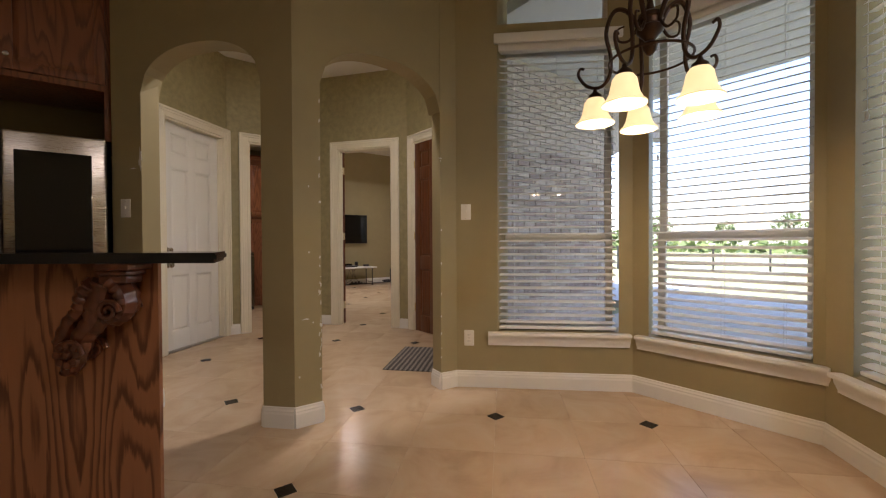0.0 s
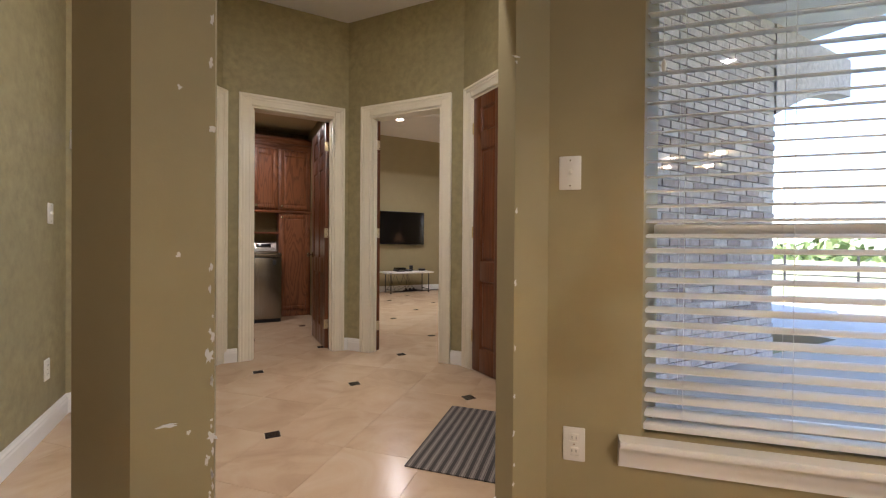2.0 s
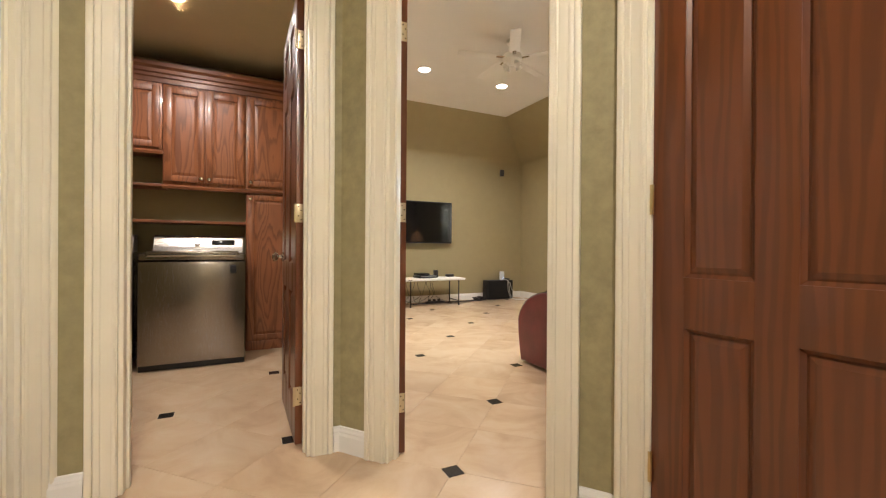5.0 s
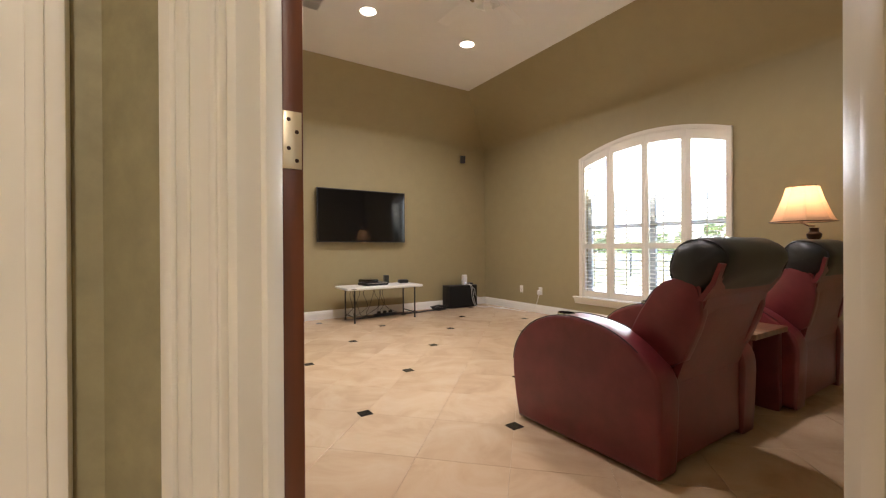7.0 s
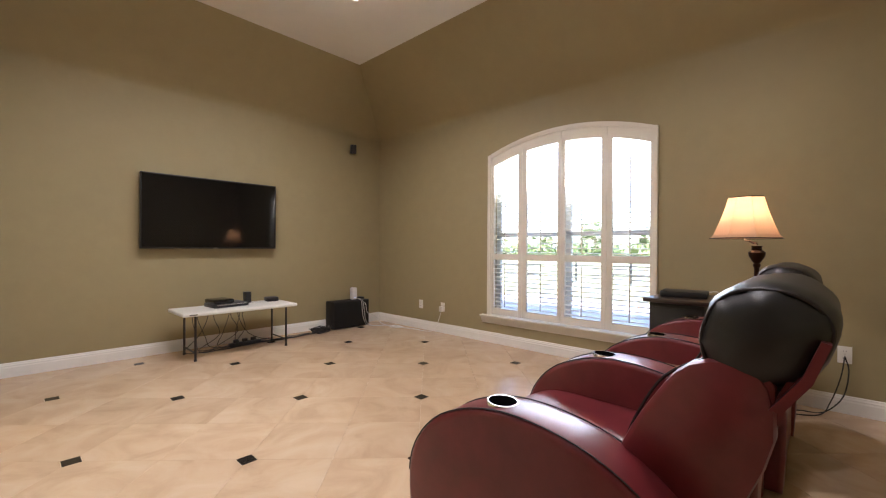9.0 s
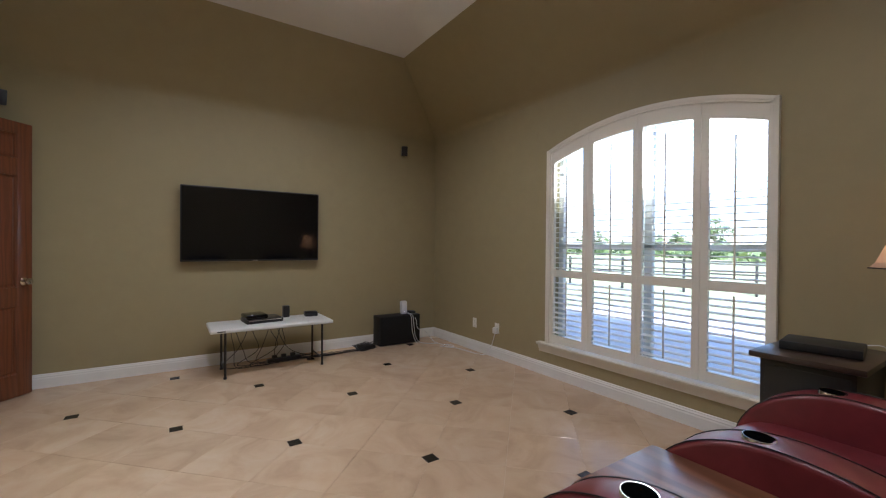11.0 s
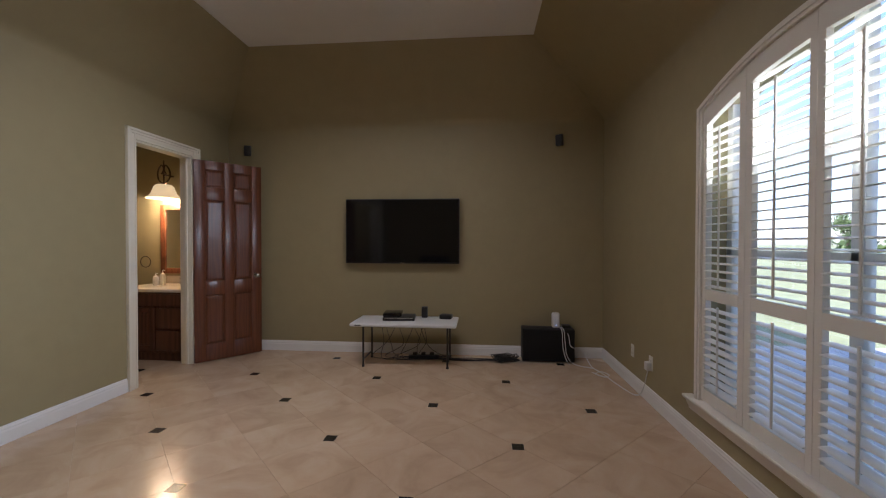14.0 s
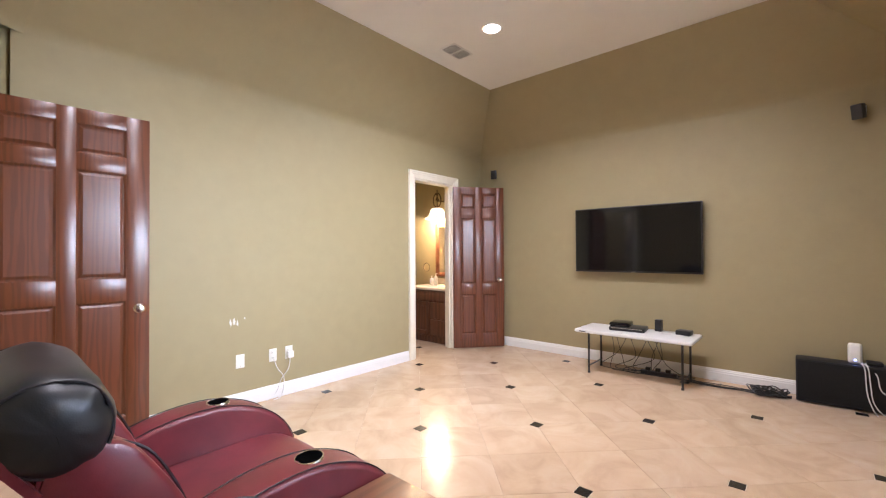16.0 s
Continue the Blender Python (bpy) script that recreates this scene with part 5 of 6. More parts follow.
for x0, x1, kx in ((0.995, 1.315, 1.29), (1.33, 1.65, 1.355)):
    cabinet_door(ob, x0, x1, 1.63, 2.49, CY, kx, 1.665)
bm = B()
extrude_profile(bm, [(0, 0), (0.03, 0), (0.036, 0.02), (0.02, 0.035), (0, 0.04)], (2.13, CY, 1.56), (0.98, CY, 1.56))
part("light_rail", bm, OAK_X, ob)
ob = thing("tall_cabinet", "tall red-stained oak pantry cabinet, floor to crown", "cabinet", GR)
bm = B()
box(bm, (1.67, CY, 0.0), (2.13, LN, 2.52), 0.002)
part("body", bm, RED_OAK, ob)
cabinet_door(ob, 1.685, 2.115, 1.63, 2.49, CY, 1.71, 1.665)
cabinet_door(ob, 1.685, 2.115, 0.10, 1.545, CY, 1.71, 1.50)
bm = B()
box(bm, (1.67, CY - 0.002, 0.0), (2.13, CY + 0.01, 0.09), 0.002)
part("toe_kick", bm, RED_OAK, ob)
ob = thing("crown_moulding", "stepped red-stained oak crown along the cabinets", "moulding")
bm = B()
extrude_profile(bm, [(-0.05, 0), (0.012, 0), (0.012, 0.04), (0.024, 0.05), (0.024, 0.075), (0.04, 0.085), (0.04, 0.115), (0.062, 0.135), (0.062, 0.17), (-0.05, 0.17)], (2.18, CY, 2.52), (-0.42, CY, 2.52))
part("crown", bm, OAK_X, ob, smooth=False)
for z, x1 in ((1.60, 0.98), (1.268, 1.67)):
    ob = thing("wall_shelf", "thin red-stained oak shelf above the machines", "shelf", "laundry shelves")
    bm = B()
    box(bm, (-0.60, 8.0, z - 0.02), (x1, LN, z + 0.006), 0.003)
    part("board", bm, OAK_X, ob)
ob = thing("shelf_unit", "side cabinet of red-stained oak with open shelves", "cabinet")
bm = B()
box(bm, (-0.60, 7.4, 1.9), (-0.42, LN, 2.6), 0.003)
part("body", bm, RED_OAK, ob)

DSTEEL = steel("dark_stainless_steel", (0.27, 0.245, 0.215), 0.24, (60, 60, 1))


def machine(name, label, x0, x1, y0, front_door):
    ob = thing(name, label, "washing machine" if not front_door else "dryer")
    y1 = 8.22
    w = x1 - x0
    bm = B()
    n = 12
    rings = []
    for z, k in ((0.05, 0.0), (0.10, 1.0), (0.86, 1.0), (0.90, 0.8)):
        pts = [(x0, y1), (x0, y0 + 0.05)]
        for i in range(n + 1):
            u = i / n
            pts.append((x0 + 0.01 + (w - 0.02) * u, y0 + 0.035 - 0.035 * (1 - abs(2 * u - 1) ** 3) * k))
        pts += [(x1, y0 + 0.05), (x1, y1)]
        rings.append([(x, y, z) for x, y in pts])
    loft(bm, rings)
    part("body", bm, DSTEEL, ob, "brushed stainless body")
    bm = B()
    box(bm, (x0 + 0.01, y0 + 0.05, 0.0), (x1 - 0.01, y1 - 0.02, 0.05), 0.004)
    part("base", bm, BLACK, ob)
    bm = B()
    box(bm, (x0 + 0.002, y0 + 0.02, 0.905), (x1 - 0.002, y1, 0.975), 0.025, seg=4)
    part("deck", bm, DSTEEL, ob)
    if not front_door:
        bm = B()
        box(bm, (x0 + 0.06, y0 + 0.012, 0.955), (x1 - 0.06, 8.0, 0.992), 0.014, seg=3)
        lid = part("lid", bm, DSTEEL, ob, "hinged steel lid")
        bm = B()
        tube(bm, [(x0 + 0.08, y0 + 0.008, 0.952), (x1 - 0.08, y0 + 0.008, 0.952)], 0.009, 8)
        part("lid_handle", bm, CHROME, lid)
        bm = B()
        box(bm, (x1 - 0.12, y0 - 0.001, 0.80), (x1 - 0.075, y0 + 0.02, 0.87), 0.002)
        part("energy_sticker", bm, BLACK, ob, "dark sticker")
    else:
        bm = B()
        box(bm, (x0 + 0.07, y0 - 0.02, 0.27), (x1 - 0.07, y0 + 0.02, 0.88), 0.05, seg=5)
        dr = part("door", bm, STEEL, ob, "rounded steel dryer door")
        bm = B()
        box(bm, (x0 + 0.11, y0 - 0.026, 0.33), (x1 - 0.11, y0 - 0.016, 0.82), 0.06, seg=5)
        part("window", bm, SCREEN, dr, "dark glass window")
    # control console leaning back
    bm = B()
    prof = [(8.21, 0.965), (8.02, 0.965), (8.045, 1.03), (8.09, 1.115), (8.12, 1.135), (8.21, 1.135)]
    loft(bm, [[(x, y, z) for y, z in prof] for x in (x0 + 0.03, x0 + 0.05, x1 - 0.05, x1 - 0.03)])
    con = part("console", bm, STEEL, ob, "sloped control console", smooth=False)
    bm = B()
    lathe(bm, [(0, 0.03), (0.03, 0.03), (0.034, 0.0), (0, 0.0)], 20, pose((x0 + x1) / 2 - 0.02, 8.065, 1.07, 62))
    part("dial", bm, CHROME, con, "chrome dial")
    bm = B()
    box(bm, (-0.1, -0.03, 0), (0.1, 0.03, 0.003), 0.001, m=pose(x1 - 0.2, 8.065, 1.07, 62))
    part("display", bm, SCREEN, con, "dark display")
    for i in range(4):
        bm = B()
        box(bm, (-0.008, -0.006, 0), (0.008, 0.006, 0.005), 0.001, m=pose(x1 - 0.28 + 0.05 * i, 8.052, 1.045, 62))
        part("button", bm, CHROME, con)
    return ob


machine("washing_machine", "brushed steel top-load washer with rounded front", 0.87, 1.67, 7.50, False)
machine("dryer", "brushed steel dryer with dark door window", -0.05, 0.78, 7.53, True)
bm = B()
ob = thing("wall_hook", "small brass hook screwed into the laundry ceiling", "hook", "", pose(1.17, 7.15, 2.86, 90))
box(bm, (-0.01, 0.0, -0.02), (0.01, 0.006, 0.02), 0.002)
tube(bm, spline([(0, 0, 0), (0.03, -0.04, 0.0), (0.06, -0.05, 0.03)], 5), 0.006, 8)
part("hook", bm, BRASS, ob)

# ---- bathroom ----
VAN = wood("brown_vanity_wood", (0.060, 0.020, 0.010), (0.13, 0.050, 0.026), 0.4)
ob = thing("vanity", "brown wooden bathroom vanity with drawers and doors", "vanity")
VY = 10.02
bm = B()
box(bm, (1.32, VY, 0.10), (2.22, 10.60, 0.80), 0.003)
box(bm, (1.34, VY + 0.04, 0.0), (2.20, 10.60, 0.10), 0.003)
part("body", bm, VAN, ob)
cabinet_door(ob, 1.335, 1.80, 0.13, 0.62, VY, None, None, VAN)
for z0, z1 in ((0.13, 0.36), (0.38, 0.62)):
    bm = B()
    box(bm, (1.82, VY - 0.02, z0), (2.20, VY, z1), 0.006)
    part("drawer", bm, VAN, ob, "wooden drawer front")
bm = B()
box(bm, (1.335, VY - 0.02, 0.64), (2.20, VY, 0.78), 0.006)
part("drawer", bm, VAN, ob, "wooden drawer front")
for x in (1.325, 2.17):
    bm = B()
    box(bm, (x, VY - 0.025, 0.0), (x + 0.05, VY + 0.03, 0.80), 0.006)
    part("corner_post", bm, VAN, ob)
ob = thing("countertop", "cream stone bathroom countertop", "countertop")
bm = B()
box(bm, (1.29, VY - 0.04, 0.80), (2.25, 10.615, 0.84), 0.01, seg=3)
part("slab", bm, paint("cream_stone", (0.66, 0.58, 0.46), 0.2, 0.08, 8.0), ob)
bm = B()
box(bm, (1.29, 10.595, 0.84), (2.25, 10.615, 0.94), 0.004)
part("backsplash", bm, paint("cream_stone_splash", (0.66, 0.58, 0.46), 0.2, 0.08, 8.0), ob)
ob = thing("faucet", "dark bronze two-handle bathroom faucet", "faucet", "", pose(1.93, 10.45, 0.84))
bm = B()
tube(bm, spline([(0, 0, 0), (0, 0, 0.14), (0, -0.05, 0.19), (0, -0.12, 0.17), (0, -0.13, 0.14)], 6), 0.012, 10)
part("spout", bm, BRONZE, ob)
for x in (-0.1, 0.1):
    bm = B()
    lathe(bm, [(0, 0), (0.024, 0), (0.02, 0.02), (0.012, 0.03), (0.012, 0.07), (0.018, 0.075), (0, 0.085)], 16, pose(x, 0, 0))
    tube(bm, [(x, 0, 0.075), (x + (0.05 if x > 0 else -0.05), -0.01, 0.085)], 0.006, 8)
    part("handle", bm, BRONZE, ob)
ob = thing("mirror", "wood-framed bathroom mirror above the vanity", "mirror")
bm = B()
for a, b in (((1.40, 10.585, 0.97), (1.47, 10.618, 1.86)), ((2.16, 10.585, 0.97), (2.23, 10.618, 1.86)), ((1.47, 10.585, 0.97), (2.16, 10.618, 1.04)), ((1.47, 10.585, 1.79), (2.16, 10.618, 1.86))):
    box(bm, a, b, 0.008)
part("frame", bm, RED_OAK, ob, "reddish wooden frame")
bm = B()
box(bm, (1.465, 10.60, 1.035), (2.165, 10.606, 1.795))
part("glass", bm, material("mirror_glass", (0.85, 0.85, 0.85), 0.02, 1.0), ob)
for x, h, mat, lab in ((1.55, 0.15, PLASTIC, "white pump soap bottle on the vanity"), (1.64, 0.19, PLATE, "white lotion bottle on the vanity")):
    ob = thing("soap_bottle", lab, "bottle", "bottles on the vanity", pose(x, 10.33, 0.84))
    bm = B()
    lathe(bm, [(0, 0), (0.03, 0), (0.032, 0.01), (0.032, h * 0.6), (0.024, h * 0.75), (0.010, h * 0.8), (0.010, h * 0.85), (0.0, h * 0.86)], 18)
    part("body", bm, mat, ob)
    bm = B()
    tube(bm, [(0, 0, h * 0.85), (0, 0, h), (0.035, -0.01, h)], 0.005, 8)
    part("pump", bm, mat, ob)
ob = thing("towel_ring", "dark round towel ring on the bathroom wall", "towel ring", "", pose(1.20, 10.60, 1.12))
bm = B()
ring = [(0.07 * math.cos(a), -0.02, 0.07 * math.sin(a)) for a in [2 * math.pi * i / 24 for i in range(25)]]
tube(bm, ring, 0.005, 8)
part("ring", bm, BRONZE, ob)


# bell shades of glass, used by the vanity light and the chandelier
AMBER = glow("lit_alabaster_glass", (1.0, 0.72, 0.34), 0.22, (0.80, 0.66, 0.42))


def bell(r, h):
    bm = B()
    prof = [(0.20, 0.0), (0.42, -0.04), (0.55, -0.18), (0.62, -0.42), (0.70, -0.66), (0.84, -0.84), (1.0, -0.95), (0.97, -1.0), (0.82, -0.90), (0.66, -0.70), (0.56, -0.42), (0.46, -0.16), (0.2, -0.05)]
    return lathe(bm, [(a * r, b * h) for a, b in prof], 28)


ob = thing("vanity_light", "lit bronze scroll wall light with bell shade", "wall light", "", pose(1.56, 10.46, 2.10))
bm = B()
for s in (1, -1):
    tube(bm, spline([(0, 0, 0), (0.07 * s, 0, 0.06), (0.08 * s, 0, 0.16), (0.03 * s, 0, 0.24), (0.0, 0, 0.19), (0.03 * s, 0, 0.13)], 6), 0.009, 8)
tube(bm, [(0, 0, 0), (0, 0, 0.30)], 0.008, 8)
tube(bm, [(0, 0, 0.12), (0, 0.16, 0.12)], 0.010, 8)
part("scroll", bm, BRONZE, ob, "aged bronze scrollwork")
part("shade", bell(0.20, 0.18), AMBER, ob, "glowing bell glass shade")
bulb("vanity_bulb", (1.56, 10.46, 1.88), 0.04, 9.5, (1.0, 0.74, 0.42))


# ---- kitchen and nook ----
ob = thing("refrigerator", "stainless french-door refrigerator with black glass panel", "refrigerator")
FX0, FX1, FY = -1.02, -0.085, 3.40
bm = B()
box(bm, (FX0, FY + 0.05, 0.02), (FX1, 4.15, 1.76), 0.006)
part("body", bm, material("dark_grey_side", (0.03, 0.03, 0.032), 0.45), ob, "dark grey side")
xm = (FX0 + FX1) / 2
for x0, x1 in ((FX0, xm - 0.003), (xm + 0.003, FX1)):
    bm = B()
    box(bm, (x0, FY, 0.93), (x1, FY + 0.06, 1.77), 0.012, seg=3)
    d = part("door", bm, STEEL, ob, "brushed steel upper door")
    bm = B()
    box(bm, (x0 + 0.05, FY - 0.003, 1.0), (x1 - 0.07, FY + 0.004, 1.66), 0.003)
    part("glass_panel", bm, SCREEN, d, "black glass panel", smooth=False)
for z0, z1 in ((0.60, 0.92), (0.28, 0.59), (0.03, 0.27)):
    bm = B()
    box(bm, (FX0, FY, z0), (FX1, FY + 0.06, z1), 0.012, seg=3)
    d = part("drawer", bm, STEEL, ob, "brushed steel drawer")
    bm = B()
    tube(bm, [(FX0 + 0.06, FY - 0.045, z1 - 0.045), (FX1 - 0.06, FY - 0.045, z1 - 0.045)], 0.011, 10)
    for x in (FX0 + 0.09, FX1 - 0.09):
        tube(bm, [(x, FY - 0.045, z1 - 0.045), (x, FY + 0.002, z1 - 0.045)], 0.009, 8)
    part("handle", bm, CHROME, d, "steel bar handle")
ob = thing("wall_cabinet", "dark red oak cabinet above the refrigerator", "cabinet", "kitchen cabinets")
bm = B()
box(bm, (-1.10, 3.60, 2.13), (-0.062, 4.20, 3.10), 0.003)
box(bm, (-0.10, 3.60, 1.80), (-0.062, 4.20, 2.13), 0.002)
part("body", bm, RED_OAK, ob)
for x0, x1, kx in ((-1.09, -0.60, -0.63), (-0.58, -0.09, -0.55)):
    cabinet_door(ob, x0, x1, 2.17, 2.95, 3.60, kx, 2.25)

# raised bar with corbel
ob = thing("bar_counter", "oak-panelled raised kitchen bar", "bar counter")
BP = Vector((0.035, 1.93))
u = Vector((-0.801, 0.599))
n_ = Vector((-0.599, -0.801))
e = BP + u * 1.6
bk = Vector((0.599, 0.801)) * 0.16
bk2 = bk + Vector((0.599, 0.801)) * 0.02
bm = B()
prism(bm, [tuple(BP + bk), tuple(BP + bk2), tuple(e + bk2), tuple(e + bk)], 0, 1.03)
part("front_panel", bm, BAR_OAK, ob, "bold-grained oak panel", smooth=False)
bm = B()
prism(bm, [tuple(BP + bk2 + u * 0.10), tuple(BP + bk2 * 1.6 + u * 0.16), tuple(e + bk2 * 1.6), tuple(e + bk2)], 0, 1.03)
part("body", bm, RED_OAK, ob, "dark oak bar wall", smooth=False)
bm = B()
tip, tip2 = Vector((0.303, 1.767)), Vector((0.395, 2.135))
q = [tip, tip2, tip2 + u * 2.0, tip + u * 1.9]
for z0, z1, s in ((1.03, 1.044, 0.012), (1.044, 1.060, 0.0), (1.060, 1.070, 0.006)):
    c = sum(q, Vector((0, 0))) / 4
    prism(bm, [tuple(p + (c - p).normalized() * s) for p in q], z0, z1)
ob2 = thing("countertop", "black granite bar top with stepped edge", "countertop")
part("slab", bm, GRANITE, ob2, smooth=False)
# carved corbel under the overhang
CB = BP + bk + u * 0.355 + n_ * 0.068
ob3 = thing("corbel", "carved dark red oak scroll corbel under the bar", "corbel", "", pose(CB.x, CB.y, 0.59, 0, 0, math.degrees(math.atan2(-u.y, -u.x))) @ Matrix.Diagonal((1.1, 1.0, 1.1, 1)))
CARVED = wood("dark_carved_oak", (0.050, 0.014, 0.006), (0.135, 0.040, 0.016), 0.30, grain=1.4, coat=0.35)
bm = B()
for x0, z0, z1 in ((0.305, 0.376, 0.400), (0.292, 0.358, 0.376), (0.283, 0.330, 0.358)):
    box(bm, (0.185, -0.066 + (0.305 - x0), z0), (x0, 0.066 - (0.305 - x0), z1), 0.006)
part("cap", bm, CARVED, ob3, "stepped moulded cap")


def scroll(name, line, r0, r1, width, label=""):
    """A carved leaf: a thick band that follows a line of (x, z), swelling and thinning, ribbed across its width."""
    pts = spline([(x, 0, z) for x, z in line], 6)
    rings = []
    for i, p in enumerate(pts):
        t = i / (len(pts) - 1)
        d = (pts[min(i + 1, len(pts) - 1)] - pts[max(i - 1, 0)]).normalized()
        nrm = Vector((d.z, 0, -d.x))
        r = (r0 + (r1 - r0) * t) * (1 + 0.10 * math.sin(i * 1.9))
        w = width * (1 - 0.25 * t) * (1 + 0.06 * math.sin(i * 1.9))
        ring = []
        for k in range(20):
            a = 2 * math.pi * k / 20
            rib = 1 + 0.13 * math.cos(6 * a)
            ring.append(p + nrm * (r * math.cos(a) * rib) + Vector((0, w * math.sin(a), 0)))
        rings.append(ring)
    return part(name, loft(B(), rings), CARVED, ob3, label)


scroll("leaf", [(0.215, 0.335), (0.250, 0.300), (0.258, 0.250), (0.235, 0.215), (0.195, 0.200)], 0.030, 0.026, 0.058, "carved acanthus leaf")
scroll("leaf", [(0.150, 0.325), (0.120, 0.285), (0.105, 0.235), (0.065, 0.190), (0.030, 0.120)], 0.036, 0.026, 0.058, "carved acanthus leaf")
scroll("scroll", [(0.19, 0.33), (0.165, 0.26), (0.145, 0.20), (0.10, 0.14), (0.075, 0.06), (0.045, 0.012)], 0.052, 0.020, 0.052, "curved corbel body")
for cx, cz, rr in ((0.225, 0.235, 0.040), (0.085, 0.085, 0.052)):
    for y in (-0.055, 0.055):
        bm = B()
        tube(bm, [(cx + rr * (1 - t / 22) * math.cos(t * 0.55), y, cz + rr * (1 - t / 22) * math.sin(t * 0.55)) for t in range(20)], 0.010, 7, 0.005)
        part("volute", bm, CARVED, ob3, "carved spiral")
for k in range(8):
    a = 2 * math.pi * k / 8
    bm = B()
    lathe(bm, [(0, 0), (0.017, 0.004), (0.013, 0.014), (0, 0.020)], 10, pose(0.085 + 0.034 * math.cos(a), -0.050, 0.085 + 0.034 * math.sin(a), 90))
    part("petal", bm, CARVED, ob3)
bm = B()
lathe(bm, [(0, 0), (0.018, 0.006), (0.012, 0.020), (0, 0.026)], 12, pose(0.085, -0.050, 0.085, 90))
part("rosette", bm, CARVED, ob3, "carved flower heart")

# chandelier
CX, CYY = 1.905, 0.94
ob = thing("chandelier", "lit five-arm bronze scroll chandelier with bell shades", "chandelier", "", pose(CX, CYY, -0.05))
bm = B()
lathe(bm, [(0, 1.98), (0.012, 1.985), (0.03, 2.01), (0.034, 2.03), (0.018, 2.045), (0.03, 2.06), (0.055, 2.085), (0.058, 2.10), (0.05, 2.11), (0.05, 2.135), (0.056, 2.14), (0.05, 2.16), (0.02, 2.18), (0.012, 2.22), (0, 2.225)], 22)
part("hub", bm, BRONZE, ob, "turned bronze hub")
bm = B()
tube(bm, [(0, 0, 2.22), (0, 0, CH + 0.02)], 0.006, 8)
lathe(bm, [(0, CH + 0.05), (0.065, CH + 0.05), (0.055, CH + 0.02), (0.012, CH), (0, CH)], 20)
for k in range(24):
    z = 2.24 + k * 0.043
    ring = [(0.012 * math.cos(a) * (1 if k % 2 else 0), 0.012 * math.cos(a) * (0 if k % 2 else 1), z + 0.026 * math.sin(a)) for a in [2 * math.pi * i / 10 for i in range(11)]]
    tube(bm, ring, 0.0035, 6)
part("chain", bm, BRONZE, ob, "bronze chain and canopy")
bm = B()
ring = [(0.17 * math.cos(2 * math.pi * i / 40), 0.17 * math.sin(2 * math.pi * i / 40), 1.965) for i in range(41)]
tube(bm, ring, 0.006, 8)
part("ring", bm, BRONZE, ob, "plain bronze ring")
for k in range(5):
    R = pose(0, 0, 0, 0, 0, 72 * k + 39)
    bm = B()
    tube(bm, spline([(0.04, 0, 2.10), (0.09, 0, 2.20), (0.15, 0, 2.22), (0.185, 0, 2.13), (0.165, 0, 2.02), (0.17, 0, 1.93), (0.21, 0, 1.885), (0.27, 0, 1.90), (0.31, 0, 1.955), (0.305, 0, 1.99), (0.285, 0, 1.985)], 6), 0.011, 8, 0.006)
    tube(bm, spline([(0.05, 0, 2.12), (0.085, 0, 2.07), (0.13, 0, 2.08), (0.135, 0, 2.13), (0.105, 0, 2.14)], 5), 0.007, 8, 0.004)
    arm = part("arm", bm, BRONZE, ob, "scrolled bronze arm", m=R)
    bm = B()
    lathe(bm, [(0, 0.035), (0.008, 0.035), (0.012, 0.02), (0.03, 0.005), (0.034, -0.012), (0.0, -0.012)], 18, pose(0.235, 0, 1.845))
    part("socket_cup", bm, BRONZE, arm)
    sh = part("shade", bell(0.088, 0.125), AMBER, arm, "glowing amber bell glass", m=pose(0.235, 0, 1.838))
    p = R @ Vector((0.235, 0, 1.73))
    bulb("chandelier_bulb", (CX + p.x, CYY + p.y, p.z - 0.05), 0.03, 1.05)

# striped door mat
STRIPE = material("woven_stripe", (0.16, 0.135, 0.11), 0.9)
_v = coords(STRIPE, world_space=False)
_w = node(STRIPE, "ShaderNodeTexWave", Scale=7.0, Distortion=0.3, Detail=2.0)
_w.bands_direction = "X"
link(STRIPE, _v, _w.inputs["Vector"])
_r = STRIPE.node_tree.nodes.new("ShaderNodeValToRGB")
_r.color_ramp.interpolation = "CONSTANT"
for p, c in ((0.0, (0.055, 0.047, 0.042)), (0.35, (0.20, 0.17, 0.14)), (0.6, (0.11, 0.095, 0.085)), (0.85, (0.26, 0.225, 0.19))):
    el = _r.color_ramp.elements.new(p) if p not in (0.0,) else _r.color_ramp.elements[0]
    el.color = (*c, 1)
_r.color_ramp.elements[-1].color = (0.26, 0.225, 0.19, 1)
link(STRIPE, _w.outputs["Fac"], _r.inputs["Fac"])
link(STRIPE, _r.outputs["Color"], STRIPE.node_tree.nodes["Principled BSDF"].inputs["Base Color"])
_n = node(STRIPE, "ShaderNodeTexNoise", Scale=300.0)
link(STRIPE, _v, _n.inputs["Vector"])
bump(STRIPE, _n.outputs["Fac"], 0.4, 0.004)
MAT_AT = Vector((1.77, 3.20))
mu, mv = Vector((0.72, 0.70)), Vector((0.70, -0.72))
ob = thing("door_mat", "grey striped woven door mat on the tiles", "door mat", "", pose(MAT_AT.x, MAT_AT.y, 0, 0, 0, -45.8))
bm = B()
box(bm, (0.0, 0.0, 0.0005), (0.52, 0.80, 0.008), 0.003)
part("mat", bm, STRIPE, ob)


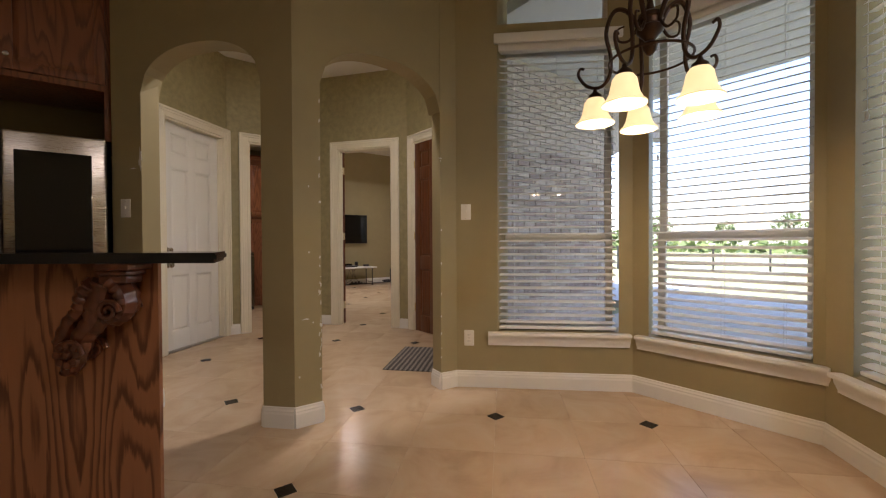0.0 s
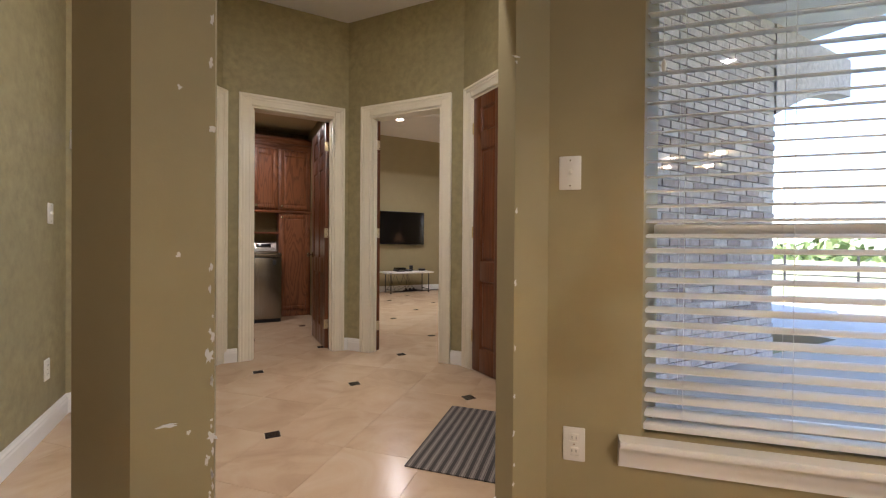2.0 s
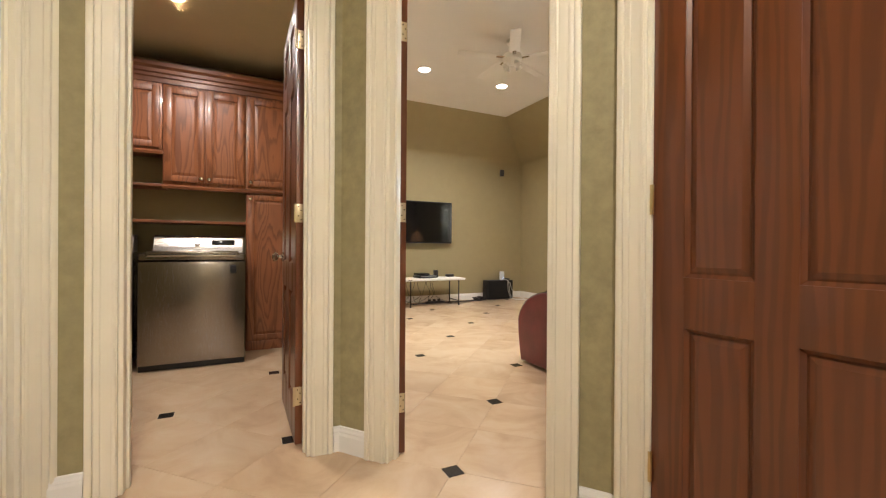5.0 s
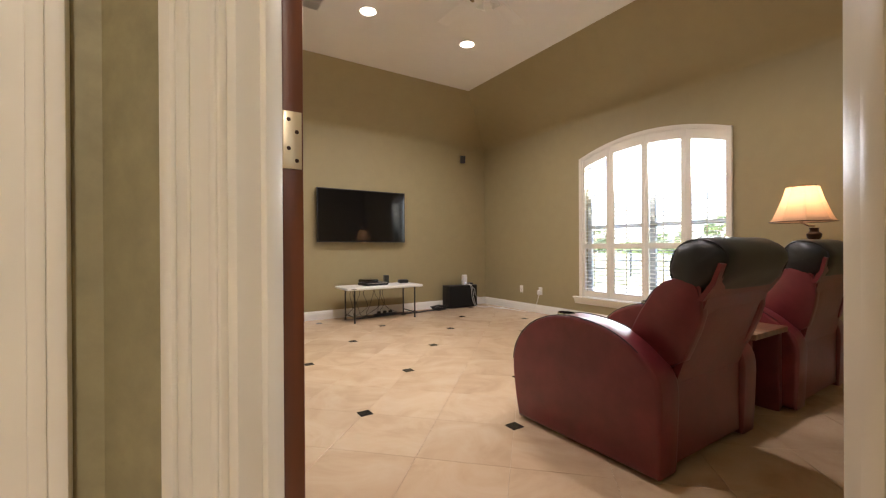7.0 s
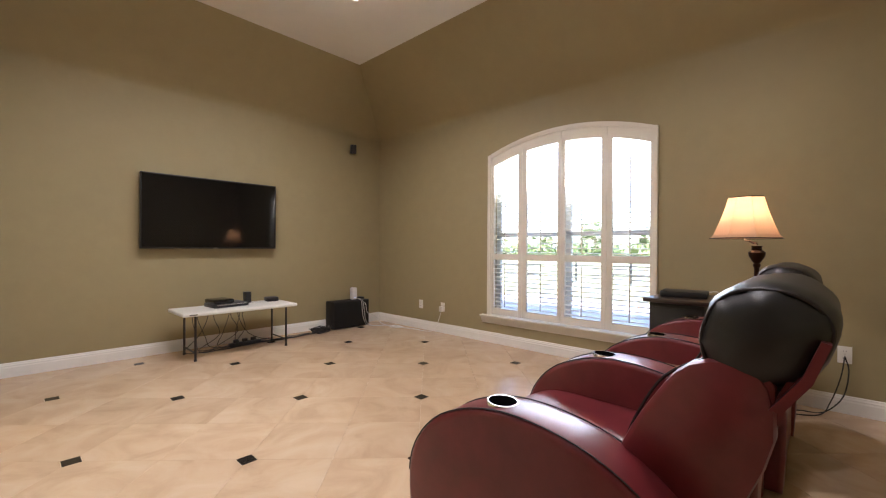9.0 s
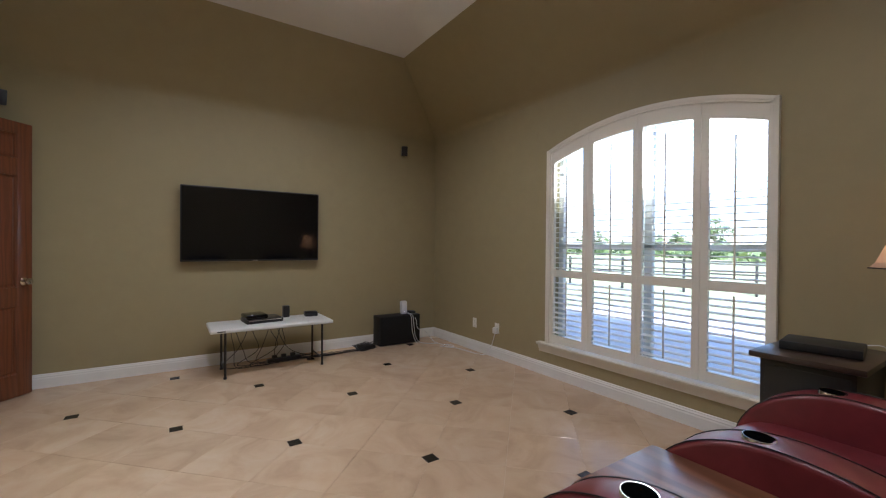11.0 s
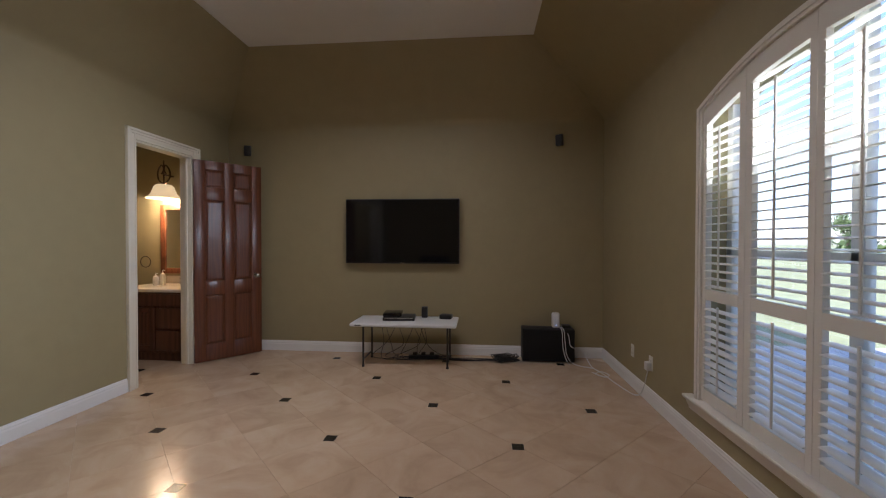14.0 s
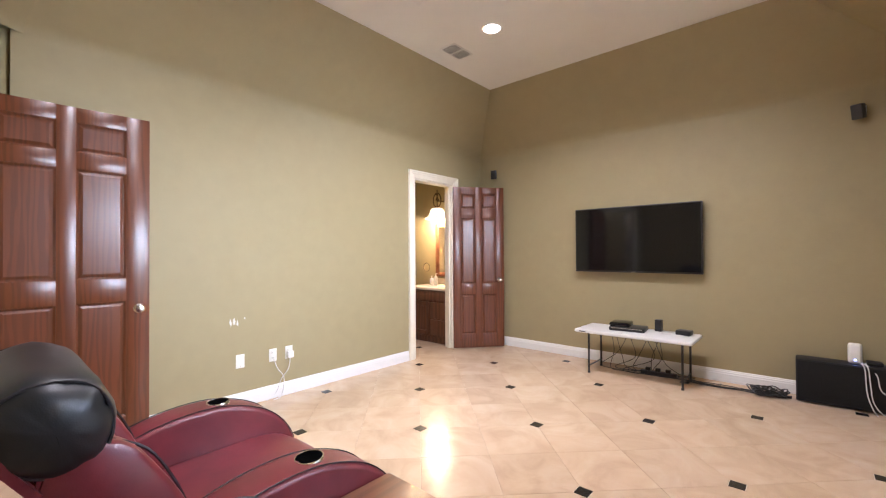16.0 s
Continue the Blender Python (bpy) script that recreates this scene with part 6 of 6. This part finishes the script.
# ---- plates, patches and small things on the walls ----
def plate(kind, a, b, s, z, label, w=0.075, h=0.12, group="wall plates", m=None):
    """A switch or outlet plate on the inner face of a clockwise wall."""
    m = m or heading(along(a, b, s), b, z)
    ob = thing("light_switch" if kind != "outlet" else "wall_outlet", label, "light switch" if kind != "outlet" else "outlet", group, m)
    bm = B()
    box(bm, (-w / 2, -0.006, -h / 2), (w / 2, 0.0, h / 2), 0.003)
    part("cover_plate", bm, PLATE, ob)
    if kind == "outlet":
        for dz in (-0.024, 0.024):
            bm = B()
            box(bm, (-0.017, -0.008, dz - 0.014), (0.017, -0.005, dz + 0.014), 0.004)
            so = part("socket", bm, PLATE, ob)
            bm = B()
            box(bm, (-0.008, -0.0085, dz - 0.004), (-0.006, -0.0078, dz + 0.006))
            box(bm, (0.006, -0.0085, dz - 0.004), (0.008, -0.0078, dz + 0.006))
            part("slot", bm, BLACK, so)
    elif kind == "switch":
        bm = B()
        box(bm, (-0.006, -0.016, -0.004), (0.006, -0.005, 0.012), 0.002)
        part("toggle", bm, PLATE, ob)
    for dz in (-0.045, 0.045) if kind != "outlet" else (0.0,):
        bm = B()
        lathe(bm, [(0, 0.0015), (0.003, 0.001), (0.003, 0)], 8, pose(0, -0.006, dz, 90))
        part("screw", bm, CHROME, ob)
    return ob


plate("switch", NOOK[0], NOOK[1], 0.074, 1.34, "white toggle switch plate on the olive wall")
plate("outlet", NOOK[0], NOOK[1], 0.095, 0.375, "white outlet plate low on the olive wall")
plate("switch", (0.095, 3.335), (-0.06, 3.50), 0.0, 1.342, "white toggle switch plate beside the arch", m=pose(0.012, 3.425, 1.342, 0, 0, -46.8))
plate("switch", VEST[0], VEST[1], 1.0, 1.25, "white switch plate on the vestibule wall")
plate("outlet", VEST[0], VEST[1], 0.95, 0.36, "white outlet plate on the vestibule wall")
plate("switch", VEST[5], VEST[6], 1.268, 1.36, "white switch plate beside the patio door")
for s, k in ((7.02, "blank"), (7.32, "outlet"), (7.48, "outlet")):
    plate(k, (RW, 5.5), (RW, RN), s - 5.5, 0.405, "white outlet plate low on the olive wall" if k == "outlet" else "blank cream cover plate low on the wall")
for y in (9.687, 9.265, 5.39):
    plate("outlet", (RE, RN), (RE, RS), RN - y, 0.345 if y > 6 else 0.41, "white outlet plate low on the olive wall")
ob = thing("plug_adapter", "white plug-in adapter in the wall outlet", "adapter", "", pose(RE - 0.009, 9.265, 0.32))
bm = B()
box(bm, (-0.04, -0.03, -0.035), (0.0, 0.03, 0.035), 0.006)
part("body", bm, PLASTIC, ob)
ob = thing("plug_adapter", "white plug-in adapter in the wall outlet", "adapter", "", pose(RW + 0.009, 7.48, 0.385))
bm = B()
box(bm, (0.0, -0.03, -0.03), (0.04, 0.03, 0.035), 0.006)
part("body", bm, PLASTIC, ob)
cables("white_cables", "loose white cable hanging from the wall outlets", [
    [(RW + 0.03, 7.48, 0.36), (RW + 0.05, 7.45, 0.26), (RW + 0.03, 7.39, 0.17), (RW + 0.04, 7.33, 0.05), (RW + 0.05, 7.24, 0.008)],
    [(RW + 0.012, 7.32, 0.39), (RW + 0.03, 7.35, 0.28), (RW + 0.04, 7.41, 0.18), (RW + 0.04, 7.39, 0.02), (RW + 0.08, 7.29, 0.008)]], PLASTIC, 0.004)
cables("lamp_cord", "dark lamp cord running to the wall outlet", [
    [(RE - 0.012, 5.39, 0.40), (RE - 0.05, 5.37, 0.30), (RE - 0.06, 5.40, 0.12), (RE - 0.12, 5.5, 0.008), (6.80, 5.62, 0.008), (6.70, 5.72, 0.01)],
    [(RE - 0.012, 5.39, 0.40), (RE - 0.06, 5.41, 0.26), (RE - 0.07, 5.46, 0.08), (RE - 0.2, 5.52, 0.008), (6.66, 5.7, 0.01)]], BLACK, 0.004)

# thermostat with a blue display
ob = thing("thermostat", "white wall thermostat with a small blue display", "thermostat", "", heading(along(VEST[1], VEST[2], 0.085), VEST[2], 1.74))
bm = B()
box(bm, (-0.07, -0.035, -0.065), (0.09, 0.0, 0.065), 0.012)
part("body", bm, PLASTIC, ob)
bm = B()
box(bm, (-0.03, -0.0365, 0.02), (0.06, -0.0345, 0.042))
part("display", bm, glow("blue_display", (0.10, 0.15, 0.65), 0.6, (0.1, 0.12, 0.4)), ob, "small blue display")

# chipped paint on the arch corners
rnd = random.Random(11)


def chip(x, y, z, w, h, turn):
    bm = B()
    n = 15
    pts = []
    for i in range(n):
        k = rnd.uniform(0.35, 1.2)
        pts.append((0.5 * w * math.cos(2 * math.pi * i / n) * k, 0.5 * h * math.sin(2 * math.pi * i / n) * k))
    lo = [bm.verts.new((a, 0.001, b)) for a, b in pts]
    hi = [bm.verts.new((a * 0.9, -0.0012, b * 0.9)) for a, b in pts]
    for i in range(n):
        bm.faces.new((lo[i], lo[(i + 1) % n], hi[(i + 1) % n], hi[i]))
    bm.faces.new(hi)
    ob = tagged(new("paint_chip", mesh_of(bm, "paint_chip", BARE)), "bare white chip in the olive paint", "paint chip", "paint chips", "structure")
    ob.matrix_basis = pose(x, y, z, 0, 0, turn)
    return ob


for z in (0.22, 0.33, 0.42, 0.55, 0.60, 0.74, 0.80, 0.86, 1.02, 1.36, 1.52, 1.63, 1.86, 1.98):
    big = z in (0.60, 0.80)
    chip(0.977 - rnd.uniform(0.001, 0.012), 2.507, z, rnd.uniform(0.008, 0.016) * (1.6 if big else 1), rnd.uniform(0.015, 0.04) * (1.7 if big else 1), 0)
for k in range(16):
    chip(0.976 - abs(rnd.gauss(0, 0.006)), 2.507, rnd.uniform(0.40, 1.0), rnd.uniform(0.004, 0.009), rnd.uniform(0.008, 0.03), 0)
for z in (0.30, 0.62, 1.05, 1.45):
    chip(0.815 + rnd.uniform(0.0, 0.15), 2.507, z, 0.012, 0.014, 0)
chip(0.88, 2.507, 0.645, 0.05, 0.012, 0)
for z in (0.24, 0.31, 0.42, 0.55, 0.72, 0.95, 1.20, 1.72):
    chip(1.897 + rnd.uniform(0.0, 0.006), 2.5045, z, 0.010, rnd.uniform(0.012, 0.03), 0)
chip(1.90, 2.5045, 1.74, 0.05, 0.008, 0)
for z, w, h in ((0.36, 0.012, 0.03), (0.44, 0.01, 0.02), (0.52, 0.012, 0.03), (0.60, 0.01, 0.02), (0.86, 0.012, 0.025), (1.0, 0.02, 0.06), (1.66, 0.028, 0.16)):
    chip(0.088, 3.341, z, w, h, -46.8)
chip(0.13, 3.356, 0.50, 0.05, 0.14, 31)
chip(0.16, 3.374, 0.92, 0.02, 0.07, 31)
chip(0.05, 3.380, 1.60, 0.05, 0.008, -46.8)
for y, z, w, h in ((6.94, 0.757, 0.025, 0.075), (6.97, 0.76, 0.03, 0.06), (7.0, 0.745, 0.025, 0.05), (7.06, 0.785, 0.016, 0.022)):
    ob = chip(RW + 0.0006, y, z, w, h, 90)

# ---- outside ----
GRASS = paint("sunlit_lawn", (0.25, 0.27, 0.14), 0.9, 0.3, 1.2)
SLAB = paint("patio_concrete", (0.46, 0.45, 0.43), 0.8, 0.08, 3.0)
bm = B()
box(bm, (-400, -400, -0.4), (400, 400, -0.14))
structure("ground", bm, GRASS, "wide sunlit lawn reaching the horizon")
bm = B()
prism(bm, [(2.1, 2.62), (3.22, 1.72), (3.33, 0.5), (2.4, -0.4), (2.4, -5), (9.6, -5), (9.6, 4.6), (7.4, 4.6), (7.4, 3.5), (3.05, 3.5)], -0.14, 0.004)
structure("pavement", bm, SLAB, "grey concrete patio slab")
bm = B()
box(bm, (RE + T + 0.02, 4.61, -0.14), (RE + 5.2, 11.6, -0.03))
structure("pavement_east", bm, SLAB, "concrete strip below the media room window")
# unseen slab added over the house against sun leaks, and the patio soffit
ROOF = paint("white_soffit", (0.62, 0.62, 0.60), 0.8, 0.04)
bm = B()
box(bm, (-4.0, -3.2, 4.05), (7.55, 11.4, 4.3))
structure("sun_block_slab", bm, ROOF, "unseen flat slab that keeps sun off the house")
bm = B()
box(bm, (2.95, -5.0, 3.30), (6.5, 3.47, 3.42))
structure("patio_roof", bm, ROOF, "white soffit over the patio")

# brick wall beside the patio: courses of single bricks
BRICK = material("pale_grey_brick", (0.34, 0.29, 0.27), 0.85)
_oi = BRICK.node_tree.nodes.new("ShaderNodeObjectInfo")
_rr = BRICK.node_tree.nodes.new("ShaderNodeValToRGB")
for el, (p, c) in zip(_rr.color_ramp.elements, ((0.0, (0.24, 0.19, 0.18)), (1.0, (0.46, 0.42, 0.40)))):
    el.position, el.color = p, (*c, 1)
link(BRICK, _oi.outputs["Random"], _rr.inputs["Fac"])
_v = coords(BRICK)
_nn = node(BRICK, "ShaderNodeTexNoise", Scale=22.0, Detail=5)
link(BRICK, _v, _nn.inputs["Vector"])
_mx = mix(BRICK, 0.6, _rr.outputs["Color"], _nn.outputs["Fac"], "OVERLAY")
link(BRICK, _mx, BRICK.node_tree.nodes["Principled BSDF"].inputs["Base Color"])
bump(BRICK, _nn.outputs["Fac"], 0.5, 0.01)
MORTAR = paint("grey_mortar", (0.42, 0.40, 0.37), 0.9, 0.1, 30.0)
bm = B()
box(bm, (3.12, 3.455, 0.0), (5.79, 3.468, 3.3))
brickwall = structure("wall_brick", bm, MORTAR, "weathered grey-pink brick patio wall")
bm = B()
box(bm, (0.005, -0.022, 0.005), (0.198, 0.0, 0.062), 0.003, seg=1)
bme = mesh_of(bm, "brick", BRICK)
count = 0
rest = B()
for row in range(48):
    z = 0.01 + row * 0.0675
    for i in range(14):
        x = 3.13 + i * 0.2035 - (0.10 if row % 2 else 0.0)
        if x < 3.1 or x > 5.62:
            continue
        if 3.4 < x and 6 <= row <= 33 and count < 298:
            o = new("brick", bme)
            o.parent = brickwall
            o.matrix_basis = pose(x, 3.456 + rnd.uniform(-0.003, 0.002), z)
            count += 1
        else:
            box(rest, (x + 0.005, 3.434, z + 0.005), (x + 0.198, 3.456, z + 0.062))
tagged(part("bricks", rest, BRICK, brickwall, smooth=False), kind="stuff")
bm = B()
# arched header beyond the wall's end
n = 14
for i in range(n):
    vs = []
    for k in (i, i + 1):
        x = 5.80 + 1.7 * k / n
        zz = 2.25 + 0.62 * math.sin(math.pi * (0.08 + 0.42 * k / n))
        vs += [bm.verts.new(p) for p in ((x, 3.44, zz), (x, 3.62, zz), (x, 3.62, 3.30), (x, 3.44, 3.30))]
    for f in ((0, 1, 5, 4), (1, 2, 6, 5), (2, 3, 7, 6), (3, 0, 4, 7)):
        bm.faces.new([vs[j] for j in f])
structure("wall_patio_arch", bm, BRICK, "brick arch over the patio opening")

# iron fence
IRONF = material("black_iron", (0.03, 0.03, 0.03), 0.5, 0.4)
ob = thing("fence", "thin black iron fence across the lawn", "fence")
fa, fb = Vector((16.5, 16.0)), Vector((25.0, -9.0))
for i in range(15):
    p = fa.lerp(fb, i / 14)
    bm = B()
    box(bm, (p.x - 0.03, p.y - 0.03, -0.14), (p.x + 0.03, p.y + 0.03, 0.95))
    part("post", bm, IRONF, ob, smooth=False)
for z in (0.15, 0.5, 0.88):
    bm = B()
    tube(bm, [(*fa, z), (*fb, z)], 0.022, 6)
    part("rail", bm, IRONF, ob)

# trees along the far side of the field
BARK = paint("brown_bark", (0.10, 0.07, 0.05), 0.9, 0.3, 9.0)
LEAF = material("summer_leaves", (0.07, 0.11, 0.03), 0.7)
_g = LEAF.node_tree.nodes.new("ShaderNodeNewGeometry")
_lr = LEAF.node_tree.nodes.new("ShaderNodeValToRGB")
_lr.color_ramp.elements[0].color = (0.035, 0.065, 0.018, 1)
_lr.color_ramp.elements[1].color = (0.12, 0.17, 0.05, 1)
link(LEAF, _g.outputs["Random Per Island"], _lr.inputs["Fac"])
link(LEAF, _lr.outputs["Color"], LEAF.node_tree.nodes["Principled BSDF"].inputs["Base Color"])


def tree(x, y, h, seed):
    r = random.Random(seed)
    ob = thing("tree", "broad leafy green tree at the field's edge", "tree", "far trees", pose(x, y, -0.14))
    bm = B()
    tube(bm, [(0, 0, 0), (0.05 * h * 0.2, 0, h * 0.25), (0, 0.03 * h, h * 0.5), (0.02 * h, 0, h * 0.8)], 0.035 * h, 8, 0.008 * h)
    for k in range(7):
        a = r.uniform(0, 6.28)
        z = h * r.uniform(0.28, 0.6)
        l = h * r.uniform(0.2, 0.36)
        tube(bm, [(0, 0, z), (0.5 * l * math.cos(a), 0.5 * l * math.sin(a), z + 0.25 * l), (l * math.cos(a), l * math.sin(a), z + 0.6 * l)], 0.012 * h, 6, 0.004 * h)
    part("trunk", bm, BARK, ob)
    verts, faces = [], []
    clumps = [(r.uniform(-0.33, 0.33) * h, r.uniform(-0.33, 0.33) * h, h * r.uniform(0.33, 0.92), h * r.uniform(0.09, 0.17)) for _ in range(26)]
    for cx, cy, cz, cr in clumps:
        k = math.hypot(cx, cy) / (0.36 * h)
        cz -= 0.12 * h * k
        for _ in range(60):
            d = Vector((r.gauss(0, 1), r.gauss(0, 1), r.gauss(0, 1))).normalized() * cr * r.uniform(0.5, 1.05)
            p = Vector((cx, cy, cz)) + d
            s = 0.032 * h * r.uniform(0.6, 1.2)
            a, b = Vector((r.gauss(0, 1), r.gauss(0, 1), r.gauss(0, 1))).normalized(), Vector((r.gauss(0, 1), r.gauss(0, 1), r.gauss(0, 1))).normalized()
            i = len(verts)
            verts += [p - a * s, p + b * s * 0.7, p + a * s, p - b * s * 0.7]
            faces.append((i, i + 1, i + 2, i + 3))
    me = bpy.data.meshes.new("crown")
    me.from_pydata([tuple(v) for v in verts], [], faces)
    me.materials.append(LEAF)
    c = new("crown", me)
    c.parent = ob
    return ob


for i, (x, y, h) in enumerate(((46, 22, 6.5), (55, 30, 5.2), (60, 14, 7.0), (52, 6, 5.5), (48, -3, 6.0), (66, 40, 6.0), (44, 34, 5.0), (40, 48, 7.0), (56, -14, 7.0), (70, 24, 6.5))):
    tree(x * 1.6, y * 1.6, h, i)
# low scrub along the field
verts, faces = [], []
r = random.Random(3)
for _ in range(2600):
    t = r.random()
    p = Vector((62 + r.uniform(-4, 4) + 8 * math.sin(t * 9), 75 - 130 * t, -0.1 + abs(r.gauss(0, 1.0))))
    s = r.uniform(0.3, 0.8)
    a, b = Vector((r.gauss(0, 1), r.gauss(0, 1), r.gauss(0, 1))).normalized(), Vector((r.gauss(0, 1), r.gauss(0, 1), r.gauss(0, 1))).normalized()
    i = len(verts)
    verts += [p - a * s, p + b * s * 0.7, p + a * s, p - b * s * 0.7]
    faces.append((i, i + 1, i + 2, i + 3))
me = bpy.data.meshes.new("scrub")
me.from_pydata([tuple(v) for v in verts], [], faces)
me.materials.append(LEAF)
tagged(new("scrub", me), "green scrub along the far field", "scrub", "", "stuff")


# ---- floor tiles ----
OX, OY, H = 1.232, 2.556, 0.32475
SIDE = H * math.sqrt(2)
ROOMS = [[(0.0, 2.4), (0.0, 4.8), (0.95, 5.75), (2.2, 5.75), (3.1, 4.8), (3.1, 3.5), (2.1, 2.4)],
         [(-1.1, -0.3), (-1.1, 3.4), (0.7, 3.4), (2.06, 2.6), (3.08, 1.68), (3.12, 0.55), (2.15, -0.3)],
         [(RW - 0.14, RS), (RW - 0.14, RN), (RE, RN), (RE, RS)],
         [(LX0, 5.6), (LX0, LN), (LX1, LN), (LX1, 5.6)],
         [(BX0, 8.6), (BX0, 10.6), (RW, 10.6), (RW, 8.6)]]


def inside(x, y):
    for poly in ROOMS:
        if all((bx - ax) * (y - ay) - (by - ay) * (x - ax) <= 0 for (ax, ay), (bx, by) in zip(poly, poly[1:] + poly[:1])):
            return True
    return False


CUT = 0.060
J = 0.0009


def tile_mesh(cm, cn):
    """A tile with one corner cut; m runs to the south-east, n to the north-east."""
    pts = []
    for m, n in ((0, 0), (1, 0), (1, 1), (0, 1)):
        px, py = J + m * (SIDE - 2 * J), J + n * (SIDE - 2 * J)
        if (m, n) == (cm, cn):
            dx, dy = (1 if m == 0 else -1), (1 if n == 0 else -1)
            p, q = (px + dx * CUT, py), (px, py + dy * CUT)
            pts += [q, p] if (m, n) in ((0, 0), (1, 1)) else [p, q]
        else:
            pts.append((px, py))
    bm = B()
    c = Vector((SIDE / 2, SIDE / 2))
    lo = [bm.verts.new((x, y, -0.012)) for x, y in pts]
    mi = [bm.verts.new((x, y, -0.0008)) for x, y in pts]
    hi = [bm.verts.new((x + (0.0008 if x < c.x else -0.0008), y + (0.0008 if y < c.y else -0.0008), 0.0)) for x, y in pts]
    n = len(pts)
    for p, q in ((lo, mi), (mi, hi)):
        for i in range(n):
            bm.faces.new((p[i], p[(i + 1) % n], q[(i + 1) % n], q[i]))
    bm.faces.new(hi)
    return mesh_of(bm, "tile", TRAVERTINE)


TILES = {(a, b): tile_mesh(a, b) for a in (0, 1) for b in (0, 1)}
_bm = B()
_d = CUT - 0.004
_lo = [_bm.verts.new((x, y, -0.012)) for x, y in ((_d, 0), (0, _d), (-_d, 0), (0, -_d))]
_hi = [_bm.verts.new((x, y, -0.0002)) for x, y in ((_d, 0), (0, _d), (-_d, 0), (0, -_d))]
for i in range(4):
    _bm.faces.new((_lo[i], _lo[(i + 1) % 4], _hi[(i + 1) % 4], _hi[i]))
_bm.faces.new(_hi)
INSET_MESH = mesh_of(_bm, "inset_tile", INSET)
for m in range(-16, 18):
    for n in range(-10, 24):
        x, y = OX + (m + n) * H, OY + (n - m) * H
        cs = [(x + (i + j) * H, y + (j - i) * H) for i, j in ((0.06, 0.06), (0.94, 0.06), (0.94, 0.94), (0.06, 0.94), (0.5, 0.5))]
        if any(inside(*c) for c in cs):
            t = new("tile", TILES[(0 if m % 2 == 0 else 1, 0 if n % 2 == 0 else 1)])
            t.parent = floor
            t.matrix_basis = pose(x, y, 0, 0, 0, -45)
        if m % 2 == 0 and n % 2 == 0 and inside(x, y):
            t = new("inset_tile", INSET_MESH)
            t.parent = floor
            t.matrix_basis = pose(x, y, 0, 0, 0, -45)
